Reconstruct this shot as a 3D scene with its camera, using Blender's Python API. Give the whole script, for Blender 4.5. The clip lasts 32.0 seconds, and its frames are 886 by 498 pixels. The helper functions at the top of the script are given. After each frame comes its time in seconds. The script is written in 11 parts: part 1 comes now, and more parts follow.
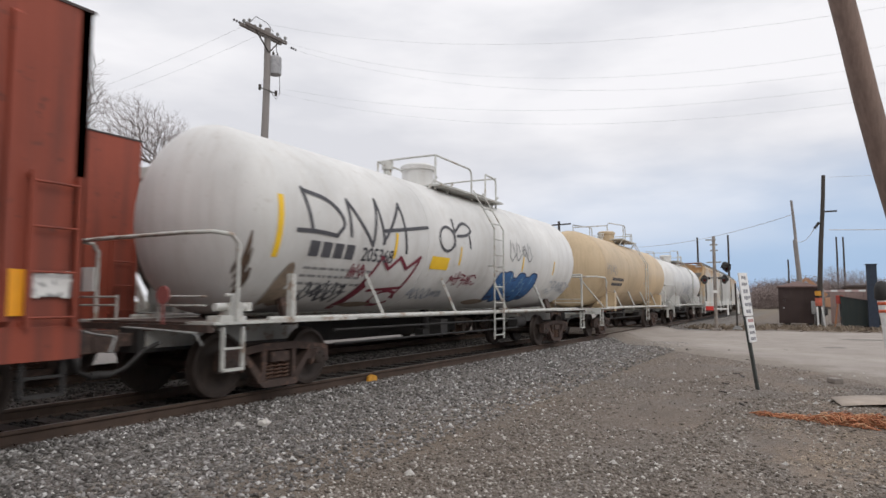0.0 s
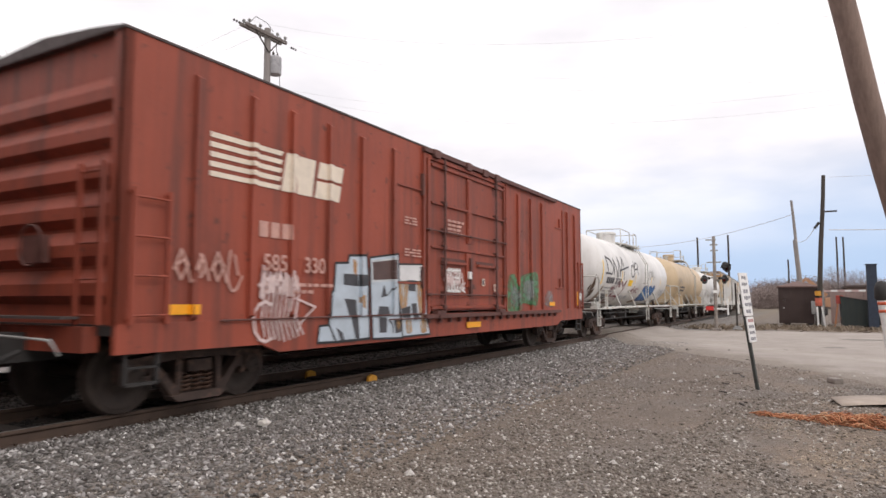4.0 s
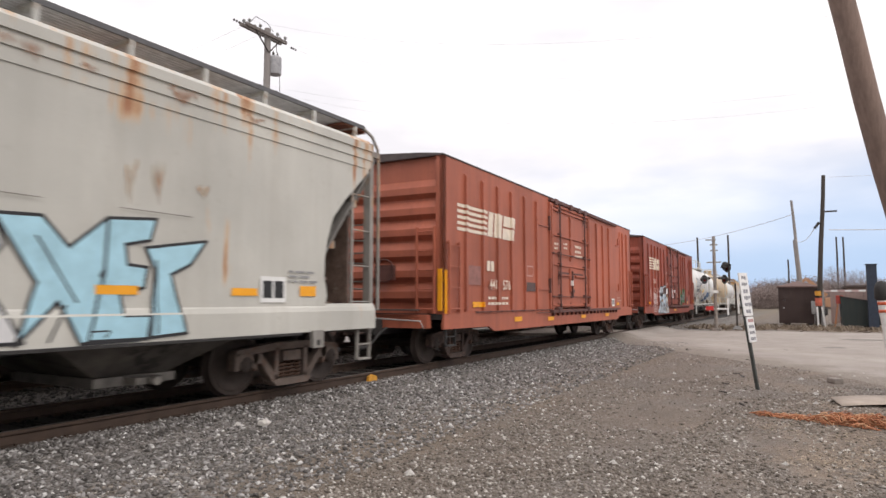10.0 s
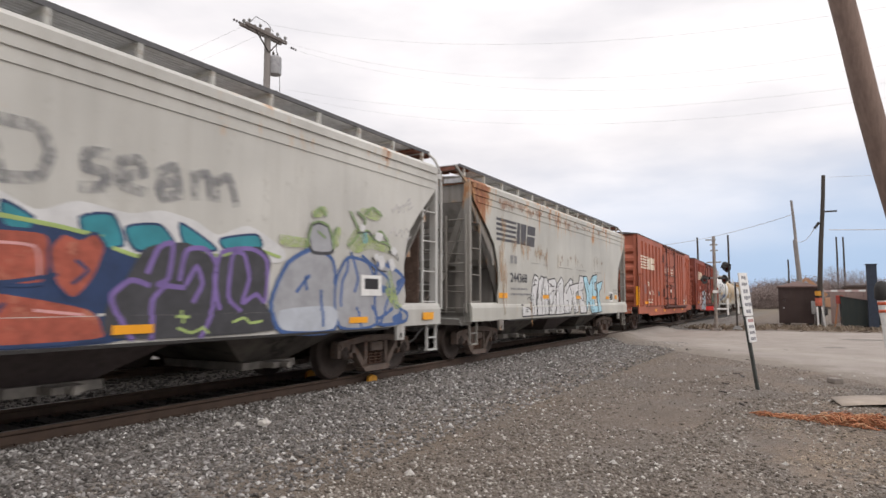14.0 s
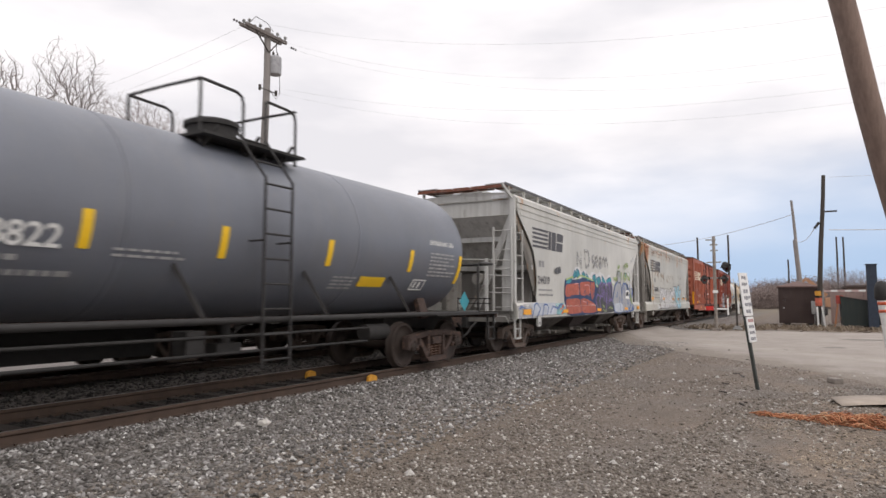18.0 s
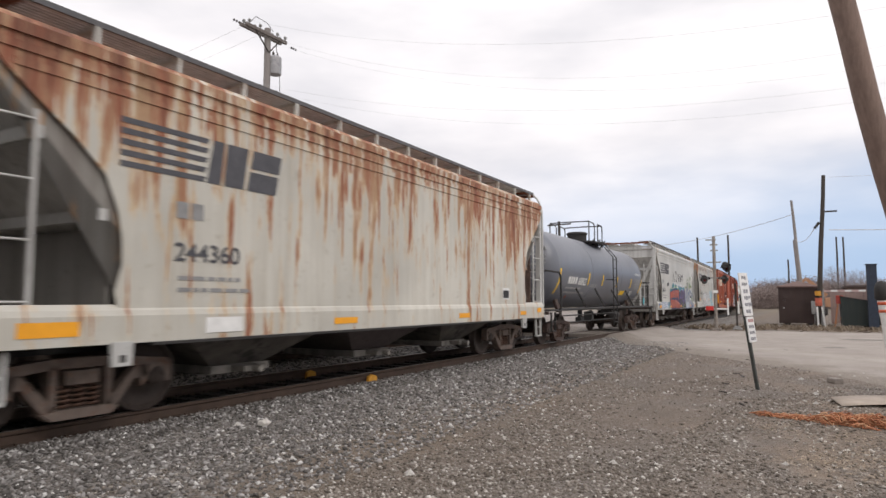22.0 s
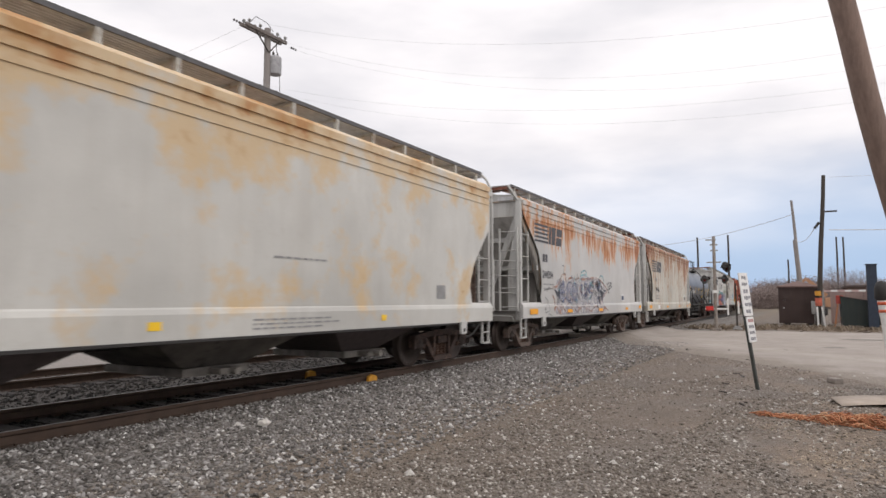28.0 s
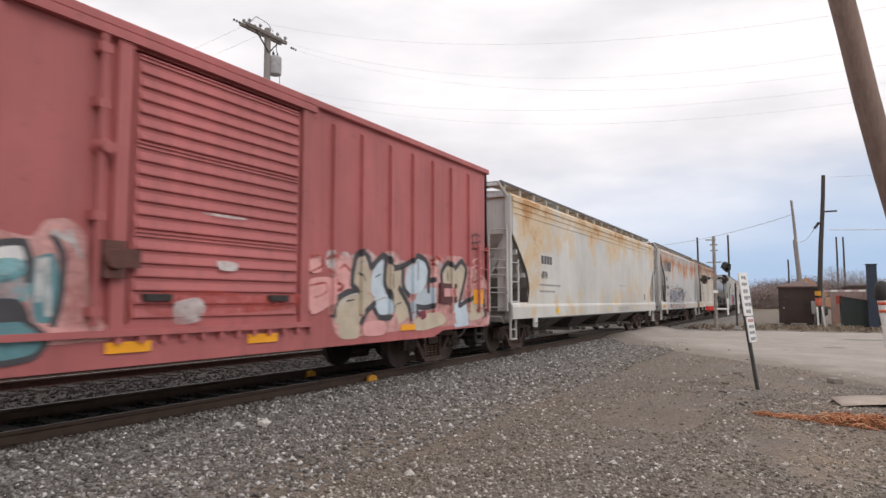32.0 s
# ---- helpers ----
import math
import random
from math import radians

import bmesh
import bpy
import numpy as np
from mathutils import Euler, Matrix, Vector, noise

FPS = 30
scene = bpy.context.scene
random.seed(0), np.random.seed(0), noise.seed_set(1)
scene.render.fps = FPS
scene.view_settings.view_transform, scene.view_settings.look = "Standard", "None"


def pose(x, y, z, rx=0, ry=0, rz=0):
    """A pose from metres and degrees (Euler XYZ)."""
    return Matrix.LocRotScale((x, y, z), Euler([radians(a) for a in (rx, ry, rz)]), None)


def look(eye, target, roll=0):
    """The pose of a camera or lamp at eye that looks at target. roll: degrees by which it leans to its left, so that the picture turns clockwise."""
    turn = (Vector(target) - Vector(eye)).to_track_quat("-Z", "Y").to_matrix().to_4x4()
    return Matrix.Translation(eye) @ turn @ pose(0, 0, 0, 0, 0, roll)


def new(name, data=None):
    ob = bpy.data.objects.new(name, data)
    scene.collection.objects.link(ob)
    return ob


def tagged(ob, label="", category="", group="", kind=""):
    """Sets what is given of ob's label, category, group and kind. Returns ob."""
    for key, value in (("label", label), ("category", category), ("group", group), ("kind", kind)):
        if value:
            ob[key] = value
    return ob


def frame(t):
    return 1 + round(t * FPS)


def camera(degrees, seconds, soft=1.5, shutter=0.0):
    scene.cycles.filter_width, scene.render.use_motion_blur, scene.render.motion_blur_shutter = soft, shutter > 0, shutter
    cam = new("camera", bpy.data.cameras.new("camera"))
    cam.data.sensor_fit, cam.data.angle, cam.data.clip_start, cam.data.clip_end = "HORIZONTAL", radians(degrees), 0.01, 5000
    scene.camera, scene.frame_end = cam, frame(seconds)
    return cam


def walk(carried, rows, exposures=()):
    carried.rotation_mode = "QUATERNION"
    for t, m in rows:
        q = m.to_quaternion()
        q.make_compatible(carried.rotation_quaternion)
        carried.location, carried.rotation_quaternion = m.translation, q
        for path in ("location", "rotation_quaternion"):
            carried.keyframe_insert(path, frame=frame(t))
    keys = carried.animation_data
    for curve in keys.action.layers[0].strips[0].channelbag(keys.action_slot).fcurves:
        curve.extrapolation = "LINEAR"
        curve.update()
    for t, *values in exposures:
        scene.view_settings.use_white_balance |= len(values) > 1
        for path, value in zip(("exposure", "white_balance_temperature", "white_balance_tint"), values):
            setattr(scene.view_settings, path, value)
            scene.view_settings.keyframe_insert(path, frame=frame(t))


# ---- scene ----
EYE_H = 1.61          # eye above the lot
RAIL = 0.25           # rail head above the lot
TRACK_A, TRACK_B = 8.1, 12.65
YAW, PITCH = 29.28, 4.594

cam = camera(68.8, 32.0, soft=1.5, shutter=0.5)
CAM = pose(0, 0, EYE_H, 90 + PITCH, 0, YAW - 90)
walk(cam, [(0, CAM), (32, CAM)], [(0, 0.06, 6400, 10), (3, 0.30, 6650, 13.5), (6, 0.45, 6650, 13.5), (9, 0.45, 6650, 13), (13, 0.25, 6650, 12), (19, 0.25, 6600, 12), (32, 0.2, 6600, 12)])


# ---- world and light ----
def build_world():
    w = bpy.data.worlds.new("overcast_sky")
    scene.world = w
    w.use_nodes = True
    nt = w.node_tree
    nt.nodes.clear()
    out = nt.nodes.new("ShaderNodeOutputWorld")
    bg = nt.nodes.new("ShaderNodeBackground")
    sky = nt.nodes.new("ShaderNodeTexSky")
    sky.sky_type = "NISHITA"
    sky.sun_disc = False
    sky.sun_elevation, sky.sun_rotation = radians(38), radians(330)
    co = nt.nodes.new("ShaderNodeTexCoord")
    sep = nt.nodes.new("ShaderNodeSeparateXYZ")
    nt.links.new(co.outputs["Generated"], sep.inputs[0])
    mp = nt.nodes.new("ShaderNodeMapping")
    mp.inputs["Scale"].default_value = (1.5, 1.5, 5.0)
    nt.links.new(co.outputs["Generated"], mp.inputs[0])
    nz = nt.nodes.new("ShaderNodeTexNoise")
    nz.inputs["Scale"].default_value, nz.inputs["Detail"].default_value = 1.6, 5
    nt.links.new(mp.outputs[0], nz.inputs[0])
    cl = nt.nodes.new("ShaderNodeValToRGB")
    cl.color_ramp.elements[0].position, cl.color_ramp.elements[0].color = 0.36, (0.70, 0.70, 0.735, 1)
    cl.color_ramp.elements[1].position, cl.color_ramp.elements[1].color = 0.58, (0.90, 0.885, 0.90, 1)
    nt.links.new(nz.outputs[0], cl.inputs[0])
    # clear blue strip low over the horizon, down the line
    dot = nt.nodes.new("ShaderNodeVectorMath")
    dot.operation = "DOT_PRODUCT"
    dot.inputs[1].default_value = (0.99, -0.14, 0)
    nt.links.new(co.outputs["Generated"], dot.inputs[0])
    side = nt.nodes.new("ShaderNodeMapRange")
    side.interpolation_type = "SMOOTHSTEP"
    side.inputs["From Min"].default_value, side.inputs["From Max"].default_value = 0.75, 0.99
    nt.links.new(dot.outputs["Value"], side.inputs[0])
    nz2 = nt.nodes.new("ShaderNodeMath")
    nz2.operation = "MULTIPLY_ADD"
    nz2.inputs[1].default_value, nz2.inputs[2].default_value = 0.16, -0.08
    nt.links.new(nz.outputs[0], nz2.inputs[0])
    low0 = nt.nodes.new("ShaderNodeMath")
    nt.links.new(sep.outputs[2], low0.inputs[0])
    nt.links.new(nz2.outputs[0], low0.inputs[1])
    low = nt.nodes.new("ShaderNodeMapRange")
    low.interpolation_type = "SMOOTHSTEP"
    low.inputs["From Min"].default_value, low.inputs["From Max"].default_value = 0.05, 0.24
    low.inputs["To Min"].default_value, low.inputs["To Max"].default_value = 1, 0
    nt.links.new(low0.outputs[0], low.inputs[0])
    mul = nt.nodes.new("ShaderNodeMath")
    mul.operation = "MULTIPLY"
    nt.links.new(side.outputs[0], mul.inputs[0])
    nt.links.new(low.outputs[0], mul.inputs[1])
    sc = nt.nodes.new("ShaderNodeMix")
    sc.data_type = "RGBA"
    sc.inputs[0].default_value = 0.93
    skym = nt.nodes.new("ShaderNodeVectorMath")
    skym.operation = "SCALE"
    skym.inputs["Scale"].default_value = 0.1
    nt.links.new(sky.outputs[0], skym.inputs[0])
    nt.links.new(skym.outputs[0], sc.inputs[6])
    sc.inputs[7].default_value = (0.385, 0.525, 0.735, 1)
    mix = nt.nodes.new("ShaderNodeMix")
    mix.data_type = "RGBA"
    nt.links.new(mul.outputs[0], mix.inputs[0])
    nt.links.new(cl.outputs[0], mix.inputs[6])
    nt.links.new(sc.outputs[2], mix.inputs[7])
    # an overcast sky is brightest overhead
    up = nt.nodes.new("ShaderNodeMapRange")
    up.interpolation_type = "SMOOTHSTEP"
    up.inputs["From Min"].default_value, up.inputs["From Max"].default_value = 0.38, 1.0
    up.inputs["To Min"].default_value, up.inputs["To Max"].default_value = 1.0, 1.45
    nt.links.new(sep.outputs[2], up.inputs[0])
    nt.links.new(up.outputs[0], bg.inputs[1])
    nt.links.new(mix.outputs[2], bg.inputs[0])
    nt.links.new(bg.outputs[0], out.inputs[0])
    sun = bpy.data.lights.new("sun", "SUN")
    sun.energy, sun.angle, sun.color = 0.8, radians(25), (1, 0.96, 0.9)
    so = new("sun", sun)
    so.matrix_world = look((-8, -22, 26), (6, 6, 0))


build_world()


# ---- mesh and part helpers ----
class Solid:
    """Collects vertices and faces for one mesh."""

    def __init__(self):
        self.v, self.f, self.s = [], [], []

    def add(self, verts, faces, smooth=False):
        n = len(self.v)
        self.v.extend(tuple(p) for p in verts)
        self.f.extend(tuple(i + n for i in q) for q in faces)
        self.s.extend([smooth] * len(faces))
        return self

    def box(self, x0, x1, y0, y1, z0, z1):
        return self.add([(x, y, z) for x in (x0, x1) for y in (y0, y1) for z in (z0, z1)],
                        [(0, 1, 3, 2), (4, 6, 7, 5), (0, 4, 5, 1), (2, 3, 7, 6), (0, 2, 6, 4), (1, 5, 7, 3)])

    def cbox(self, x0, x1, y0, y1, z0, z1, b=0.02):
        """A box with chamfered edges along x, and ends."""
        ring = [(y0 + b, z0), (y1 - b, z0), (y1, z0 + b), (y1, z1 - b), (y1 - b, z1), (y0 + b, z1), (y0, z1 - b), (y0, z0 + b)]
        cy, cz = (y0 + y1) / 2, (z0 + z1) / 2
        kx = lambda p, k: (cy + (p[0] - cy) * k, cz + (p[1] - cz) * k)
        k = 1 - 2 * b / max(y1 - y0, z1 - z0)
        rows = [(x0, k), (x0 + b, 1), (x1 - b, 1), (x1, k)]
        vs, fs = [], []
        for x, kk in rows:
            vs += [(x, *kx(p, kk)) for p in ring]
        for r in range(3):
            for i in range(8):
                j = (i + 1) % 8
                fs.append((r * 8 + i, r * 8 + j, r * 8 + 8 + j, r * 8 + 8 + i))
        fs += [tuple(range(7, -1, -1)), tuple(range(24, 32))]
        return self.add(vs, fs)

    def beam(self, p, q, w, h, up=(0, 0, 1)):
        p, q = Vector(p), Vector(q)
        d = (q - p).normalized()
        u = Vector(up)
        if abs(d.dot(u)) > 0.98:
            u = Vector((1, 0, 0))
        a = d.cross(u).normalized()
        b = a.cross(d).normalized()
        vs = [e + a * (sa * w / 2) + b * (sb * h / 2) for e in (p, q) for sa in (-1, 1) for sb in (-1, 1)]
        return self.add(vs, [(0, 1, 3, 2), (4, 6, 7, 5), (0, 4, 5, 1), (2, 3, 7, 6), (0, 2, 6, 4), (1, 5, 7, 3)])

    def tube(self, pts, r, n=8, r1=None):
        pts = [Vector(p) for p in pts]
        m = len(pts)
        vs, fs = [], []
        ref = Vector((0, 0, 1))
        for i, p in enumerate(pts):
            d = (pts[min(i + 1, m - 1)] - pts[max(i - 1, 0)]).normalized()
            u = ref if abs(d.dot(ref)) < 0.95 else Vector((1, 0, 0))
            a = d.cross(u).normalized()
            b = a.cross(d)
            rr = r if r1 is None else r + (r1 - r) * i / (m - 1)
            vs += [p + (a * math.cos(2 * math.pi * k / n) + b * math.sin(2 * math.pi * k / n)) * rr for k in range(n)]
        for i in range(m - 1):
            for k in range(n):
                j = (k + 1) % n
                fs.append((i * n + k, i * n + j, i * n + n + j, i * n + n + k))
        self.add(vs, fs, True)
        return self.add([vs[k] for k in range(n)] + [vs[(m - 1) * n + k] for k in range(n)],
                        [tuple(range(n - 1, -1, -1)), tuple(range(n, 2 * n))])

    def lathe(self, prof, axis, at=(0, 0, 0), n=24, sharp=()):
        """prof: (along, radius) rows. sharp: rows after which the shading breaks."""
        at = Vector(at)
        ax = {"x": (0, 1, 2), "y": (1, 2, 0), "z": (2, 0, 1)}[axis]

        def pt(a, r, k):
            c = [0, 0, 0]
            c[ax[0]], c[ax[1]], c[ax[2]] = a, r * math.cos(2 * math.pi * k / n), r * math.sin(2 * math.pi * k / n)
            return at + Vector(c)

        start = 0
        cuts = list(sharp) + [len(prof) - 1]
        for c in cuts:
            rows = prof[start:c + 1]
            vs = [pt(a, r, k) for a, r in rows for k in range(n)]
            fs = [(i * n + k, i * n + (k + 1) % n, i * n + n + (k + 1) % n, i * n + n + k)
                  for i in range(len(rows) - 1) for k in range(n)]
            self.add(vs, fs, True)
            start = c
        return self

    def disc(self, at, r, axis, n=20):
        ax = {"x": (1, 2), "y": (2, 0), "z": (0, 1)}[axis]
        vs = []
        for k in range(n):
            c = list(at)
            c[ax[0]] += r * math.cos(2 * math.pi * k / n)
            c[ax[1]] += r * math.sin(2 * math.pi * k / n)
            vs.append(c)
        return self.add(vs, [tuple(range(n))])

    def prism(self, poly, y0, y1):
        """A polygon in x and z, from y0 to y1."""
        n = len(poly)
        vs = [(x, y0, z) for x, z in poly] + [(x, y1, z) for x, z in poly]
        fs = [tuple(range(n - 1, -1, -1)), tuple(range(n, 2 * n))]
        fs += [(i, (i + 1) % n, n + (i + 1) % n, n + i) for i in range(n)]
        return self.add(vs, fs)

    def prism_x(self, poly, x0, x1):
        """A polygon in y and z, from x0 to x1."""
        n = len(poly)
        vs = [(x0, y, z) for y, z in poly] + [(x1, y, z) for y, z in poly]
        fs = [tuple(range(n)), tuple(range(2 * n - 1, n - 1, -1))]
        fs += [(i, n + i, n + (i + 1) % n, (i + 1) % n) for i in range(n)]
        return self.add(vs, fs)

    def mesh(self, name, material):
        me = bpy.data.meshes.new(name)
        me.from_pydata(self.v, [], self.f)
        me.polygons.foreach_set("use_smooth", self.s)
        me.materials.append(material)
        bm = bmesh.new()
        bm.from_mesh(me)
        bmesh.ops.recalc_face_normals(bm, faces=bm.faces)
        bm.to_mesh(me)
        bm.free()
        return me


def part(name, solid, material, parent=None, label="", at=None):
    """One mesh object under a thing or a part."""
    me = solid if isinstance(solid, bpy.types.Mesh) else solid.mesh(name, material)
    ob = new(name, me)
    if parent:
        ob.parent = parent
    if at is not None:
        ob.matrix_basis = at
    return tagged(ob, label)


def thing(name, label, category, group="", kind="", at=None):
    ob = tagged(new(name), label, category, group, kind)
    ob.empty_display_size = 0.2
    if at is not None:
        ob.matrix_basis = at
    return ob


# ---- materials ----
def tree(name, rough=0.6, metal=0.0):
    m = bpy.data.materials.new(name)
    m.use_nodes = True
    nt = m.node_tree
    b = nt.nodes["Principled BSDF"]
    b.inputs["Roughness"].default_value, b.inputs["Metallic"].default_value = rough, metal
    return m, nt, b


def coords(nt, scale=(1, 1, 1), shift=(0, 0, 0)):
    co = nt.nodes.new("ShaderNodeTexCoord")
    mp = nt.nodes.new("ShaderNodeMapping")
    mp.inputs["Scale"].default_value, mp.inputs["Location"].default_value = scale, shift
    nt.links.new(co.outputs["Object"], mp.inputs[0])
    return mp.outputs[0]


def noise_tex(nt, vec, scale, detail=4, rough=0.55):
    n = nt.nodes.new("ShaderNodeTexNoise")
    n.inputs["Scale"].default_value, n.inputs["Detail"].default_value, n.inputs["Roughness"].default_value = scale, detail, rough
    nt.links.new(vec, n.inputs[0])
    return n.outputs[0]


def ramp(nt, val, stops):
    r = nt.nodes.new("ShaderNodeValToRGB")
    e = r.color_ramp.elements
    while len(e) < len(stops):
        e.new(0.5)
    for el, (p, c) in zip(e, stops):
        el.position = p
        el.color = (c, c, c, 1) if isinstance(c, (int, float)) else (*c, 1)
    nt.links.new(val, r.inputs[0])
    return r.outputs[0]


def blend(nt, fac, a, b, kind="MIX"):
    m = nt.nodes.new("ShaderNodeMix")
    m.data_type, m.blend_type = "RGBA", kind
    for sock, v in ((m.inputs[0], fac), (m.inputs[6], a), (m.inputs[7], b)):
        if isinstance(v, (int, float)):
            sock.default_value = v
        elif isinstance(v, tuple):
            sock.default_value = (*v, 1)
        else:
            nt.links.new(v, sock)
    return m.outputs[2]


def calc(nt, op, a, b=0.0):
    m = nt.nodes.new("ShaderNodeMath")
    m.operation = op
    for sock, v in ((m.inputs[0], a), (m.inputs[1], b)):
        if isinstance(v, (int, float)):
            sock.default_value = v
        else:
            nt.links.new(v, sock)
    return m.outputs[0]


def bump(nt, b, val, strength=0.3, dist=0.01):
    n = nt.nodes.new("ShaderNodeBump")
    n.inputs["Strength"].default_value, n.inputs["Distance"].default_value = strength, dist
    nt.links.new(val, n.inputs["Height"])
    nt.links.new(n.outputs[0], b.inputs["Normal"])


RUST = (0.265, 0.078, 0.028)


def paint(name, base, rough=0.55, grime=(0.10, 0.085, 0.07), dirt=0.35, seed=0.0, streak=1.0, metal=0.0, rusty=None, pale=(0.50, 0.27, 0.11), chord=0.45, crisp=9, deep=RUST, gloss=0.5, punch=1.7):
    """Weathered paint: fading, grime streaks that run down, and rust. rusty: amount all over, more at the top, the height where that starts, softness, grain along and up, more at the ends."""
    m, nt, b = tree(name, rough, metal)
    b.inputs["Specular IOR Level"].default_value = gloss
    v = coords(nt, shift=(seed, seed * 0.7, 0))
    big = noise_tex(nt, v, 0.45, 3)
    fine = noise_tex(nt, v, 18, 6, 0.7)
    col = blend(nt, ramp(nt, big, [(0.3, 0.0), (0.7, 1.0)]), tuple(c * 0.80 for c in base), tuple(min(1, c * 1.14) for c in base))
    col = blend(nt, calc(nt, "MULTIPLY", fine, 0.22), col, tuple(c * 0.6 for c in base))
    vs = coords(nt, (1.6 * streak, 1.6, 0.10), (seed * 3, 0, seed))
    st = noise_tex(nt, vs, 2.2, 6, 0.65)
    sm = calc(nt, "MULTIPLY", ramp(nt, st, [(0.47, 0.0), (0.72, 1.0)]), dirt)
    col = blend(nt, sm, col, grime)
    vt = coords(nt, (7.0 * streak, 7.0, 0.22), (seed * 2, 0, seed * 4))
    thin = ramp(nt, noise_tex(nt, vt, 1.6, 5, 0.6), [(0.50, 0.0), (0.70, 1.0)])
    col = blend(nt, calc(nt, "MULTIPLY", thin, dirt * 0.3), col, grime)
    faded = ramp(nt, noise_tex(nt, coords(nt, (1.2, 1.2, 0.5), (seed * 7, 2, 0)), 1.3, 7, 0.7), [(0.54, 0.0), (0.70, 1.0)])
    col = blend(nt, calc(nt, "MULTIPLY", faded, 0.22), col, tuple(min(1, c * 1.3 + 0.012) for c in base))
    spots = noise_tex(nt, v, 5.5, 6, 0.6)
    col = blend(nt, calc(nt, "MULTIPLY", ramp(nt, spots, [(0.62, 0.0), (0.72, 1.0)]), dirt * 1.2), col, grime)
    rgh = calc(nt, "ADD", rough - 0.1, calc(nt, "MULTIPLY", fine, 0.22))
    if rusty:
        bias, top, from_z, soft, sx, sz, ends = rusty
        vr = coords(nt, (sx, 1.0, sz), (seed * 5 + 3, 0, 0))
        rn = noise_tex(nt, vr, 2.3, crisp, 0.66)
        rm = noise_tex(nt, coords(nt, (0.55, 0.55, 0.55), (seed * 2, 0, 1)), 1.0, 3)
        amt = calc(nt, "ADD", calc(nt, "MULTIPLY", calc(nt, "SUBTRACT", rn, 0.5), punch), calc(nt, "MULTIPLY", calc(nt, "SUBTRACT", rm, 0.5), 1.3))
        co = nt.nodes.new("ShaderNodeTexCoord")
        sp = nt.nodes.new("ShaderNodeSeparateXYZ")
        nt.links.new(co.outputs["Object"], sp.inputs[0])
        g = nt.nodes.new("ShaderNodeMapRange")
        g.interpolation_type = "SMOOTHSTEP"
        g.inputs["From Min"].default_value, g.inputs["From Max"].default_value = from_z, 4.0
        g.inputs["To Min"].default_value, g.inputs["To Max"].default_value = bias, bias + top
        nt.links.new(sp.outputs[2], g.inputs[0])
        amt = calc(nt, "ADD", amt, g.outputs[0])
        f = nt.nodes.new("ShaderNodeMapRange")
        f.inputs["From Min"].default_value, f.inputs["From Max"].default_value = 3.55, 3.85
        f.inputs["To Max"].default_value = top * chord
        nt.links.new(sp.outputs[2], f.inputs[0])
        amt = calc(nt, "SUBTRACT", amt, f.outputs[0])
        if ends:
            h = nt.nodes.new("ShaderNodeMapRange")
            h.interpolation_type = "SMOOTHSTEP"
            h.inputs["From Min"].default_value, h.inputs["From Max"].default_value = 5.6, 6.8
            h.inputs["To Max"].default_value = abs(ends)
            nt.links.new(calc(nt, "MULTIPLY", sp.outputs[0], 1.0 if ends > 0 else -1.0), h.inputs[0])
            low = nt.nodes.new("ShaderNodeMapRange")
            low.inputs["From Min"].default_value, low.inputs["From Max"].default_value = 1.5, 2.7
            nt.links.new(sp.outputs[2], low.inputs[0])
            amt = calc(nt, "ADD", amt, calc(nt, "MULTIPLY", h.outputs[0], low.outputs[0]))
        wide = ramp(nt, amt, [(0.16 - soft, 0.0), (0.30, 0.7)])
        core = ramp(nt, amt, [(0.27 + soft, 0.0), (0.42 + 2 * soft, 0.95)])
        tint = blend(nt, ramp(nt, noise_tex(nt, coords(nt, (5.0, 5.0, 0.5), (seed, 1, 0)), 1.5, 6, 0.7), [(0.42, 0.0), (0.72, 1.0)]), deep, tuple(c * 0.8 for c in pale))
        col = blend(nt, wide, col, pale)
        col = blend(nt, core, col, tint)
        col = blend(nt, ramp(nt, amt, [(0.58 + 2 * soft, 0.0), (0.95 + 2 * soft, 0.85)]), col, (0.13, 0.040, 0.019))
        rgh = calc(nt, "ADD", rgh, calc(nt, "MULTIPLY", core, 0.25))
    nt.links.new(col, b.inputs["Base Color"])
    nt.links.new(rgh, b.inputs["Roughness"])
    bump(nt, b, calc(nt, "ADD", fine, calc(nt, "MULTIPLY", noise_tex(nt, v, 1.4, 2), 1.5)), 0.25, 0.01)
    return m


def plain(name, base, rough=0.6, metal=0.0, vary=0.25, scale=9.0, worn=None):
    m, nt, b = tree(name, rough, metal)
    v = coords(nt)
    n = noise_tex(nt, v, scale, 5, 0.65)
    col = blend(nt, ramp(nt, n, [(0.3, 0.0), (0.7, 1.0)]), tuple(c * (1 - vary) for c in base), tuple(min(1, c * (1 + vary)) for c in base))
    if worn:
        col = blend(nt, ramp(nt, noise_tex(nt, v, scale * 0.8, 6, 0.7), [(0.55, 0.0), (0.62, 0.85)]), col, worn)
    nt.links.new(col, b.inputs["Base Color"])
    bump(nt, b, n, 0.2, 0.006)
    return m


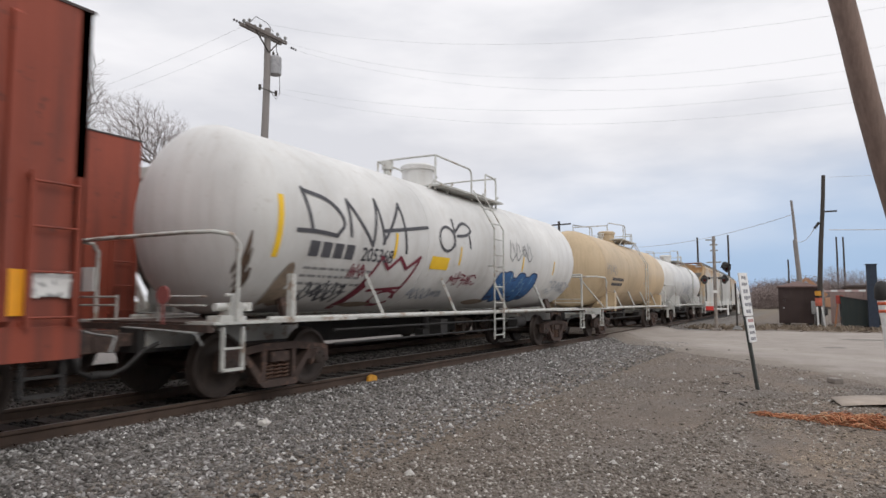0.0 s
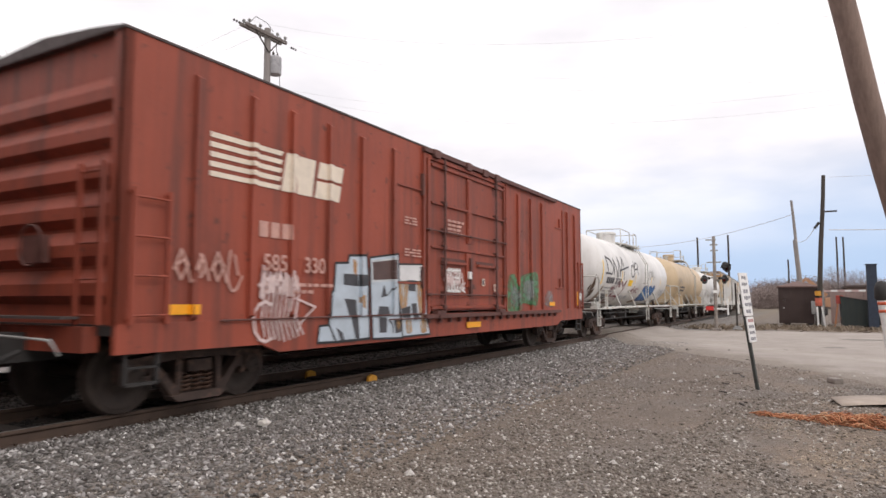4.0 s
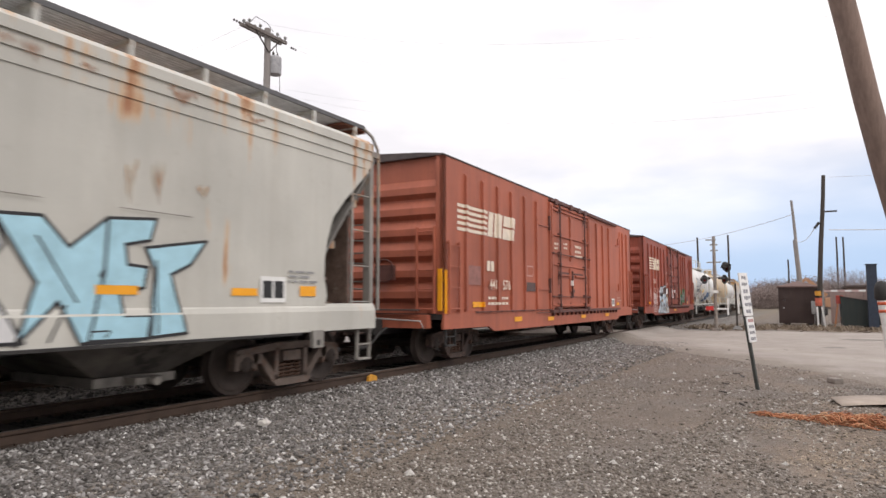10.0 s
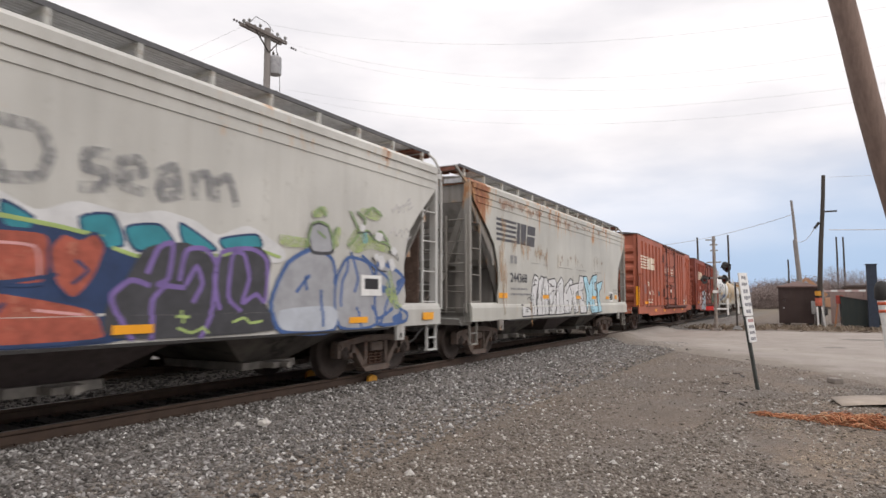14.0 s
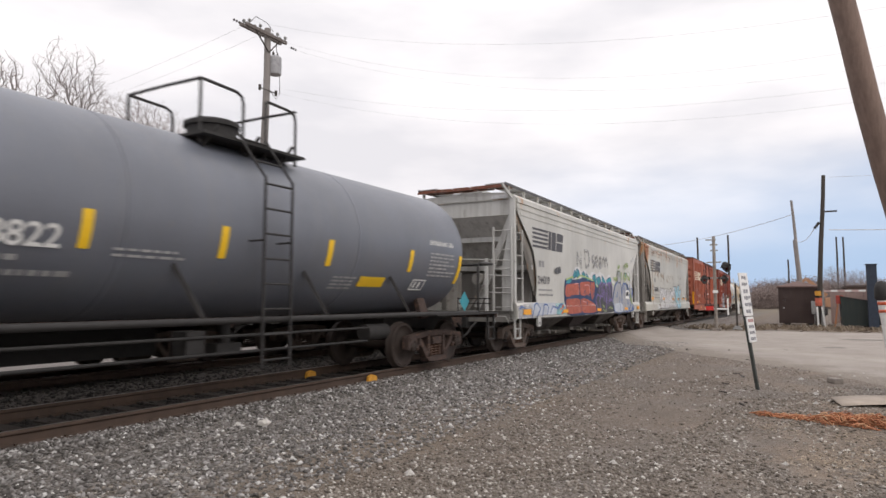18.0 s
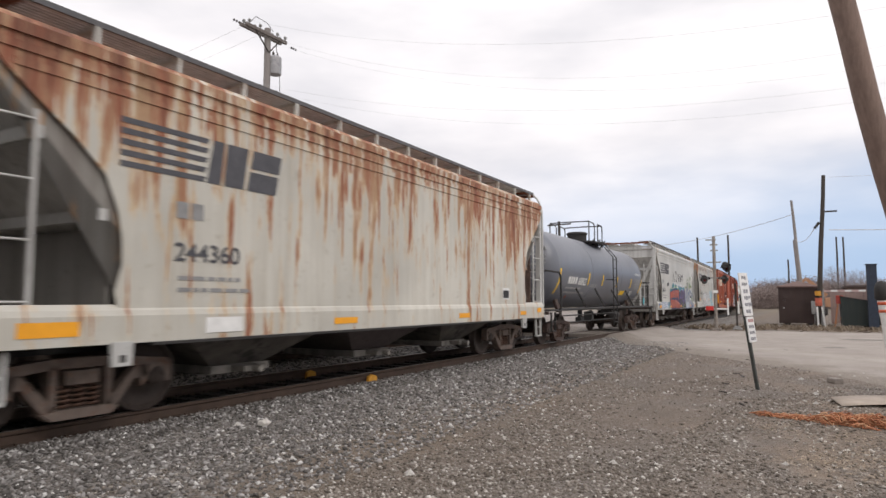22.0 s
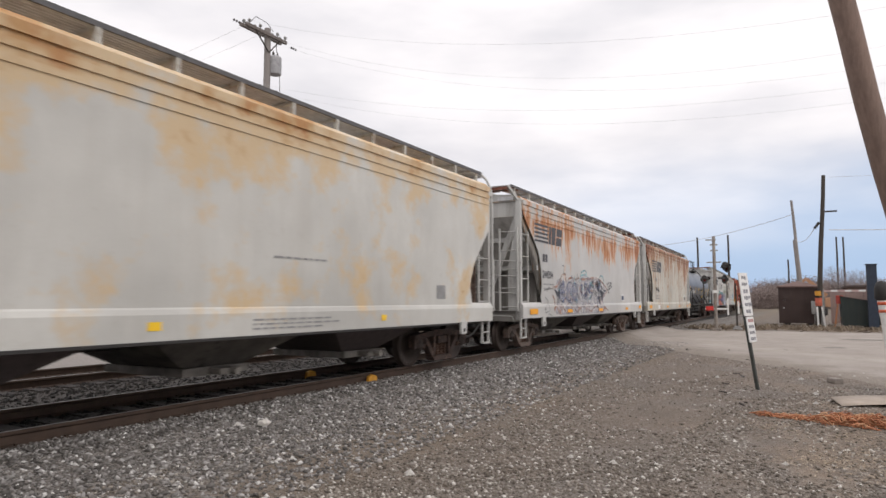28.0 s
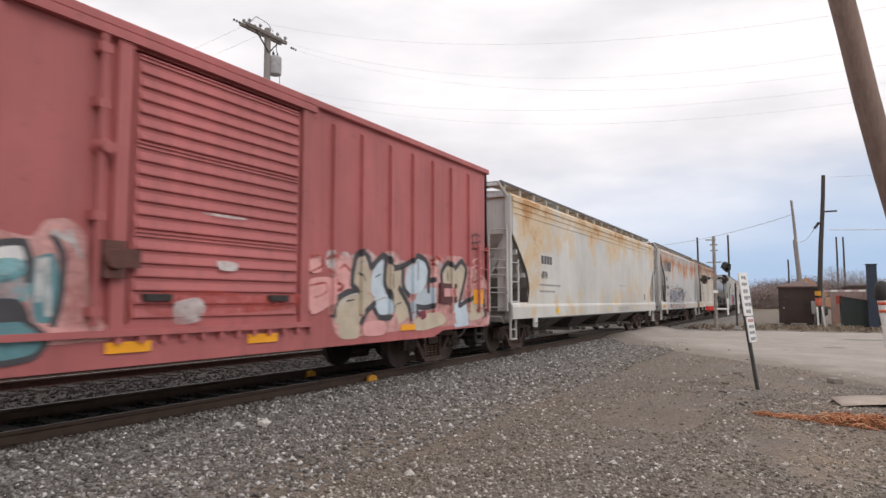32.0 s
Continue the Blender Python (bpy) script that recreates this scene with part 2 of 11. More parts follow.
def runs(name, base, pale, seed=0.0, most=0.85):
    """Rust that has run down paint: broken, see-through streaks."""
    m, nt, b = tree(name, 0.8)
    n = noise_tex(nt, coords(nt, (9, 1, 0.9), (seed, 0, 0)), 2.0, 7, 0.7)
    f = noise_tex(nt, coords(nt, (1, 1, 0.5), (seed * 2, 0, 1)), 9.0, 6, 0.7)
    a = calc(nt, "ADD", calc(nt, "MULTIPLY", n, 0.6), calc(nt, "MULTIPLY", f, 0.4))
    nt.links.new(blend(nt, ramp(nt, a, [(0.42, 0.0), (0.62, 1.0)]), pale, base), b.inputs["Base Color"])
    nt.links.new(ramp(nt, a, [(0.34, 0.12 * most), (0.66, most)]), b.inputs["Alpha"])
    return m


def mist(name, base, thin=0.25, thick=0.85, scale=2.5, rough=0.65):
    """Thin sprayed paint that lets the sheet show through."""
    m, nt, b = tree(name, rough)
    v = coords(nt)
    n = noise_tex(nt, v, scale, 6, 0.7)
    nt.links.new(blend(nt, noise_tex(nt, v, scale * 2.2, 4), tuple(c * 0.8 for c in base), tuple(min(1, c * 1.15) for c in base)), b.inputs["Base Color"])
    nt.links.new(ramp(nt, n, [(0.36, thin), (0.62, thick)]), b.inputs["Alpha"])
    return m


def wood(name, base, dark):
    m, nt, b = tree(name, 0.85)
    v = coords(nt, (14, 14, 0.5))
    n = noise_tex(nt, v, 1.0, 6, 0.7)
    col = blend(nt, ramp(nt, n, [(0.3, 0.0), (0.7, 1.0)]), dark, base)
    col = blend(nt, calc(nt, "MULTIPLY", noise_tex(nt, coords(nt), 0.8, 3), 0.5), col, tuple(c * 0.7 for c in dark))
    nt.links.new(col, b.inputs["Base Color"])
    bump(nt, b, n, 0.6, 0.02)
    return m


M_BOX1 = paint("faded_red_boxcar_paint", (0.298, 0.061, 0.032), 0.6, (0.05, 0.026, 0.023), 0.7, 1.3)
M_BOX2 = paint("oxide_red_boxcar_paint", (0.415, 0.118, 0.066), 0.6, (0.15, 0.05, 0.036), 0.40, 4.1)
M_BOX3 = paint("pinkish_red_boxcar_paint", (0.465, 0.136, 0.134), 0.6, (0.17, 0.065, 0.065), 0.36, 7.7)
G_DULLRED = plain("faded_red_disc_paint", (0.38, 0.12, 0.11), 0.6, 0, 0.2, 5)
M_RUNS = runs("tan_rust_runs", (0.40, 0.20, 0.09), (0.50, 0.37, 0.22), 1.3, 0.8)
M_RUNS_DARK = runs("brown_rust_runs", (0.24, 0.085, 0.04), (0.42, 0.20, 0.09), 4.1, 0.95)
M_BOX_END = paint("grimy_boxcar_end_steel", (0.105, 0.036, 0.026), 0.7, (0.03, 0.02, 0.018), 0.8, 2.3)
M_HOP1 = paint("grey_hopper_paint_lightly_rusted", (0.515, 0.505, 0.455), 0.48, (0.30, 0.27, 0.22), 0.22, 2.2, rusty=(-0.14, 0.30, 2.8, 0.0, 2.6, 0.20, -0.42), pale=(0.56, 0.32, 0.13), gloss=0.75, punch=2.0)
M_HOP2 = paint("grey_hopper_paint", (0.545, 0.535, 0.495), 0.48, (0.27, 0.25, 0.21), 0.26, 5.2, rusty=(-0.24, 0.28, 3.2, 0.0, 2.0, 0.5, 0.0), pale=(0.52, 0.32, 0.16), gloss=0.75)
M_HOP3 = paint("cream_hopper_paint_heavily_rusted", (0.575, 0.555, 0.490), 0.52, (0.27, 0.22, 0.15), 0.35, 3.4, 1.6, rusty=(0.0, 0.44, 1.7, 0.0, 3.2, 0.30, -0.26), pale=(0.60, 0.44, 0.25), chord=-0.10, deep=(0.25, 0.060, 0.022), gloss=0.75, punch=3.2)
M_HOP4 = paint("white_hopper_paint_rusted_along_the_top", (0.535, 0.525, 0.505), 0.48, (0.34, 0.31, 0.26), 0.16, 8.8, 1.2, rusty=(-0.42, 0.93, 1.7, 0.03, 2.2, 0.46, 0.30), pale=(0.58, 0.29, 0.11), crisp=8, deep=(0.37, 0.115, 0.032), gloss=0.75, punch=2.6)
M_HOPE = paint("pale_grey_hopper_paint_with_rust_bloom", (0.580, 0.572, 0.535), 0.48, (0.34, 0.30, 0.25), 0.16, 6.3, 0.7, rusty=(-0.035, 0.26, 2.7, 0.12, 0.55, 0.55, -0.26), pale=(0.60, 0.40, 0.17), chord=-0.3, crisp=4, deep=(0.42, 0.20, 0.068), gloss=0.75)
M_TANK_W = paint("dirty_white_tank_paint", (0.70, 0.695, 0.675), 0.5, (0.34, 0.29, 0.23), 0.22, 2.9)
M_TANK_Y = paint("tan_tank_paint", (0.56, 0.43, 0.275), 0.5, (0.28, 0.20, 0.11), 0.35, 3.9)
M_TANK_B = paint("black_tank_paint", (0.138, 0.150, 0.180), 0.40, (0.17, 0.165, 0.16), 0.25, 1.9, gloss=0.75)
M_BAR = plain("grimy_red_bar_steel", (0.105, 0.042, 0.034), 0.7, 0, 0.3, 6)
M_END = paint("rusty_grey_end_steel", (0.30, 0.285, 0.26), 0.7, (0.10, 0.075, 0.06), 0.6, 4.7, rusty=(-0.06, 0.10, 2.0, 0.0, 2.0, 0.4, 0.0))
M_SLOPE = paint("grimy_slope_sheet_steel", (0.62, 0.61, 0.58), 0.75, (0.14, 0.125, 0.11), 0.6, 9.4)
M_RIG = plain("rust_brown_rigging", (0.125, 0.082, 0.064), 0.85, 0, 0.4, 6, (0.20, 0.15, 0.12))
# grimy steel; its dark tone also stands for shade on leading slope sheets
M_UNDER = paint("grimy_shade_toned_steel", (0.19, 0.18, 0.165), 0.75, (0.07, 0.06, 0.05), 0.6, 9.9)
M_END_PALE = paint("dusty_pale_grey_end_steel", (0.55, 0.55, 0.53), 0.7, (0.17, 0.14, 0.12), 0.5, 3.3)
M_OUTLET = plain("grimy_outlet_steel", (0.21, 0.195, 0.175), 0.8, 0, 0.4, 5)
M_BAY = plain("dusty_chute_steel", (0.095, 0.086, 0.075), 0.8, 0, 0.45, 2.5, (0.03, 0.026, 0.024))
M_ROOF_DARK = plain("dark_roof_steel", (0.075, 0.06, 0.058), 0.8)
M_TRUCK = plain("rusty_cast_steel", (0.062, 0.041, 0.034), 0.85, 0.0, 0.35, 7, (0.15, 0.090, 0.066))
M_TRUCK_G = plain("dusty_cast_steel", (0.145, 0.112, 0.094), 0.85, 0.0, 0.30, 7, (0.15, 0.085, 0.06))
M_SPRING = plain("rusty_spring_steel", (0.105, 0.058, 0.040), 0.8, 0, 0.35, 12)
M_WHEEL = plain("wheel_steel", (0.048, 0.035, 0.029), 0.7, 0.2, 0.3, 5)
M_TREAD = plain("bright_rolled_steel", (0.24, 0.225, 0.21), 0.5, 0.7, 0.15)
M_BLACK = plain("greasy_black_steel", (0.028, 0.026, 0.025), 0.75)
M_GREY = plain("grey_painted_steel", (0.30, 0.30, 0.29), 0.6)
M_PALE = plain("pale_painted_steel", (0.50, 0.50, 0.47), 0.6, 0, 0.15, 6, (0.28, 0.2, 0.14))
M_WALKWAY = plain("galvanised_walkway_grating", (0.56, 0.56, 0.57), 0.7, 0.0)
M_RUST_PLATE = plain("rusted_grating", (0.17, 0.062, 0.038), 0.85, 0, 0.35, 7, (0.24, 0.17, 0.14))
M_WALK_EDGE = plain("dark_walkway_edge", (0.10, 0.10, 0.105), 0.7)
M_ORANGE = plain("amber_reflective_tape", (0.86, 0.37, 0.012), 0.45, 0, 0.08, 3)
M_YELLOW = plain("yellow_reflective_tape", (0.88, 0.55, 0.02), 0.45, 0, 0.06, 3)
M_CREAM = plain("faded_cream_stencil", (0.72, 0.63, 0.52), 0.7, 0, 0.12, 5)
M_PRINT = plain("dulled_white_stencil", (0.40, 0.40, 0.40), 0.65, 0, 0.15, 5)
M_WHITE = plain("white_stencil", (0.74, 0.74, 0.72), 0.65, 0, 0.12, 5)
M_STENCIL = plain("dark_grey_stencil", (0.075, 0.075, 0.085), 0.7, 0, 0.25, 5)
M_FADED = plain("faded_grey_stencil", (0.26, 0.26, 0.26), 0.7, 0, 0.25, 5)
M_PINKISH = plain("weathered_pale_red_stencil", (0.52, 0.30, 0.25), 0.7, 0, 0.2, 5)
G_BLACK = plain("black_spray_paint", (0.018, 0.018, 0.02), 0.6, 0, 0.3, 4)
G_WHITE = plain("white_spray_paint", (0.62, 0.62, 0.62), 0.6, 0, 0.14, 3)
G_SILVER = plain("silver_grey_spray_paint", (0.47, 0.50, 0.51), 0.5, 0, 0.2, 3)
G_SKY = plain("pale_blue_spray_paint", (0.36, 0.60, 0.70), 0.6, 0, 0.14, 3)
G_BLUE = plain("blue_spray_paint", (0.035, 0.13, 0.33), 0.6, 0, 0.25, 3)
G_NAVY = plain("navy_spray_paint", (0.02, 0.045, 0.12), 0.6, 0, 0.3, 3)
G_RED = plain("orange_red_spray_paint", (0.50, 0.105, 0.045), 0.6, 0, 0.2, 3)
G_MAROON = plain("maroon_spray_paint", (0.19, 0.025, 0.045), 0.6, 0, 0.25, 3)
G_PURPLE = plain("purple_spray_paint", (0.20, 0.13, 0.36), 0.6, 0, 0.2, 3)
G_TEAL = plain("teal_spray_paint", (0.03, 0.24, 0.29), 0.6, 0, 0.2, 3)
G_LIME = plain("lime_spray_paint", (0.36, 0.47, 0.16), 0.6, 0, 0.2, 3)
G_PINK = plain("pink_spray_paint", (0.66, 0.34, 0.33), 0.6, 0, 0.15, 3)
G_PALE = plain("washed_out_blue_grey_spray_paint", (0.36, 0.39, 0.44), 0.6, 0, 0.3, 2.5)
G_SKY2 = plain("milky_blue_spray_paint", (0.52, 0.61, 0.68), 0.6, 0, 0.14, 3)
G_UMBER = plain("umber_spray_paint", (0.085, 0.05, 0.045), 0.6, 0, 0.3, 3)
M_PINK_WHITE = plain("thin_white_spray_paint", (0.60, 0.47, 0.45), 0.7, 0, 0.2, 5)
G_PALE2 = plain("pale_grey_spray_paint", (0.46, 0.49, 0.54), 0.6, 0, 0.2, 2.5)
G_GREEN2 = plain("moss_green_spray_paint", (0.20, 0.28, 0.13), 0.6, 0, 0.25, 3)
G_DENIM = plain("denim_blue_spray_paint", (0.13, 0.17, 0.30), 0.6, 0, 0.3, 3)
G_TEAL2 = plain("dusty_teal_spray_paint", (0.10, 0.24, 0.27), 0.6, 0, 0.2, 3)
G_MIST_PINK = mist("thin_pink_spray", (0.70, 0.40, 0.38), 0.35, 0.92)
G_MIST_WHITE = mist("thin_white_spray", (0.66, 0.64, 0.63), 0.25, 0.9)
G_MIST_GREEN = mist("thin_emerald_spray", (0.075, 0.225, 0.110), 0.30, 0.90, 5)
G_MIST_GREY = mist("thin_grey_spray", (0.27, 0.28, 0.28), 0.1, 0.7, 4)
G_MIST_RED = mist("thin_red_spray", (0.50, 0.07, 0.05), 0.0, 0.6, 4.5)
G_MIST_LIME = mist("thin_lime_spray", (0.40, 0.50, 0.18), 0.15, 0.8, 4)
G_MIST_LILAC = mist("thin_lilac_spray", (0.46, 0.455, 0.52), 0.0, 0.62, 5)
G_MIST_DENIM = mist("worn_denim_spray", (0.085, 0.115, 0.22), 0.25, 0.92, 5)
G_MIST_SOOT = mist("worn_soot_spray", (0.05, 0.055, 0.07), 0.55, 0.97, 5)
G_MIST_ORANGE = mist("worn_orange_contour_spray", (0.50, 0.27, 0.19), 0.0, 0.62, 6)
G_MIST_SKY = mist("worn_sky_spray", (0.22, 0.50, 0.55), 0.15, 0.8, 4)
G_PANEL = plain("bluish_white_spray_paint", (0.43, 0.495, 0.555), 0.6, 0, 0.12, 4)
G_AMBER = runs("ochre_drip_paint", (0.46, 0.20, 0.055), (0.52, 0.35, 0.17), 2.7, 1.0)
M_CHALK = mist("faint_chalk", (0.45, 0.20, 0.15), 0.0, 0.55, 8)
M_GREASE = mist("black_grease_smear", (0.045, 0.032, 0.028), 0.0, 0.6, 6)
G_VAGUE = mist("faint_grey_spray", (0.32, 0.32, 0.33), 0.0, 0.42, 7)
G_CHAR = plain("charcoal_spray_paint", (0.050, 0.050, 0.056), 0.6, 0, 0.3, 4)
G_ORANGE = plain("tomato_spray_paint", (0.37, 0.085, 0.052), 0.6, 0, 0.35, 6, (0.47, 0.17, 0.11))
G_LEAD = plain("lead_grey_spray_paint", (0.34, 0.345, 0.365), 0.6, 0, 0.18, 3)
G_COBALT = plain("cobalt_spray_paint", (0.055, 0.115, 0.29), 0.6, 0, 0.2, 3)
G_CREAM2 = plain("putty_spray_paint", (0.50, 0.43, 0.33), 0.6, 0, 0.16, 3)
M_RAIL = plain("rusty_rail", (0.066, 0.042, 0.030), 0.8, 0, 0.25, 4)
M_TIE = wood("creosoted_tie", (0.06, 0.048, 0.04), (0.025, 0.02, 0.018))
M_POLE = wood("weathered_grey_pole_wood", (0.33, 0.305, 0.29), (0.20, 0.18, 0.17))
M_MAST = plain("brown_grey_mast_paint", (0.24, 0.21, 0.185), 0.75, 0, 0.4, 5)
M_POLE_DARK = wood("dark_pole_wood", (0.075, 0.062, 0.052), (0.04, 0.034, 0.03))
M_WIRE = plain("weathered_aluminium_wire", (0.55, 0.55, 0.56), 0.6)


# ---- paint laid on the car sides ----
from mathutils.geometry import tessellate_polygon


def cut_poly(poly, axis, value):
    """The two sides of a convex polygon cut at a line."""
    low, high = [], []
    n = len(poly)
    for i in range(n):
        a, b = poly[i], poly[(i + 1) % n]
        if a[axis] <= value:
            low.append(a)
        if a[axis] >= value:
            high.append(a)
        if (a[axis] - value) * (b[axis] - value) < 0:
            k = (value - a[axis]) / (b[axis] - a[axis])
            p = (a[0] + (b[0] - a[0]) * k, a[1] + (b[1] - a[1]) * k)
            low.append(p)
            high.append(p)
    return low, high


def slices(poly, axis, cuts):
    todo, done = [poly], []
    for c in cuts:
        nxt = []
        for p in todo:
            lo, hi = min(q[axis] for q in p), max(q[axis] for q in p)
            if lo < c - 1e-6 and hi > c + 1e-6:
                a, b = cut_poly(p, axis, c)
                nxt += [q for q in (a, b) if len(q) > 2]
            else:
                nxt.append(p)
        todo = nxt
    return todo


class Flank:
    """The near side of a car: where a point (x, z) of its paintwork lies, and where the sheet steps."""

    def __init__(self, depth, xcuts=(), zcuts=(), ribs=(), base=0.0):
        self.depth, self.xcuts, self.zcuts, self.layer, self.ribs, self.base = depth, xcuts, zcuts, 0, ribs, base

    def lay(self, name, polys, material, parent, label="", lift=0.005):
        s = Solid()
        self.layer += 1
        base = lift + self.layer * 0.0003
        for k, poly in enumerate(polys):
            off = base + (k % 6) * 0.00003
            for p in slices(poly, 0, self.xcuts):
                for q in slices(p, 1, self.zcuts):
                    mx, mz = sum(a[0] for a in q) / len(q), sum(a[1] for a in q) / len(q)
                    s.add([(x, -self.depth(mx, mz, x, z) - off, z) for x, z in q], [tuple(range(len(q)))])
                    for a, b, z0, z1 in self.ribs:
                        if a < mx < b and z0 < mz < z1:
                            zs = [z for x, z in q if abs(x - a) < 1e-4]
                            if len(zs) > 1:
                                u, front, back = a - off * 0.4, -self.depth(mx, mz, a, mz) - off, -self.base
                                s.add([(u, front, min(zs)), (u, front, max(zs)), (u, back, max(zs)), (u, back, min(zs))], [(0, 1, 2, 3)])
        return part(name, s, material, parent, label)


def rect(x0, x1, z0, z1):
    return [(x0, z0), (x1, z0), (x1, z1), (x0, z1)]


def stroke(pts, w):
    """Quads along a line, with little overlaps at its corners."""
    out = []
    for (x0, z0), (x1, z1) in zip(pts, pts[1:]):
        d = math.hypot(x1 - x0, z1 - z0) or 1
        ux, uz = (x1 - x0) / d * w * 0.4, (z1 - z0) / d * w * 0.4
        nx, nz = -(z1 - z0) / d * w / 2, (x1 - x0) / d * w / 2
        out.append([(x0 - ux + nx, z0 - uz + nz), (x0 - ux - nx, z0 - uz - nz), (x1 + ux - nx, z1 + uz - nz), (x1 + ux + nx, z1 + uz + nz)])
    return out


def arc(cx, cz, rx, rz, a0, a1, n=8):
    return [(cx + rx * math.cos(radians(a0 + (a1 - a0) * i / n)), cz + rz * math.sin(radians(a0 + (a1 - a0) * i / n))) for i in range(n + 1)]


# unit squiggles of the sprayed tags: zigzags, hooks, loops and slashes, no letters
FORMS = [
    [[(0.0, 0.1), (0.2, 0.9), (0.4, 0.15), (0.6, 0.8), (0.8, 0.1), (1.0, 0.95)]],
    [[(0.1, 0.5), (0.5, 0.95), (0.9, 0.6), (0.5, 0.2), (0.2, 0.55), (0.7, 0.75), (1.1, 0.2)]],
    [[(0.2, 1.05), (0.0, 0.2), (0.5, -0.1), (1.05, 0.35)], [(0.5, 0.9), (0.75, 0.4)]],
    [[(0.1, 0.0), (0.45, 1.1)], [(0.45, -0.05), (0.8, 1.0)], [(-0.1, 0.45), (1.1, 0.65)]],
    [[(-0.1, 0.2), (0.3, 0.35), (0.6, 0.0), (1.1, 0.2)], [(0.0, 0.8), (0.4, 0.95), (0.9, 0.65)]],
    [[(0.0, 0.9), (0.7, 0.85), (0.2, 0.4), (0.9, 0.45), (0.4, -0.1)]],
]


def rounded(pts):
    """The same line with its corners cut twice."""
    for _ in range(2):
        if len(pts) < 3:
            break
        out = [pts[0]]
        for (x0, z0), (x1, z1) in zip(pts, pts[1:]):
            out += [(x0 * 0.75 + x1 * 0.25, z0 * 0.75 + z1 * 0.25), (x0 * 0.25 + x1 * 0.75, z0 * 0.25 + z1 * 0.75)]
        pts = out + [pts[-1]]
    return pts


def grown(poly, rim):
    """The polygon made larger all round by about the rim."""
    xs, zs = [p[0] for p in poly], [p[1] for p in poly]
    cx, cz, w, h = (min(xs) + max(xs)) / 2, (min(zs) + max(zs)) / 2, max(xs) - min(xs), max(zs) - min(zs)
    return [(cx + (x - cx) * (1 + 2 * rim / w), cz + (z - cz) * (1 + 2 * rim / h)) for x, z in poly]


def letters(flank, parent, shapes, fill, edge, rim=0.04, label="", glint=None):
    """Painted letter bodies, each one a part with its outline."""
    for i, poly in enumerate(shapes):
        line = flank.lay("letter_outline", [grown(poly, rim)], edge, None)
        body = flank.lay("painted_letter", [poly], fill[i % len(fill)], parent, label)
        line.parent = body
        if glint:
            n = len(poly)
            pts = [poly[(k + n // 3) % n] for k in range(max(2, n // 3))]
            sm = grown(pts, -0.05) if len(pts) > 2 else pts
            flank.lay("highlight", stroke(sm, 0.022), glint, body)


def curved(pts, closed=False, n=4):
    """A smooth line through the points."""
    m = len(pts)
    out = []
    for i in range(m if closed else m - 1):
        if closed:
            p = [pts[(i + k) % m] for k in (-1, 0, 1, 2)]
        else:
            p = [pts[max(0, min(m - 1, i + k))] for k in (-1, 0, 1, 2)]
        for j in range(n):
            t = j / n
            w = (-0.35 * t + 0.7 * t * t - 0.35 * t ** 3, 1 - 2.65 * t * t + 1.65 * t ** 3, 0.35 * t + 2.3 * t * t - 1.65 * t ** 3, -0.35 * t * t + 0.35 * t ** 3)
            out.append((sum(a * q[0] for a, q in zip(w, p)), sum(a * q[1] for a, q in zip(w, p))))
    return out if closed else out + [pts[-1]]


def shape(flank, parent, name, outline, material, label="", soft=1, edge=None, rim=0.04, kind=""):
    """A painted patch of any outline, its corners rounded where soft, with a line round it."""
    pts = curved(outline, True) if soft else list(outline)
    tris = tessellate_polygon([[Vector((x, 0, z)) for x, z in pts]])
    body = flank.lay(name, [[pts[i] for i in t] for t in tris], material, parent, label)
    if edge:
        flank.lay("letter_outline", stroke(pts + pts[:1], rim), edge, body)
    return tagged(body, label, kind=kind) if kind else body


def spray(flank, parent, name, lines, width, material, label=""):
    """Sprayed lines, each one rounded."""
    return tagged(flank.lay(name, [q for p in lines for q in stroke(curved(p), width)], material, parent, label), label, kind="stuff")


def fringe(flank, parent, x0, x1, z, reach, material, seed, n=14, name="overspray"):
    """Uneven tufts of thin paint standing over a mural."""
    rnd = random.Random(seed)
    polys = []
    for i in range(n):
        x = x0 + (x1 - x0) * (i + rnd.random()) / n
        polys.append(blob(x, z + rnd.uniform(-0.1, 0.2) * reach, (x1 - x0) / n * rnd.uniform(0.3, 0.7), reach * rnd.uniform(0.4, 1.0), rnd.uniform(-0.3, 0.3), 2.0, 10))
    tagged(flank.lay(name, polys, material, parent), kind="stuff")


def blob(cx, cz, rx, rz, lean=0.0, power=2.8, n=18):
    out = []
    for k in range(n):
        c, s = math.cos(2 * math.pi * k / n), math.sin(2 * math.pi * k / n)
        u, v = math.copysign(abs(c) ** (2 / power), c) * rx, math.copysign(abs(s) ** (2 / power), s) * rz
        out.append((cx + u + lean * v, cz + v))
    return out


def bubbles(x0, x1, z0, z1, n, seed, fat=0.62, lean=0.15):
    rnd = random.Random(seed)
    step = (x1 - x0) / n
    out = []
    for i in range(n):
        up, dn = z1 - rnd.uniform(0, 0.22) * (z1 - z0), z0 + rnd.uniform(0, 0.10) * (z1 - z0)
        out.append(blob(x0 + step * (i + 0.5), (up + dn) / 2, step * fat * rnd.uniform(0.85, 1.1), (up - dn) / 2, rnd.uniform(-lean, lean), rnd.uniform(2.2, 3.4)))
    return out


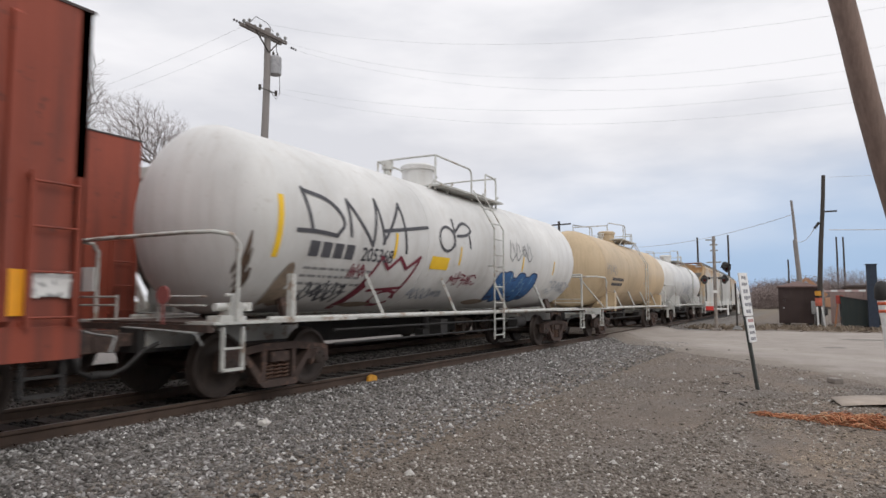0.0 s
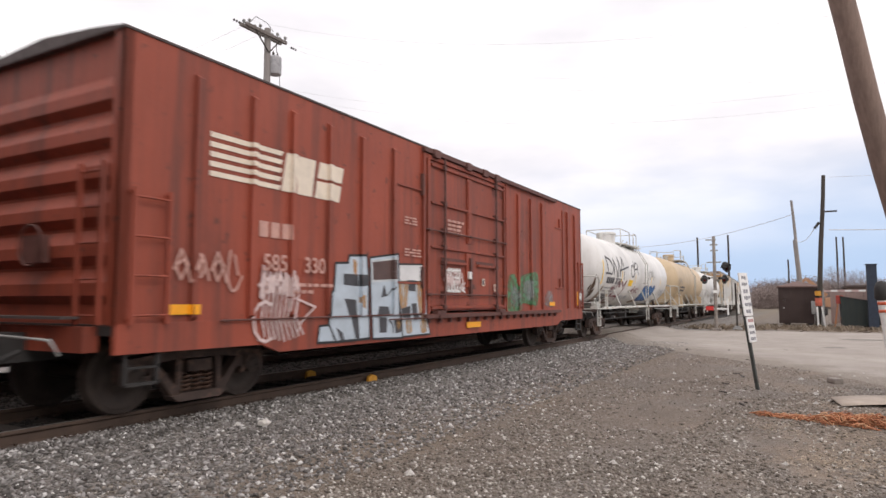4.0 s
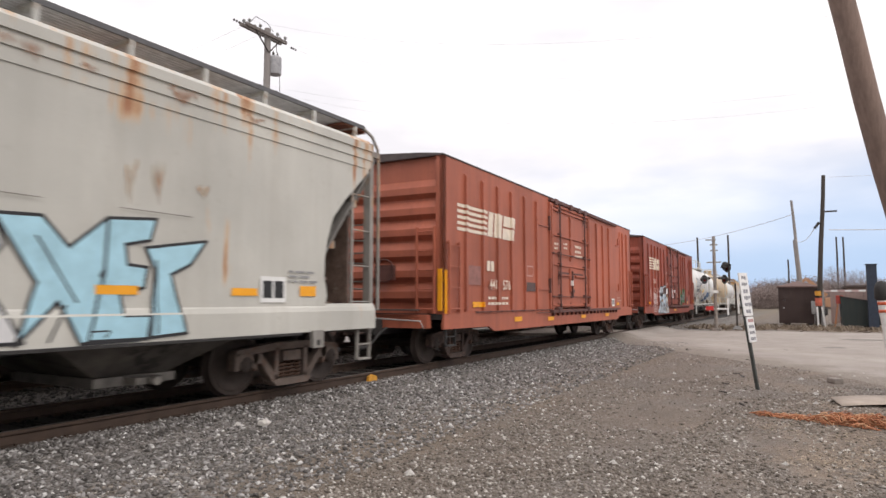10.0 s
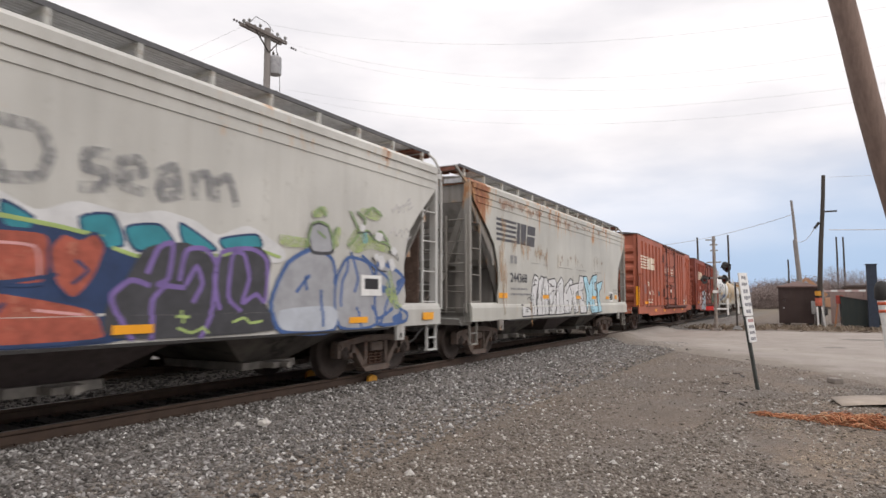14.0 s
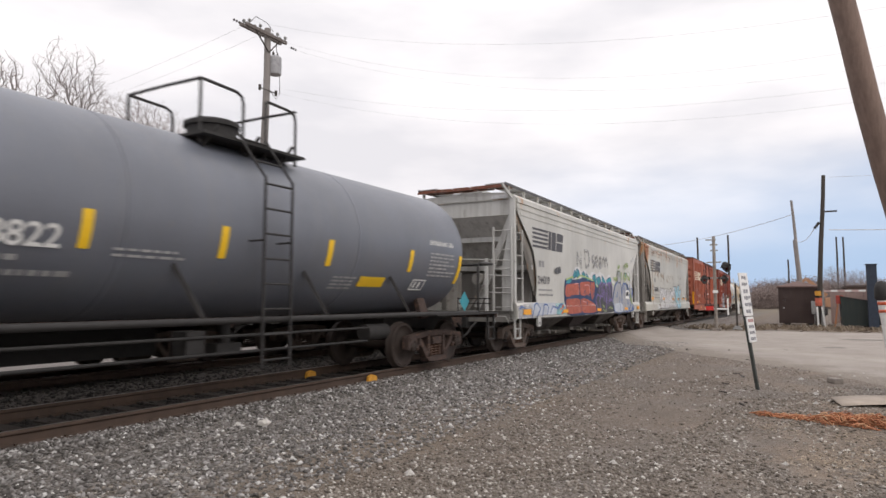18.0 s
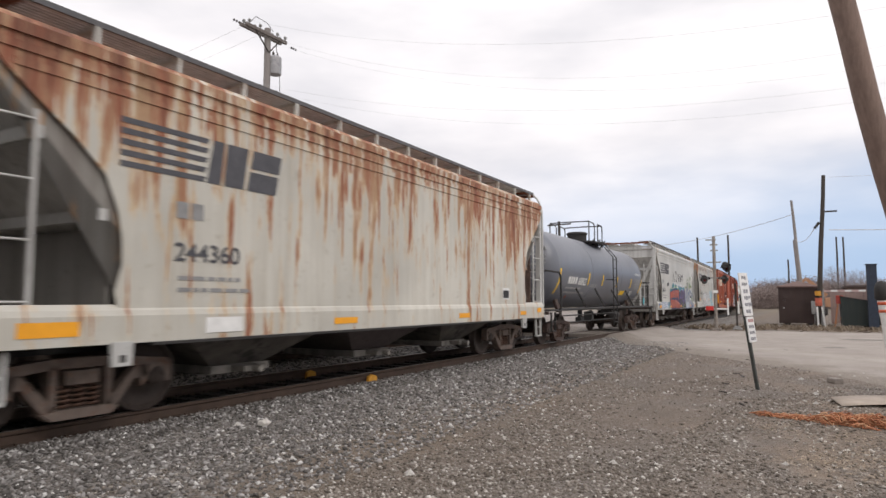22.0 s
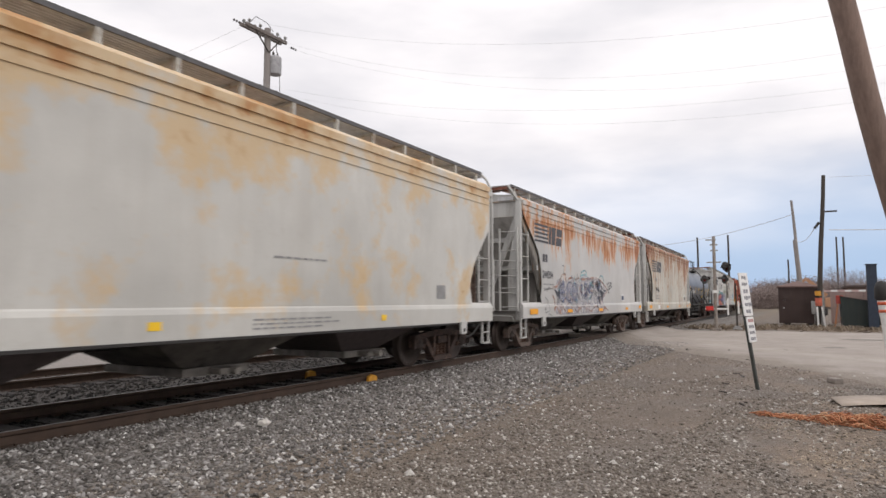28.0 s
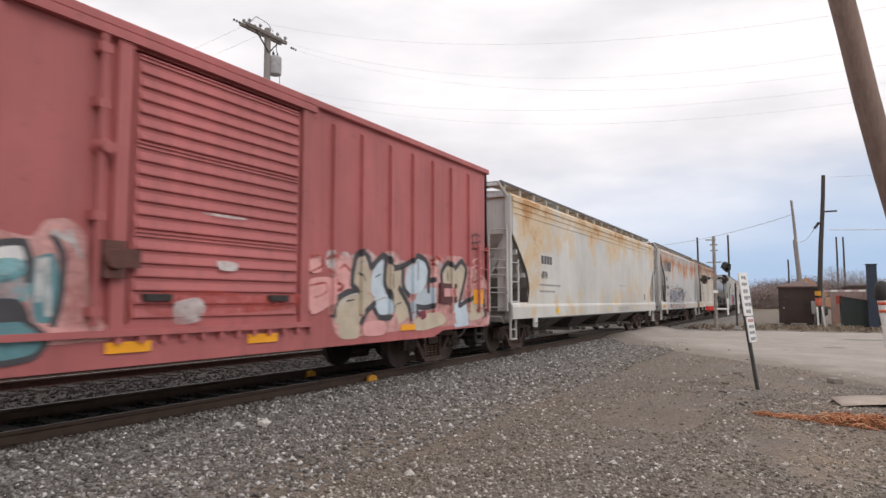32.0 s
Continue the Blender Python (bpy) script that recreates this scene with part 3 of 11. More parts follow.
def blades(x0, x1, z0, z1, n, seed, wide=0.95):
    """Tall slanted bars with chisel tops, some tied by a short bar."""
    rnd = random.Random(seed)
    step = (x1 - x0) / n
    out = []
    for i in range(n):
        cx, w = x0 + step * (i + 0.4), step * wide * rnd.uniform(0.75, 1.05)
        lean = rnd.uniform(-0.1, 0.22)
        top, foot = z1 - rnd.uniform(0, 0.28) * (z1 - z0), z0 + rnd.uniform(0, 0.05)
        mid = z0 + (z1 - z0) * rnd.uniform(0.30, 0.45)
        tip = rnd.choice((-0.5, 0.5))
        out.append([(cx - w * 0.42, foot), (cx + w * 0.42, foot), (cx + w * 0.5, mid), (cx + w * 0.5 + lean, top - 0.11), (cx + w * tip + lean, top), (cx - w * 0.5 + lean, top - 0.15)])
        if rnd.random() < 0.45:
            zc = z0 + (z1 - z0) * rnd.uniform(0.45, 0.85)
            out.append([(cx, zc - 0.10), (cx + step * 0.95, zc - 0.02), (cx + step * 0.95, zc + 0.14), (cx, zc + 0.08)])
    return out


def counters(flank, parent, x0, x1, z0, z1, n, material, seed, h=(0.08, 0.22), w=0.035, name="letter_detail"):
    """Short dark lines inside the letters."""
    rnd = random.Random(seed)
    polys = []
    for _ in range(n):
        x, z, d = rnd.uniform(x0, x1), rnd.uniform(z0, z1), rnd.uniform(*h)
        a = rnd.choice((0.1, 1.4, 1.6, 2.6)) + rnd.uniform(-0.2, 0.2)
        polys += stroke([(x, z), (x + math.cos(a) * d, z + math.sin(a) * d)], w)
    tagged(flank.lay(name, polys, material, parent), kind="stuff")


def cloud(flank, parent, x0, x1, z0, z1, material, seed=2, n=14, name="graffiti_background"):
    rnd = random.Random(seed)
    polys = []
    for i in range(n):
        cx = x0 + (x1 - x0) * (i + 0.5) / n
        r = (x1 - x0) / n * rnd.uniform(0.75, 1.05)
        top = z1 - rnd.uniform(0, 0.2) * (z1 - z0)
        polys.append(rect(cx - r * 0.62, cx + r * 0.62, z0 + rnd.uniform(0, 0.1), top - r * 0.5))
        polys.append(arc(cx, top - r * 0.6, r * 0.75, r * 0.6, 0, 360, 12)[:-1])
    tagged(flank.lay(name, polys, material, parent), kind="stuff")


def scrawl(flank, parent, x0, x1, z0, z1, material, seed, n=7, w=0.02, name="spray_scrawl"):
    rnd = random.Random(seed)
    polys = []
    step = (x1 - x0) / n
    for i in range(n):
        for path in FORMS[rnd.randrange(len(FORMS))]:
            pts = [(x0 + step * (i + 0.1 + 0.9 * u), z0 + (z1 - z0) * v + rnd.uniform(-0.02, 0.02)) for u, v in path]
            polys += stroke(rounded(pts) if rnd.random() < 0.6 else pts, w)
    tagged(flank.lay(name, polys, material, parent), kind="stuff")


def rust_runs(flank, parent, rows, material, name="rust_run"):
    """Clusters of thin streaks as (x, upper z, lower z, width); each streak frays to a point."""
    for k, (x, z1, z0, w) in enumerate(rows):
        rnd = random.Random(int(x * 100) + 7 * k)
        n = max(3, int(w / 0.028))
        c = w / n
        polys = []
        for i in range(n):
            u = x - w / 2 + c * (i + 0.5)
            mid = 1 - abs(2 * (i + 0.5) / n - 1)
            h = (z1 - z0) * (0.35 + 0.65 * mid) * rnd.uniform(0.55, 1.05)
            t = z1 - (z1 - z0) * rnd.uniform(0, 0.3)
            b = max(z0, t - h)
            if b > t - 0.04:
                continue
            q = c * 0.5
            polys.append([(u - q * 0.3, t), (u + q * 0.5, t - (t - b) * 0.08), (u + q, t - (t - b) * 0.4), (u + q * 0.3, b), (u - q * 0.5, b + (t - b) * 0.15), (u - q, t - (t - b) * 0.5)])
        tagged(flank.lay(name, polys, material, parent), kind="stuff")


def small_print(flank, parent, x, z, w, rows, material, seed, h=0.05, gap=0.1, name="stencil_line"):
    """Rows of stencilling too small to read."""
    rnd = random.Random(seed)
    for r in range(rows):
        polys = []
        u = x
        while u < x + w * rnd.uniform(0.7, 1):
            d = rnd.uniform(0.06, 0.22)
            polys.append(rect(u, u + d, z - r * gap - h, z - r * gap))
            u += d + 0.04
        if polys:
            tagged(flank.lay(name, polys, material, parent), kind="stuff")


def marks(flank, parent, x0, x1, z0, z1, count, material, name="owner_mark"):
    """Owner's initials as plain upright blocks."""
    step = (x1 - x0) / count
    for i in range(count):
        a = x0 + i * step
        flank.lay(name, [rect(a, a + step * 0.76, z0, z1)], material, parent)


def emblem(flank, parent, x0, x1, z0, z1, material):
    """A railway emblem: five stripes that run into slanted blocks."""
    h = (z1 - z0) / 9.2
    xm = x0 + (x1 - x0) * 0.47
    for i in range(5):
        z = z1 - h * (2 * i + 1.1) - i * 0.001
        flank.lay("emblem_stripe", [[(x0, z), (xm + 0.05 * (4 - i) / 4 - 0.02, z), (xm + 0.05 * (4 - i) / 4 + 0.02, z + h * 1.1), (x0, z + h * 1.1)]], material, parent)
    wide = (x1 - xm) / 2
    h2 = z1 - z0
    a, b = xm + 0.03, xm + wide - 0.03
    blocks = [[(a, z0), (a + wide * 0.34, z0), (a + wide * 0.42, z1), (a + 0.10, z1)],
              [(a + wide * 0.42, z0), (b + 0.02, z0), (b + 0.10, z1), (a + wide * 0.50, z1)]]
    a, b = xm + wide + 0.10, x1
    blocks += [[(a - 0.05, z0), (b - 0.06, z0), (b - 0.01, z0 + h2 * 0.47), (a, z0 + h2 * 0.47)],
               [(a + 0.01, z0 + h2 * 0.55), (b, z0 + h2 * 0.55), (b + 0.05, z1), (a + 0.06, z1)]]
    for p in blocks:
        flank.lay("emblem_block", [p], material, parent)


def lettering(words, size, material, parent, x, y, z, lean=0.0, squeeze=1.0, name="stencil_number", lift=0.012):
    """Words that can be read, on the near side, from their lower left corner; lean: degrees from the upright."""
    cu = bpy.data.curves.new(name, "FONT")
    cu.body, cu.size = words, size * 1.38
    cu.offset = size * 0.018
    tmp = bpy.data.objects.new(name, cu)
    me = bpy.data.meshes.new_from_object(tmp)
    bpy.data.objects.remove(tmp)
    bpy.data.curves.remove(cu)
    me.materials.append(material)
    ob = part(name, me, material, parent)
    ob.matrix_basis = pose(x, y - lift, z, 90 + lean, 0, 0) @ Matrix.Diagonal((squeeze, 1, 1, 1))
    return ob


# ---- running gear ----
def wheelset_mesh():
    s = Solid()
    for sg in (-1, 1):
        pr = [(0.66, 0.08), (0.66, 0.15), (0.70, 0.17), (0.715, 0.36), (0.69, 0.40), (0.685, 0.455), (0.69, 0.482), (0.705, 0.485), (0.722, 0.468),
              (0.735, 0.459), (0.82, 0.453), (0.825, 0.40), (0.79, 0.37), (0.765, 0.20), (0.83, 0.15), (0.83, 0.085)]
        s.lathe([(sg * a, r) for a, r in pr], "y", n=40, sharp=(4, 10, 11))
        s.lathe([(sg * 0.83, 0.08), (sg * 1.09, 0.075)], "y", n=12)
        s.lathe([(sg * 0.90, 0.12), (sg * 1.07, 0.12), (sg * 1.085, 0.10), (sg * 1.085, 0.0)], "y", n=16, sharp=(1,))
        for k in range(3):
            a = math.radians(120 * k)
            s.box(0.07 * math.cos(a) - 0.015, 0.07 * math.cos(a) + 0.015, sg * 1.09 - 0.012, sg * 1.09 + 0.012, 0.07 * math.sin(a) - 0.015, 0.07 * math.sin(a) + 0.015)
    s.lathe([(-0.66, 0.082), (0.66, 0.082)], "y", n=14)
    return s.mesh("wheelset", M_WHEEL)


def sideframe_mesh(material):
    """Cast side frame in the plane y = 0, axles 1.88 m apart at z 0.457."""
    s = Solid()
    a = 0.94
    y0, y1 = -0.075, 0.075
    top = [(-a - 0.20, 0.60), (-a - 0.16, 0.655), (-0.35, 0.735), (0.35, 0.735), (a + 0.16, 0.655), (a + 0.20, 0.60),
           (a + 0.12, 0.545), (0.36, 0.625), (-0.36, 0.625), (-a - 0.12, 0.545)]
    s.prism(top, y0, y1)
    for g in (-1, 1):
        s.prism([(g * (a + 0.20), 0.62), (g * (a + 0.20), 0.37), (g * (a + 0.12), 0.37), (g * (a + 0.12), 0.62)], y0, y1)
        s.prism([(g * (a - 0.13), 0.60), (g * (a - 0.13), 0.40), (g * (a - 0.20), 0.34), (g * (a - 0.24), 0.60)], y0, y1)
        s.prism([(g * (a - 0.10), 0.46), (g * (a - 0.30), 0.44), (g * 0.40, 0.14), (g * 0.30, 0.10), (g * 0.30, 0.22), (g * (a - 0.30), 0.58), (g * (a - 0.12), 0.58)], y0, y1)
        s.prism([(g * 0.29, 0.12), (g * 0.36, 0.14), (g * 0.36, 0.66), (g * 0.27, 0.66)], y0, y1)
        s.box(g * a - 0.13, g * a + 0.13, -0.09, 0.07, 0.50, 0.60)
        # bearing adapter cheeks
        s.box(g * a - 0.12, g * a + 0.12, -0.05, 0.05, 0.555, 0.58)
    s.prism([(-0.44, 0.16), (-0.34, 0.085), (0.34, 0.085), (0.44, 0.16), (0.30, 0.19), (-0.30, 0.19)], y0 - 0.03, y1 + 0.02)
    return s.mesh("sideframe", material)


def spring_mesh():
    s = Solid()
    s.tube([(0.062 * math.cos(k * 0.9), 0.062 * math.sin(k * 0.9), 0.185 + 0.0078 * k) for k in range(33)], 0.017, 5)
    return s.mesh("coil_spring", M_SPRING)


def bolster_mesh(material):
    s = Solid()
    s.prism_x([(-1.08, 0.45), (1.08, 0.45), (1.08, 0.60), (0.3, 0.66), (-0.3, 0.66), (-1.08, 0.60)], -0.19, 0.19)
    s.lathe([(0.66, 0.22), (0.74, 0.20)], "z", n=18)
    # brake beams and rigging
    for g in (-1, 1):
        s.beam((g * 0.40, -0.78, 0.37), (g * 0.40, 0.78, 0.37), 0.07, 0.09)
        s.beam((g * 0.34, -0.55, 0.40), (g * 0.05, 0, 0.52), 0.05, 0.06)
    return s.mesh("bolster", material)


ME_WHEELSET = wheelset_mesh()
ME_FRAME = {"rusty": sideframe_mesh(M_TRUCK), "dusty": sideframe_mesh(M_TRUCK_G)}
ME_SPRING = spring_mesh()
ME_BOLSTER = {"rusty": bolster_mesh(M_TRUCK), "dusty": bolster_mesh(M_TRUCK_G)}
WHEELSETS = {}


def running_gear(car, centres, look_of="rusty"):
    """Two trucks under a car; the wheelsets are kept for motions()."""
    for c in centres:
        truck = part("truck", ME_BOLSTER[look_of], None, car, "four-wheel freight truck with cast side frames", at=pose(c, 0, 0))
        for g in (-1, 1):
            part("sideframe", ME_FRAME[look_of], None, truck, at=pose(0, g * 0.99, 0, 0, 0, 0 if g < 0 else 180))
            for x in (-0.17, 0.0, 0.17):
                part("coil_spring", ME_SPRING, None, truck, at=pose(x, g * 0.99, 0))
        for g in (-1, 1):
            w = part("wheelset", ME_WHEELSET, None, truck, at=pose(g * 0.94, 0, 0.457))
            WHEELSETS.setdefault(car.name, []).append((w, g * 0.94))


def couplers(car, half, material=None):
    """Draft gear, knuckle coupler, air hose and cut lever at both ends."""
    for g in (-1, 1):
        s = Solid()
        s.box(min(g * (half - 1.3), g * (half + 0.05)), max(g * (half - 1.3), g * (half + 0.05)), -0.22, 0.22, 0.66, 1.0)
        part("draft_sill", s, material or M_BLACK, car)
        k = Solid()
        k.beam((g * (half - 0.2), 0, 0.84), (g * (half + 0.34), 0, 0.84), 0.15, 0.17)
        k.prism([(g * (half + 0.30), 0.70), (g * (half + 0.62), 0.70), (g * (half + 0.66), 0.78), (g * (half + 0.66), 0.90), (g * (half + 0.62), 0.98), (g * (half + 0.30), 0.98)], -0.17, 0.02)
        k.tube([(g * (half + 0.56), 0.05, 0.68), (g * (half + 0.56), 0.05, 1.0)], 0.08, 10)
        part("coupler", k, M_TRUCK, car, "rusty knuckle coupler")
        h = Solid()
        h.tube([(g * (half - 0.1), -0.45, 0.80), (g * (half + 0.12), -0.42, 0.70), (g * (half + 0.32), -0.36, 0.50), (g * (half + 0.55), -0.28, 0.40)], 0.03, 6)
        h.tube([(g * (half + 0.50), -0.30, 0.42), (g * (half + 0.66), -0.22, 0.43)], 0.05, 8)
        part("air_hose", h, M_BLACK, car)
        c = Solid()
        c.tube([(g * (half + 0.02), -1.42, 0.80), (g * (half + 0.10), -1.38, 0.96), (g * (half + 0.14), -0.9, 0.98), (g * (half + 0.30), -0.25, 1.02)], 0.014, 5)
        part("cut_lever", c, M_GREY, car)


def ladder(name, car, x, z0, z1, width, rungs, material, y=-1.62, along="x", label="", depth=0.07):
    """Stiles and rungs; along x on the side, along y on an end. Each rung is a part of the ladder."""
    s = Solid()
    for g in (-0.5, 0.5):
        if along == "x":
            s.box(x + g * width - 0.022, x + g * width + 0.022, y - 0.02 - depth, y - depth + 0.02, z0, z1)
            for z in (z0 + 0.05, z1 - 0.05):
                s.box(x + g * width - 0.02, x + g * width + 0.02, y - depth, y, z - 0.02, z + 0.02)
        else:
            s.box(x - 0.022, x + 0.022, y + g * width - 0.022, y + g * width + 0.022, z0, z1)
    lad = part(name, s, material, car, label)
    for i in range(rungs):
        z = z0 + 0.1 + (z1 - z0 - 0.2) * i / max(1, rungs - 1)
        r = Solid()
        if along == "x":
            r.tube([(x - width / 2, y - depth - 0.01, z), (x + width / 2, y - depth - 0.01, z)], 0.014, 6)
        else:
            r.tube([(x, y - width / 2, z), (x, y + width / 2, z)], 0.014, 6)
        part("rung", r, material, lad)
    return lad


def step_iron(car, x, material, y=-1.5, z0=0.85, drop=0.40, w=0.36):
    s = Solid()
    for g in (-0.5, 0.5):
        s.box(x + g * w - 0.018, x + g * w + 0.018, y - 0.03, y + 0.02, z0 - drop, z0)
    s.box(x - w / 2, x + w / 2, y - 0.05, y + 0.04, z0 - drop - 0.02, z0 - drop + 0.012)
    s.box(x - w / 2, x + w / 2, y - 0.03, y + 0.02, z0 - drop * 0.5 - 0.015, z0 - drop * 0.5 + 0.01)
    part("step", s, material, car)


# ---- box car ----
def boxcar(label, paint_of, ribs, half=8.35, door=(-1.88, 1.92), door_kind="plug", roof=None, group="cars of the passing freight train", gear="rusty", full=True, end_of=None):
    car = thing("boxcar", label, "boxcar", group)
    W, FLOOR, EAVE = 1.60, 1.08, 4.40
    d0, d1 = door
    s = Solid()
    s.box(-half, d0, -W, -W + 0.08, FLOOR, EAVE)
    part("side_wall", s, paint_of, car)
    s = Solid()
    s.box(d1, half, -W, -W + 0.08, FLOOR, EAVE)
    part("side_wall", s, paint_of, car)
    part("door_header", Solid().box(d0, d1, -W, -W + 0.08, 4.2, EAVE), paint_of, car)
    s = Solid()
    s.box(-half, half, W - 0.08, W, FLOOR, EAVE)
    part("side_wall", s, paint_of, car)
    s = Solid()
    s.box(-half, half, -W + 0.02, W - 0.02, FLOOR - 0.10, FLOOR + 0.02)
    part("floor", s, M_BLACK, car)
    # roof: low gable with standing seams and a dark eave strip
    r = Solid()
    prof = [(-W - 0.015, EAVE), (-W - 0.015, EAVE + 0.03), (-1.05, EAVE + 0.10), (0, EAVE + 0.18), (1.05, EAVE + 0.10), (W + 0.015, EAVE + 0.03), (W + 0.015, EAVE)]
    r.prism_x(prof, -half - 0.03, half + 0.03)
    n = int(half * 2 / 1.05)
    for i in range(1, n):
        x = -half + 2 * half * i / n
        r.prism_x([(-W, EAVE + 0.035), (0, EAVE + 0.21), (W, EAVE + 0.035), (0, EAVE + 0.16)], x - 0.03, x + 0.03)
    part("roof", r, roof or M_ROOF_DARK, car, "dark low-pitched steel roof")
    # side sills with a step over the trucks
    for g in (-1, 1):
        s = Solid()
        y0, y1 = (-W - 0.02, -W + 0.04) if g < 0 else (W - 0.04, W + 0.02)
        e, k = half, half - 2.15
        s.prism([(-e, 1.11), (-e, 0.78), (-k, 0.77), (-k + 0.35, 0.65), (k - 0.35, 0.65), (k, 0.77), (e, 0.78), (e, 1.11)], y0, y1)
        part("side_sill", s, paint_of, car)
    s = Solid()
    s.box(-half + 1, half - 1, -0.2, 0.2, 0.62, 1.0)
    for i in range(-6, 7):
        s.box(i * 1.12 - 0.05, i * 1.12 + 0.05, -W + 0.05, W - 0.05, 0.86, 1.0)
    part("underframe", s, M_BLACK, car)
    # ribbed ends
    for g in (-1, 1):
        e = Solid()
        pts = [(0, FLOOR)]
        z = 1.32
        for i in range(6):
            pts += [(0, z), (0.10, z + 0.10), (0.10, z + 0.24), (0.0, z + 0.40)]
            z += 0.44
        pts += [(0, EAVE), (-0.08, EAVE), (-0.08, FLOOR)]
        e.prism([(g * (half - 0.09 + a), b) for a, b in pts], -1.42, 1.42)
        e.box(min(g * (half - 0.12), g * (half + 0.0)), max(g * (half - 0.12), g * (half + 0.0)), -W, -1.42, FLOOR, EAVE)
        e.box(min(g * (half - 0.12), g * (half + 0.0)), max(g * (half - 0.12), g * (half + 0.0)), 1.42, W, FLOOR, EAVE)
        e.add([(g * (half - 0.02), y, zz) for y, zz in ((-W, EAVE), (W, EAVE), (1.05, EAVE + 0.09), (0, EAVE + 0.17), (-1.05, EAVE + 0.09))], [(0, 1, 2, 3, 4)])
        part("end_wall", e, end_of or paint_of, car, "ribbed steel end wall")
        s = Solid()
        s.box(min(g * (half - 0.02), g * (half + 0.16)), max(g * (half - 0.02), g * (half + 0.16)), -1.3, 1.3, 0.80, 1.08)
        part("end_sill", s, end_of or paint_of, car)
    if full:
        e = -half - 0.08
        ladder("end_ladder", car, e, 1.1, 2.9, 0.42, 5, paint_of, -1.22, "y")
        s = Solid()
        s.box(e - 0.09, e - 0.02, -0.50, -0.05, 1.80, 2.12)
        s.tube([(e - 0.12, -0.28 + 0.24 * math.cos(k * math.pi / 8), 2.0 + 0.24 * math.sin(k * math.pi / 8)) for k in range(17)], 0.014, 6)
        part("hand_brake", s, M_BAR, car, "dark hand brake housing and wheel")
        s = Solid()
        s.box(e - 0.20, e, -1.1, 1.1, 1.16, 1.19)
        part("crossover_platform", s, M_ROOF_DARK, car)
    # ribs on the near side
    cuts = []
    for x, w, z0, z1 in ribs:
        s = Solid()
        s.prism_x([(-W, z0), (-W - 0.060, z0 + 0.05), (-W - 0.060, z1 - 0.05), (-W, z1)], x - w / 2, x + w / 2)
        part("rib", s, paint_of, car)
        cuts += [(x - w / 2, x + w / 2, z0 + 0.03, z1 - 0.03)]
    xc = [c for a, b, _, _ in cuts for c in (a, b)] + [d0, d1]
    louvre = door_kind == "louvred"

    def depth(mx, mz, x, z):
        if mz < 1.11:
            return W + 0.02
        for a, b, z0, z1 in cuts:
            if a < mx < b and z0 < mz < z1:
                return W + 0.061
        if d0 < mx < d1:
            return W + (0.055 if louvre else 0.012)
        return W

    flank = Flank(depth, xc, (1.11,), cuts, W)
    # door
    if door_kind == "plug":
        plug_door(car, paint_of, d0, d1, W)
    else:
        part("eave_beam", Solid().cbox(-half, half, -W - 0.075, -W + 0.02, 4.33, 4.445, 0.015), paint_of, car)
        louvred_door(car, paint_of, d0, d1, W)
    if full and door_kind == "plug":
        rnd = random.Random(int(half * 100) + len(ribs))
        for i in range(16):
            x = rnd.choice((d0 + 0.08, d0 + 0.7, d1 - 0.56, d1 - 0.1, 0.05)) + rnd.gauss(0, 0.05)
            z = rnd.choice((1.25, 1.5, 2.12, 2.44, 2.78, 3.33, 4.05)) - rnd.uniform(0.02, 0.12)
            tagged(flank.lay("grease_stain", [blob(x, z, rnd.uniform(0.05, 0.13), rnd.uniform(0.08, 0.26), rnd.gauss(0, 0.1), 2.0, 12)], M_GREASE, car), kind="stuff")
        part("sill_rod", Solid().tube([(-half + 1.4, -W - 0.06, 1.115), (d0 - 0.1, -W - 0.06, 1.115)], 0.014, 6), M_BAR, car, "thin dark rod along the sill")
        part("sill_rod", Solid().tube([(d0 - 1.3, -W - 0.08, 1.035), (d0 - 0.1, -W - 0.08, 1.035)], 0.014, 6), M_BAR, car, "thin dark rod along the sill")
        for i in range(8):
            x = -half + 1.5 + i * (d0 + half - 1.7) / 7
            part("rod_bracket", Solid().box(x - 0.02, x + 0.02, -W - 0.075, -W + 0.0, 1.095, 1.13), M_BAR, car)
    for x in (-half + 0.37, half - 0.33):
        ladder("side_ladder", car, x, 1.10, 2.62, 0.46, 4, paint_of, -W)
        step_iron(car, x, M_BLACK, -W + 0.05, 0.80, 0.36, 0.40)
    running_gear(car, (-half + 1.6, half - 1.6), gear)
    couplers(car, half + 0.45)
    return car, flank


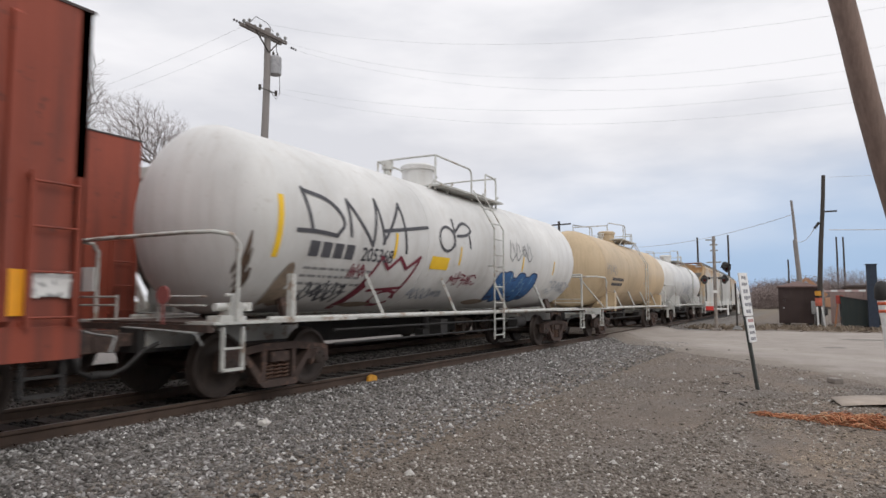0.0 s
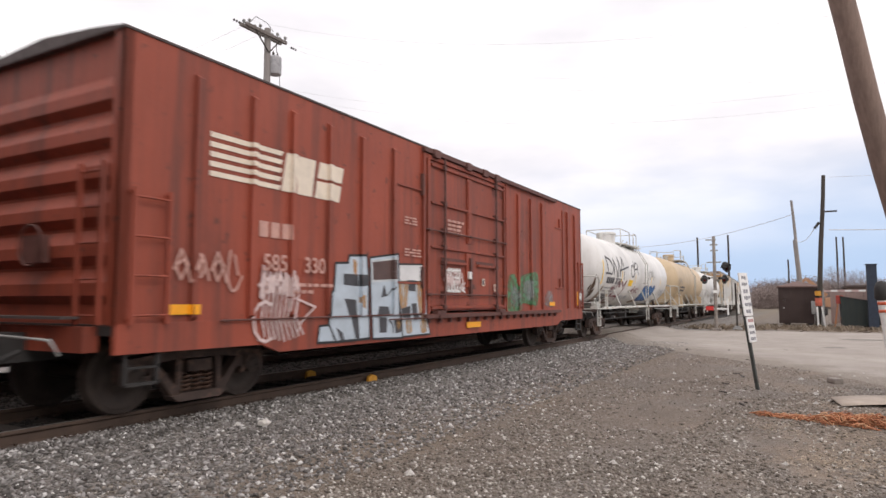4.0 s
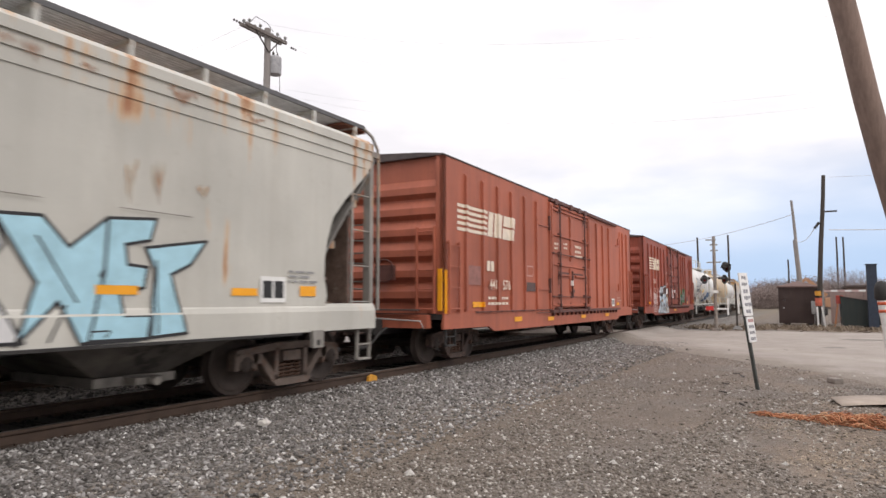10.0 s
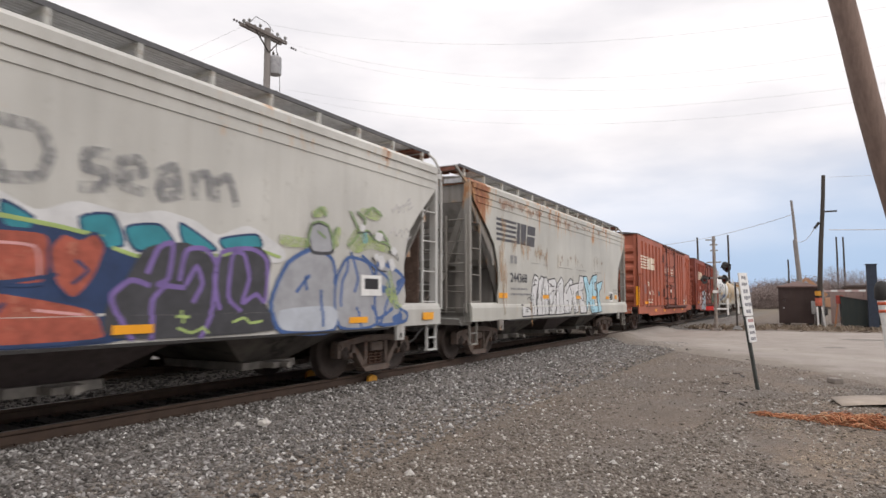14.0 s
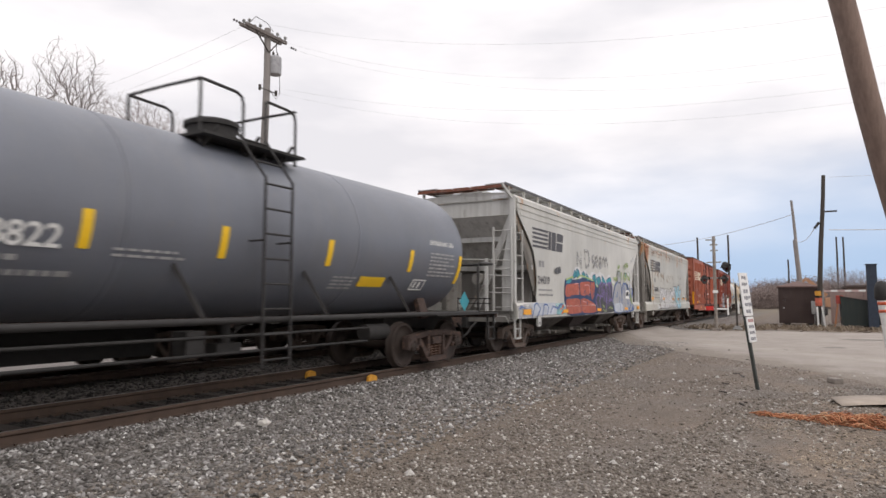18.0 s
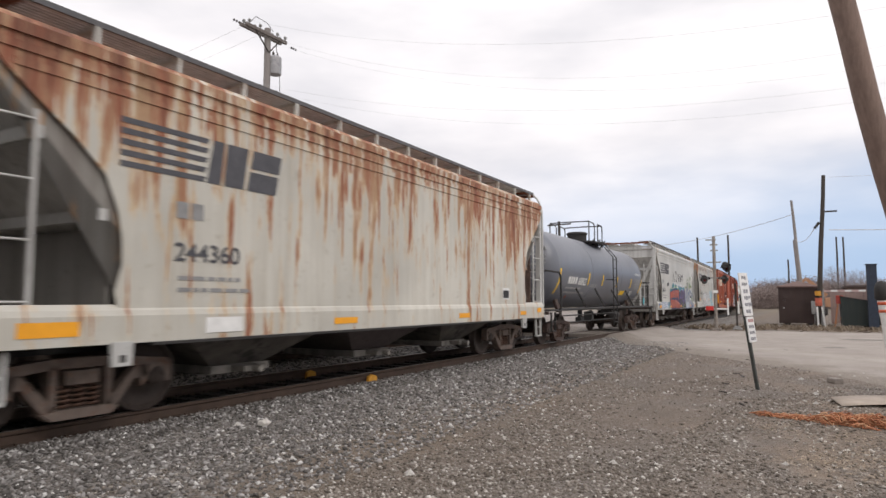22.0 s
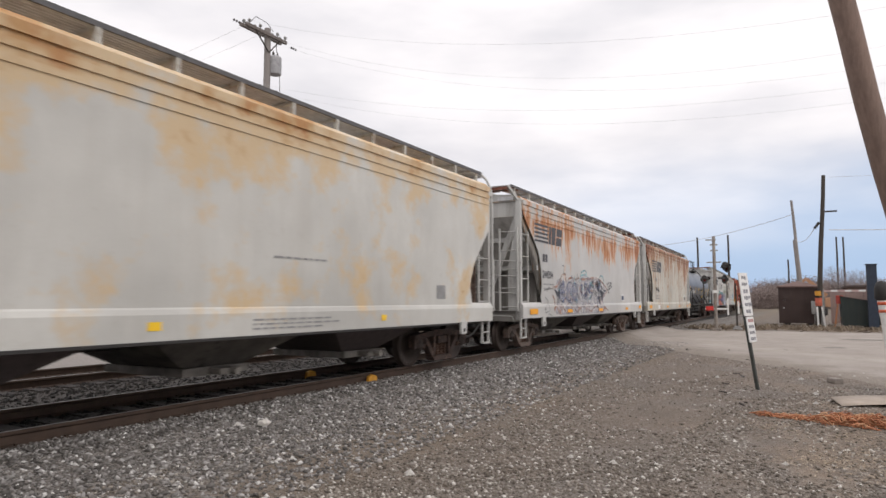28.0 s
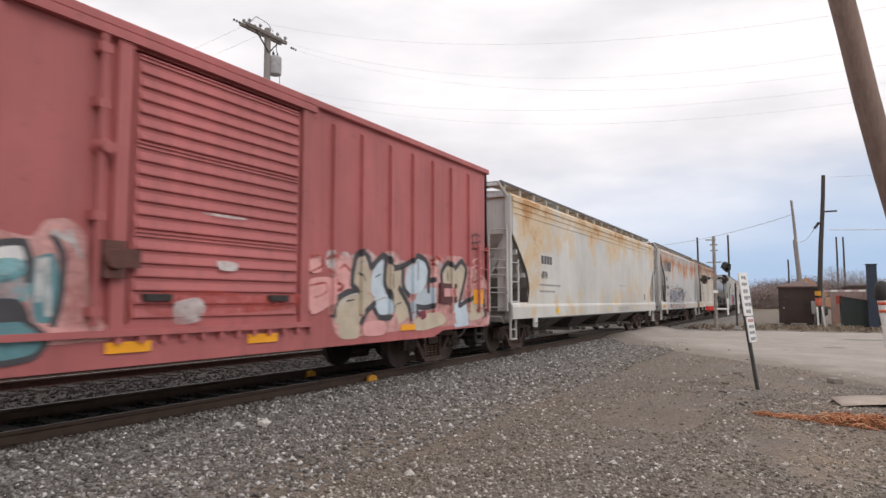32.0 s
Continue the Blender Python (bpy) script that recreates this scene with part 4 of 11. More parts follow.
def plug_door(car, paint_of, d0, d1, W):
    s = Solid()
    s.box(d0 + 0.05, d1 - 0.05, -W - 0.01, -W + 0.06, 1.16, 4.18)
    door = part("door", s, paint_of, car, "plug door with locking bars")
    for x0, x1 in ((d0 - 0.10, d0 - 0.03), (d0 + 0.06, d0 + 0.15), (d1 - 0.03, d1 + 0.02), (d1 + 0.09, d1 + 0.15)):
        part("door_post", Solid().box(x0, x1, -W - 0.06, -W + 0.02, 1.11, 4.27), paint_of, car)
    part("door_frame", Solid().box(d0, d1, -W - 0.05, -W + 0.02, 4.19, 4.27), paint_of, car)
    a, b = d0 + 0.22, d1 - 0.06
    for z, h in ((1.19, 0.07), (2.41, 0.06), (3.30, 0.06), (4.06, 0.07)):
        part("door_rib", Solid().prism_x([(-W - 0.008, z), (-W - 0.06, z + 0.012), (-W - 0.06, z + h - 0.012), (-W - 0.008, z + h)], a, b), paint_of, door)
    # stiffening beam, top half
    part("door_beam", Solid().box(-0.09, 0.14, -W - 0.045, -W - 0.006, 2.62, 4.06), paint_of, door)
    part("beam_cap", Solid().box(-0.055, 0.105, -W - 0.062, -W - 0.04, 2.66, 4.0), paint_of, door)
    for z in (1.49, 2.77):
        r = Solid().tube([(d0 - 0.02, -W - 0.075, z), (d1 + 0.06, -W - 0.075, z)], 0.017, 6)
        for x in (d0 + 0.12, d0 + 0.66, 0.02, d1 - 0.56, d1 + 0.02):
            r.box(x - 0.03, x + 0.03, -W - 0.095, -W - 0.01, z - 0.03, z + 0.03)
        part("operating_rod", r, M_BAR, door, "grimy thin operating rod")
    for x0, x1 in ((-1.18, -0.16), (0.40, 1.30)):
        part("handhold", Solid().box(x0, x1, -W - 0.08, -W - 0.03, 2.13, 2.18), paint_of, door)
        part("hold_plate", Solid().box(x0 - 0.02, x1 + 0.02, -W - 0.022, -W - 0.006, 2.19, 2.25), M_BAR, door)
    for x in (d0 + 0.70, d1 - 0.56):
        s = Solid()
        s.tube([(x, -W - 0.09, 1.10), (x, -W - 0.09, 4.30)], 0.026, 8)
        for z in (1.2, 1.48, 2.1, 2.42, 2.76, 3.32, 4.05):
            s.box(x - 0.055, x + 0.055, -W - 0.115, -W - 0.01, z, z + 0.08)
        part("locking_bar", s, M_BAR, door, "grimy vertical locking bar")
    s = Solid()
    s.box(-0.14, 0.22, -W - 0.05, -W - 0.005, 1.66, 2.40)
    part("lock_housing", s, paint_of, door)
    part("crank", Solid().box(-0.02, 0.05, -W - 0.10, -W - 0.045, 1.50, 2.30).box(0.05, 0.18, -W - 0.09, -W - 0.045, 1.62, 1.72), M_BAR, door, "grimy door crank")
    s = Solid()
    s.box(-0.10, 0.0, -W - 0.108, -W - 0.048, 1.84, 2.0)
    part("door_tag", s, M_WHITE, door)
    # tracks the door slides on
    t = Solid()
    t.box(d0 - 0.1, d1 + 4.0, -W - 0.13, -W - 0.02, 1.02, 1.10)
    for i in range(18):
        x = d0 + 0.1 + i * 0.43
        t.box(x - 0.03, x + 0.03, -W - 0.09, -W - 0.02, 0.93, 1.02)
    for x in (d0 + 0.45, d1 - 0.35):
        t.box(x - 0.16, x + 0.16, -W - 0.15, -W - 0.03, 1.10, 1.17)
        t.lathe([(-W - 0.15, 0.0), (-W - 0.15, 0.07), (-W - 0.05, 0.07)], "y", (x, 0, 1.08), 12, sharp=(1,))
    part("door_track", t, M_BAR, car, "grimy lower door track")
    t = Solid()
    t.box(d0 - 0.1, d1 + 3.8, -W - 0.09, -W - 0.005, 4.30, 4.38)
    for x in (d0 + 0.35, -0.1, 0.75, d1 - 0.5):
        t.box(x - 0.12, x + 0.12, -W - 0.12, -W - 0.02, 4.24, 4.40)
    part("door_track", t, M_BAR, car, "grimy upper door track with rollers")
    # recessed frames before the door and near the far end
    for z in (1.68, 3.50):
        part("side_ledge", Solid().box(d0 - 0.98, d0 - 0.16, -W - 0.035, -W + 0.01, z, z + 0.035), paint_of, car)
        part("ledge_post", Solid().box(d0 - 0.15, d0 - 0.105, -W - 0.075, -W + 0.01, z - 0.08, z + 0.34), M_BAR, car)
    for z in (1.73, 3.54):
        part("side_ledge", Solid().box(d1 + 3.86, d1 + 4.495, -W - 0.03, -W + 0.01, z, z + 0.035), paint_of, car)
        part("ledge_post", Solid().box(d1 + 4.18, d1 + 4.26, -W - 0.05, -W + 0.01, z + 0.04, z + 0.30), paint_of, car)
    part("side_post", Solid().box(d1 + 4.50, d1 + 4.54, -W - 0.03, -W + 0.01, 1.74, 4.15), paint_of, car)


def louvred_door(car, paint_of, d0, d1, W):
    s = Solid()
    s.box(d0 + 0.03, d1 - 0.03, -W - 0.03, -W + 0.05, 1.05, 4.15)
    door = part("door", s, paint_of, car, "sliding door with horizontal corrugations")
    z = 1.16
    for band in range(3):
        for k in range(6):
            r = Solid()
            r.prism_x([(-W - 0.03, z), (-W - 0.062, z + 0.016), (-W - 0.062, z + 0.034), (-W - 0.03, z + 0.115)], d0 + 0.07, d1 - 0.07)
            part("corrugation", r, paint_of, door)
            z += 0.1527
        r = Solid()
        r.box(d0 + 0.05, d1 - 0.05, -W - 0.05, -W - 0.02, z + 0.005, z + 0.03)
        r.box(d0 + 0.05, d1 - 0.05, -W - 0.05, -W - 0.02, z + 0.05, z + 0.07)
        part("door_rib", r, paint_of, door)
        z += 0.085
    for x in (d0 - 0.22, d1 + 0.02):
        f = Solid()
        f.box(x, x + 0.18, -W - 0.07, -W + 0.02, 1.02, 4.22)
        part("door_post", f, paint_of, car)
    f = Solid()
    f.tube([(d0 - 0.40, -W - 0.09, 1.10), (d0 - 0.40, -W - 0.09, 4.2)], 0.035, 8)
    for z in (1.2, 2.2, 3.4, 4.0):
        f.box(d0 - 0.47, d0 - 0.33, -W - 0.12, -W + 0.01, z, z + 0.10)
    f.lathe([(-W - 0.17, 0.0), (-W - 0.17, 0.07), (-W - 0.06, 0.10), (-W, 0.10)], "y", (d0 - 0.36, 0, 2.98), 14, sharp=(1,))
    part("door_gear", f, paint_of, car)
    f = Solid()
    f.box(d0 - 0.36, d0 - 0.10, -W - 0.14, -W + 0.01, 1.60, 2.00)
    f.box(d0 - 0.12, d0 + 0.10, -W - 0.12, -W - 0.04, 1.72, 1.92)
    f.lathe([(-W - 0.20, 0.0), (-W - 0.20, 0.10), (-W - 0.13, 0.12)], "y", (d0 - 0.24, 0, 1.80), 14, sharp=(1,))
    part("door_lock", f, M_BAR, car, "dark greasy door lock")
    t = Solid()
    t.box(d0 - 3.2, d1 + 0.3, -W - 0.10, -W - 0.01, 4.22, 4.32)
    part("door_track", t, paint_of, car)
    t = Solid()
    t.box(d0 - 3.2, d1 + 0.3, -W - 0.09, -W - 0.02, 0.98, 1.05)
    for i in range(12):
        x = d0 - 0.1 + i * 0.28
        t.box(x - 0.03, x + 0.03, -W - 0.08, -W - 0.02, 0.90, 0.98)
    part("door_track", t, paint_of, car)
    for x in (d0 + 0.35, d1 - 0.45):
        h = Solid()
        h.box(x - 0.18, x + 0.18, -W - 0.11, -W - 0.03, 1.36, 1.44)
        part("handle", h, M_BLACK, door)


# ---- covered hopper ----
def hopper(label, paint_of, half=7.24, bays=3, group="cars of the passing freight train", gear="dusty", full=True, end_paint=None):
    car = thing("covered_hopper_car", label, "hopper car", group)
    W, SILL, EAVE = 1.585, 1.28, 4.05
    inner = end_paint or paint_of
    k = half - 7.24
    # side sheets with the curved cut at both ends
    def cut(g):
        c = [(5.75, SILL), (5.80, 1.45), (5.72, 1.75), (5.73, 2.05), (5.78, 2.32), (5.95, 2.72), (6.30, 3.05), (6.75, 3.40), (7.02, 3.62), (7.12, 3.75), (7.14, 3.78)]
        if bays > 3:
            c = [(6.1, SILL), (6.05, 1.45), (5.98, 1.65), (6.02, 1.85), (6.20, 2.18), (6.55, 2.55), (7.0, 2.95), (7.12, 3.07), (7.14, 3.12)]
        if g > 0:
            # the leading end is cut less deep
            c = [(7.14 - (7.14 - x) * 0.86, SILL + (z - SILL) * 0.975) for x, z in c]
        return [(g * (x + k), z) for x, z in c]
    for sy in (-1, 1):
        s = Solid()
        poly = [(-half + 0.1, 3.78 if bays < 4 else 3.12)] + cut(-1)[::-1][1:] + cut(1) + [(half - 0.1, EAVE), (-half + 0.1, EAVE)]
        s.prism(poly, *((-W, -W + 0.02) if sy < 0 else (W - 0.02, W)))
        part("side_sheet", s, paint_of, car)
        # stepped top chord
        y = -W if sy < 0 else W
        for z0, z1, o in ((3.62, 3.70, 0.015), (3.78, 3.86, 0.020), (3.94, 4.06, 0.030)):
            t = Solid()
            a, b = sorted((y, y + sy * o))
            e = half - 0.1 if z0 > 3.7 or bays > 3 else half - 0.32
            t.box(-e, e, a, b, z0, z1)
            part("top_chord", t, paint_of, car)
        # side sill
        t = Solid()
        yy = [(sy * 1.60, SILL - 0.02), (sy * 1.56, SILL + 0.04), (sy * 1.40, SILL + 0.04), (sy * 1.40, 0.90), (sy * 1.62, 0.90), (sy * 1.62, SILL - 0.08)]
        t.prism_x(yy, -half, half)
        part("side_sill", t, paint_of, car)
        t = Solid()
        t.box(-half + 1.9, half - 1.9, min(sy * 1.40, sy * 1.66), max(sy * 1.40, sy * 1.66), 0.865, 0.90)
        part("sill_flange", t, M_BLACK, car)
    # roof, rounded at the eaves
    r = Solid()
    prof = [(-W, EAVE), (-1.50, EAVE + 0.10), (-1.30, EAVE + 0.16), (0, EAVE + 0.24), (1.30, EAVE + 0.16), (1.50, EAVE + 0.10), (W, EAVE), (1.3, EAVE - 0.02), (-1.3, EAVE - 0.02)]
    r.prism_x(prof, -half + 0.06, half - 0.06)
    part("roof", r, paint_of, car)
    r = Solid()
    r.box(-half + 0.6, half - 0.6, -0.35, 0.35, EAVE + 0.22, EAVE + 0.40)
    part("hatch_cover", r, inner, car, "long trough hatch cover")
    # raised walkways along the roof with brackets
    for sy in (-1, 1):
        n = int(half * 2 / 1.05)
        edge = Solid()
        edge.box(-half - 0.05, half + 0.05, min(sy * 1.30, sy * 1.33), max(sy * 1.30, sy * 1.33), 4.41, 4.475)
        b = part("walkway", edge, M_WALK_EDGE, car, "grey steel grating walkway with a dark edge")
        for i in range(8):
            y = sy * 1.01 + (i - 3.5) * 0.0735
            part("slat", Solid().box(-half - 0.05, half + 0.05, y - 0.031, y + 0.031, 4.445, 4.465), M_WALKWAY, b)
        for i in range(n + 1):
            x = -half + 0.22 + (2 * half - 0.44) * i / n
            p = Solid()
            p.box(x - 0.025, x + 0.025, min(sy * 1.27, sy * 1.33), max(sy * 1.27, sy * 1.33), EAVE + 0.10, 4.41)
            p.box(x - 0.03, x + 0.03, min(sy * 0.7, sy * 1.30), max(sy * 0.7, sy * 1.30), 4.38, 4.42)
            part("walkway_bracket", p, M_PALE, car)
    for g in (-1, 1):
        e = half
        # end wall, slope sheet with stiffeners
        s = Solid()
        zt, run = (3.62, 2.3) if bays < 4 else (3.10, 1.9)
        if g > 0:
            zt, run = zt - 0.06, run * 0.80
        s.box(min(g * (e - 0.14), g * (e - 0.10)), max(g * (e - 0.14), g * (e - 0.10)), -W + 0.05, W - 0.05, zt, EAVE + 0.02)
        s.add([(g * (e - 0.05), y, z) for y, z in ((-W, EAVE), (W, EAVE), (1.3, EAVE + 0.16), (0, EAVE + 0.24), (-1.3, EAVE + 0.16))], [(0, 1, 2, 3, 4)])
        part("end_wall", s, inner, car)
        s = Solid()
        xb = e - 0.12 - run
        near_y = -1.495 if g < 0 else -W + 0.03
        s.add([(g * (e - 0.12), near_y, zt), (g * (e - 0.12), 1.495, zt), (g * xb, 1.495, 1.2), (g * xb, near_y, 1.2),
               (g * (e - 0.16), near_y, zt), (g * (e - 0.16), 1.495, zt), (g * (xb - 0.05), 1.495, 1.2), (g * (xb - 0.05), near_y, 1.2)],
              [(0, 1, 2, 3), (4, 7, 6, 5), (0, 4, 5, 1), (3, 2, 6, 7), (0, 3, 7, 4), (1, 5, 6, 2)])
        # leading sheet gets a darker steel: shade below the overhang, put into colour
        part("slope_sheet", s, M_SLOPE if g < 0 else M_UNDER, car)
        xs = lambda z: e - 0.10 - run * (zt - z) / (zt - 1.2)
        edge = [(abs(x), z) for x, z in cut(g) if z > 1.30]
        for sy in ((-1, 1) if g < 0 else (1,)):
            t = Solid()
            low = edge[0][1]
            poly = [(min(edge[0][0] - 0.05, xs(low)), low), (xs(low), low), (xs(zt), zt), (xs(zt), edge[-1][1] + 0.05)] + [(p[0] - 0.04, p[1] + 0.04) for p in edge[::-1]]
            t.prism([(g * x, z) for x, z in poly], *sorted((sy * 1.500, sy * 1.517)))
            # darker at the leading end, to match the shade painted on its sheet
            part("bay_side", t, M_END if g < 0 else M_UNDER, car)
        for q in (0.24, 0.55):
            t = Solid()
            t.beam((g * (e - 0.05 - run * q), -W + 0.06, zt - (zt - 1.2) * q), (g * (e - 0.05 - run * q), W - 0.06, zt - (zt - 1.2) * q), 0.10, 0.13)
            # leading stiffeners are toned down along with the shaded sheet
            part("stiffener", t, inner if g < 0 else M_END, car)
        # web plate over the truck
        xw = e - 1.45
        part("bolster_web", Solid().box(min(g * (xw - 0.02), g * (xw + 0.02)), max(g * (xw - 0.02), g * (xw + 0.02)), -1.45, 1.45, 1.1, max(1.5, zt - (zt - 1.2) * 1.33 / run - 0.06)), M_UNDER, car)
        if g > 0:
            # rusted brake rigging that fills the leading end
            part("stand_plate", Solid().box(e - 0.58, e - 0.54, -1.44, 1.40, 1.10, zt - 0.58), M_RIG, car, "rust-brown plate over the end platform")
            for x0, x1, y0, z0 in ((1.30, 0.45, -1.15, 1.30), (1.15, 0.60, -1.05, 1.72), (0.98, 0.60, -0.95, 2.12)):
                part("brake_shelf", Solid().box(e - x0, e - x1, y0, -0.25, z0, z0 + 0.045), M_RIG, car)
            for y in (-1.02, -0.62):
                part("brake_upright", Solid().box(e - 1.02, e - 0.97, y, y + 0.05, 1.1, 2.14), M_RIG, car)
            part("brake_lever", Solid().beam((e - 1.25, -0.9, 1.15), (e - 0.60, -0.9, 2.35), 0.05, 0.05), M_RIG, car)
            r = Solid().lathe([(e - 1.32, 0.0), (e - 1.30, 0.15), (e - 0.85, 0.17), (e - 0.82, 0.0)], "x", (0, -0.72, 1.53), 14, sharp=(1, 2))
            part("air_reservoir", r, M_RIG, car)
            part("centre_gusset", Solid().prism([(xb - 0.1, 1.12), (e - 0.45, 1.12), (e - 0.16, zt - 0.08)], -0.02, 0.02), M_UNDER, car)
        # corner posts, braces and platform
        for sy in (-1, 1):
            p = Solid()
            p.box(min(g * (e - 0.10), g * (e + 0.0)), max(g * (e - 0.10), g * (e + 0.0)), min(sy * 1.42, sy * 1.56), max(sy * 1.42, sy * 1.56), 0.86, EAVE + 0.05)
            # far-side posts use a darker grey than the near ones
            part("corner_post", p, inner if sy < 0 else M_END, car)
            p = Solid()
            p.beam((g * (e - 0.08), sy * 1.45, zt), (g * (e - 0.45), sy * 0.25, 1.18), 0.16, 0.05, (1, 0, 0))
            # leading-end braces use the same darker grey
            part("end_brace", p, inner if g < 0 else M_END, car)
            if g < 0:
                p = Solid().prism_x([(sy * 1.43, 3.55), (sy * 1.18, 2.25), (sy * 1.18, 1.10), (sy * 1.43, 1.10)][::sy], -e + 0.03, -e + 0.06)
                part("post_gusset", p, inner, car)
        p = Solid()
        p.box(min(g * (e - 1.3), g * e), max(g * (e - 1.3), g * e), -1.45, 1.45, 1.02, 1.10)
        p.box(min(g * (e - 0.06), g * e), max(g * (e - 0.06), g * e), -1.5, 1.5, 0.82, 1.10)
        part("end_platform", p, M_UNDER, car)
        if full:
            # ladders at the near corner: side and end, with a long grab rail curling to the roof
            ladder("side_ladder", car, g * (e - 0.30), 1.25, 3.25 if bays < 4 else 2.45, 0.55, 4 if bays < 4 else 3, inner, -1.53, depth=0.0)
            ladder("end_ladder", car, g * (e + 0.03), 1.10, 3.3, 0.50, 5, inner, -1.22, "y")
            h = Solid()
            if g > 0:
                h.tube([(g * (e + 0.02), -1.30, 4.44), (g * (e + 0.16), -1.40, 4.30), (g * (e + 0.20), -1.50, 4.05), (g * (e + 0.20), -1.52, 3.6), (g * (e + 0.20), -1.52, 1.2)], 0.03, 7)
                h.beam((g * (e - 0.12), -1.5, 3.95), (g * (e + 0.20), -1.52, 3.93), 0.05, 0.10)
            else:
                h.beam((g * (e - 0.02), -1.48, EAVE), (g * (e + 0.16), -1.28, 4.42), 0.09, 0.05)
            part("grab_rail", h, inner, car)
            h = Solid()
            for z in (1.55, 2.0, 2.4):
                h.tube([(g * (e + 0.02), -1.5, z), (g * (e + 0.02), -0.75, z + 0.05), (g * (e + 0.0), 0.4, z + 0.1)][: (3 if z > 2.3 else 2)], 0.016, 6)
            h.box(min(g * e, g * (e + 0.05)), max(g * e, g * (e + 0.05)), -0.80, -0.72, 1.1, 2.48)
            part("handrail", h, inner, car)
            step_iron(car, g * (e - 0.22), inner, -1.52, 0.88, 0.48, 0.34)
            w = Solid()
            w.box(min(g * (e - 0.30), g * (e - 0.02)), max(g * (e - 0.30), g * (e - 0.02)), -1.34, -0.9, 4.06, 4.16)
            part("end_walkway", w, M_WALKWAY, car)
            w = Solid()
            for i in range(5):
                y = -1.30 + i * 0.53
                w.box(min(g * (e - 0.52), g * (e + 0.06)), max(g * (e - 0.52), g * (e + 0.06)), y, y + 0.46, 4.385, 4.425)
            w.box(min(g * (e + 0.03), g * (e + 0.07)), max(g * (e + 0.03), g * (e + 0.07)), -1.32, 1.34, 4.34, 4.40)
            part("roof_platform", w, M_RUST_PLATE if bays < 4 else M_WALKWAY, car, "rust-brown crosswise platform at the roof end")
            if g < 0:
                b = Solid()
                b.lathe([(g * (e - 0.75), 0.0), (g * (e - 0.75), 0.16), (g * (e - 0.25), 0.16), (g * (e - 0.25), 0.0)], "x", (0, -0.35, 1.95), 14, sharp=(1, 2))
                b.box(min(g * (e - 0.6), g * (e - 0.3)), max(g * (e - 0.6), g * (e - 0.3)), 0.3, 0.62, 1.1, 2.15)
                b.beam((g * (e - 0.3), -0.55, 1.8), (g * (e - 0.3), -0.05, 1.15), 0.05, 0.05)
                b.lathe([(g * (e - 0.1), 0.25), (g * (e - 0.08), 0.28), (g * (e - 0.06), 0.25)], "x", (0, 0.8, 1.9), 20)
                part("brake_gear", b, M_END, car, "brake cylinder, reservoir and hand wheel")
            j = Solid()
            x = g * (e - 1.52)
            j.prism([(x - 0.13, 0.92), (x + 0.13, 0.92), (x + 0.11, 0.66), (x - 0.11, 0.66)], -1.655, -1.60)
            part("jacking_pad", j, inner, car)
            part("jacking_hole", Solid().box(x - 0.035, x + 0.035, -1.660, -1.650, 0.70, 0.78), M_BLACK, car)
    # discharge bays
    span = 2 * half - 4.7
    for i in range(bays):
        cx = -half + 2.35 + span * (i + 0.5) / bays
        w = span / bays / 2
        b = Solid()
        vs = [(cx - w * 0.92, -1.40, 1.0), (cx + w * 0.92, -1.40, 1.0), (cx + w * 0.92, 1.40, 1.0), (cx - w * 0.92, 1.40, 1.0),
              (cx - w * 0.30, -0.75, 0.44), (cx + w * 0.30, -0.75, 0.44), (cx + w * 0.30, 0.75, 0.44), (cx - w * 0.30, 0.75, 0.44)]
        b.add(vs, [(0, 1, 5, 4), (1, 2, 6, 5), (2, 3, 7, 6), (3, 0, 4, 7), (4, 5, 6, 7), (0, 3, 2, 1)])
        bay = part("discharge_bay", b, M_BAY if i % 2 == 0 else M_ROOF_DARK, car)
        gate = Solid()
        gate.box(cx - w * 0.34, cx + w * 0.34, -0.85, 0.85, 0.34, 0.45)
        gate.box(cx - 0.18, cx + 0.18, -1.1, -0.85, 0.36, 0.44)
        gate.tube([(cx, -1.12, 0.40), (cx, -1.25, 0.40)], 0.05, 8)
        part("outlet_gate", gate, M_OUTLET, bay)
    part("centre_sill", Solid().box(-half + 0.6, half - 0.6, -0.2, 0.2, 0.72, 1.02), M_BLACK, car)
    running_gear(car, (-half + 1.45, half - 1.45), gear)
    couplers(car, half + 0.1)
    lim = half - 1.4
    flank = Flank(lambda mx, mz, x, z: W if mz > SILL + 0.04 else (1.62 if mz < 1.20 else W + 0.012), (), (SILL + 0.04, 1.20))
    return car, flank


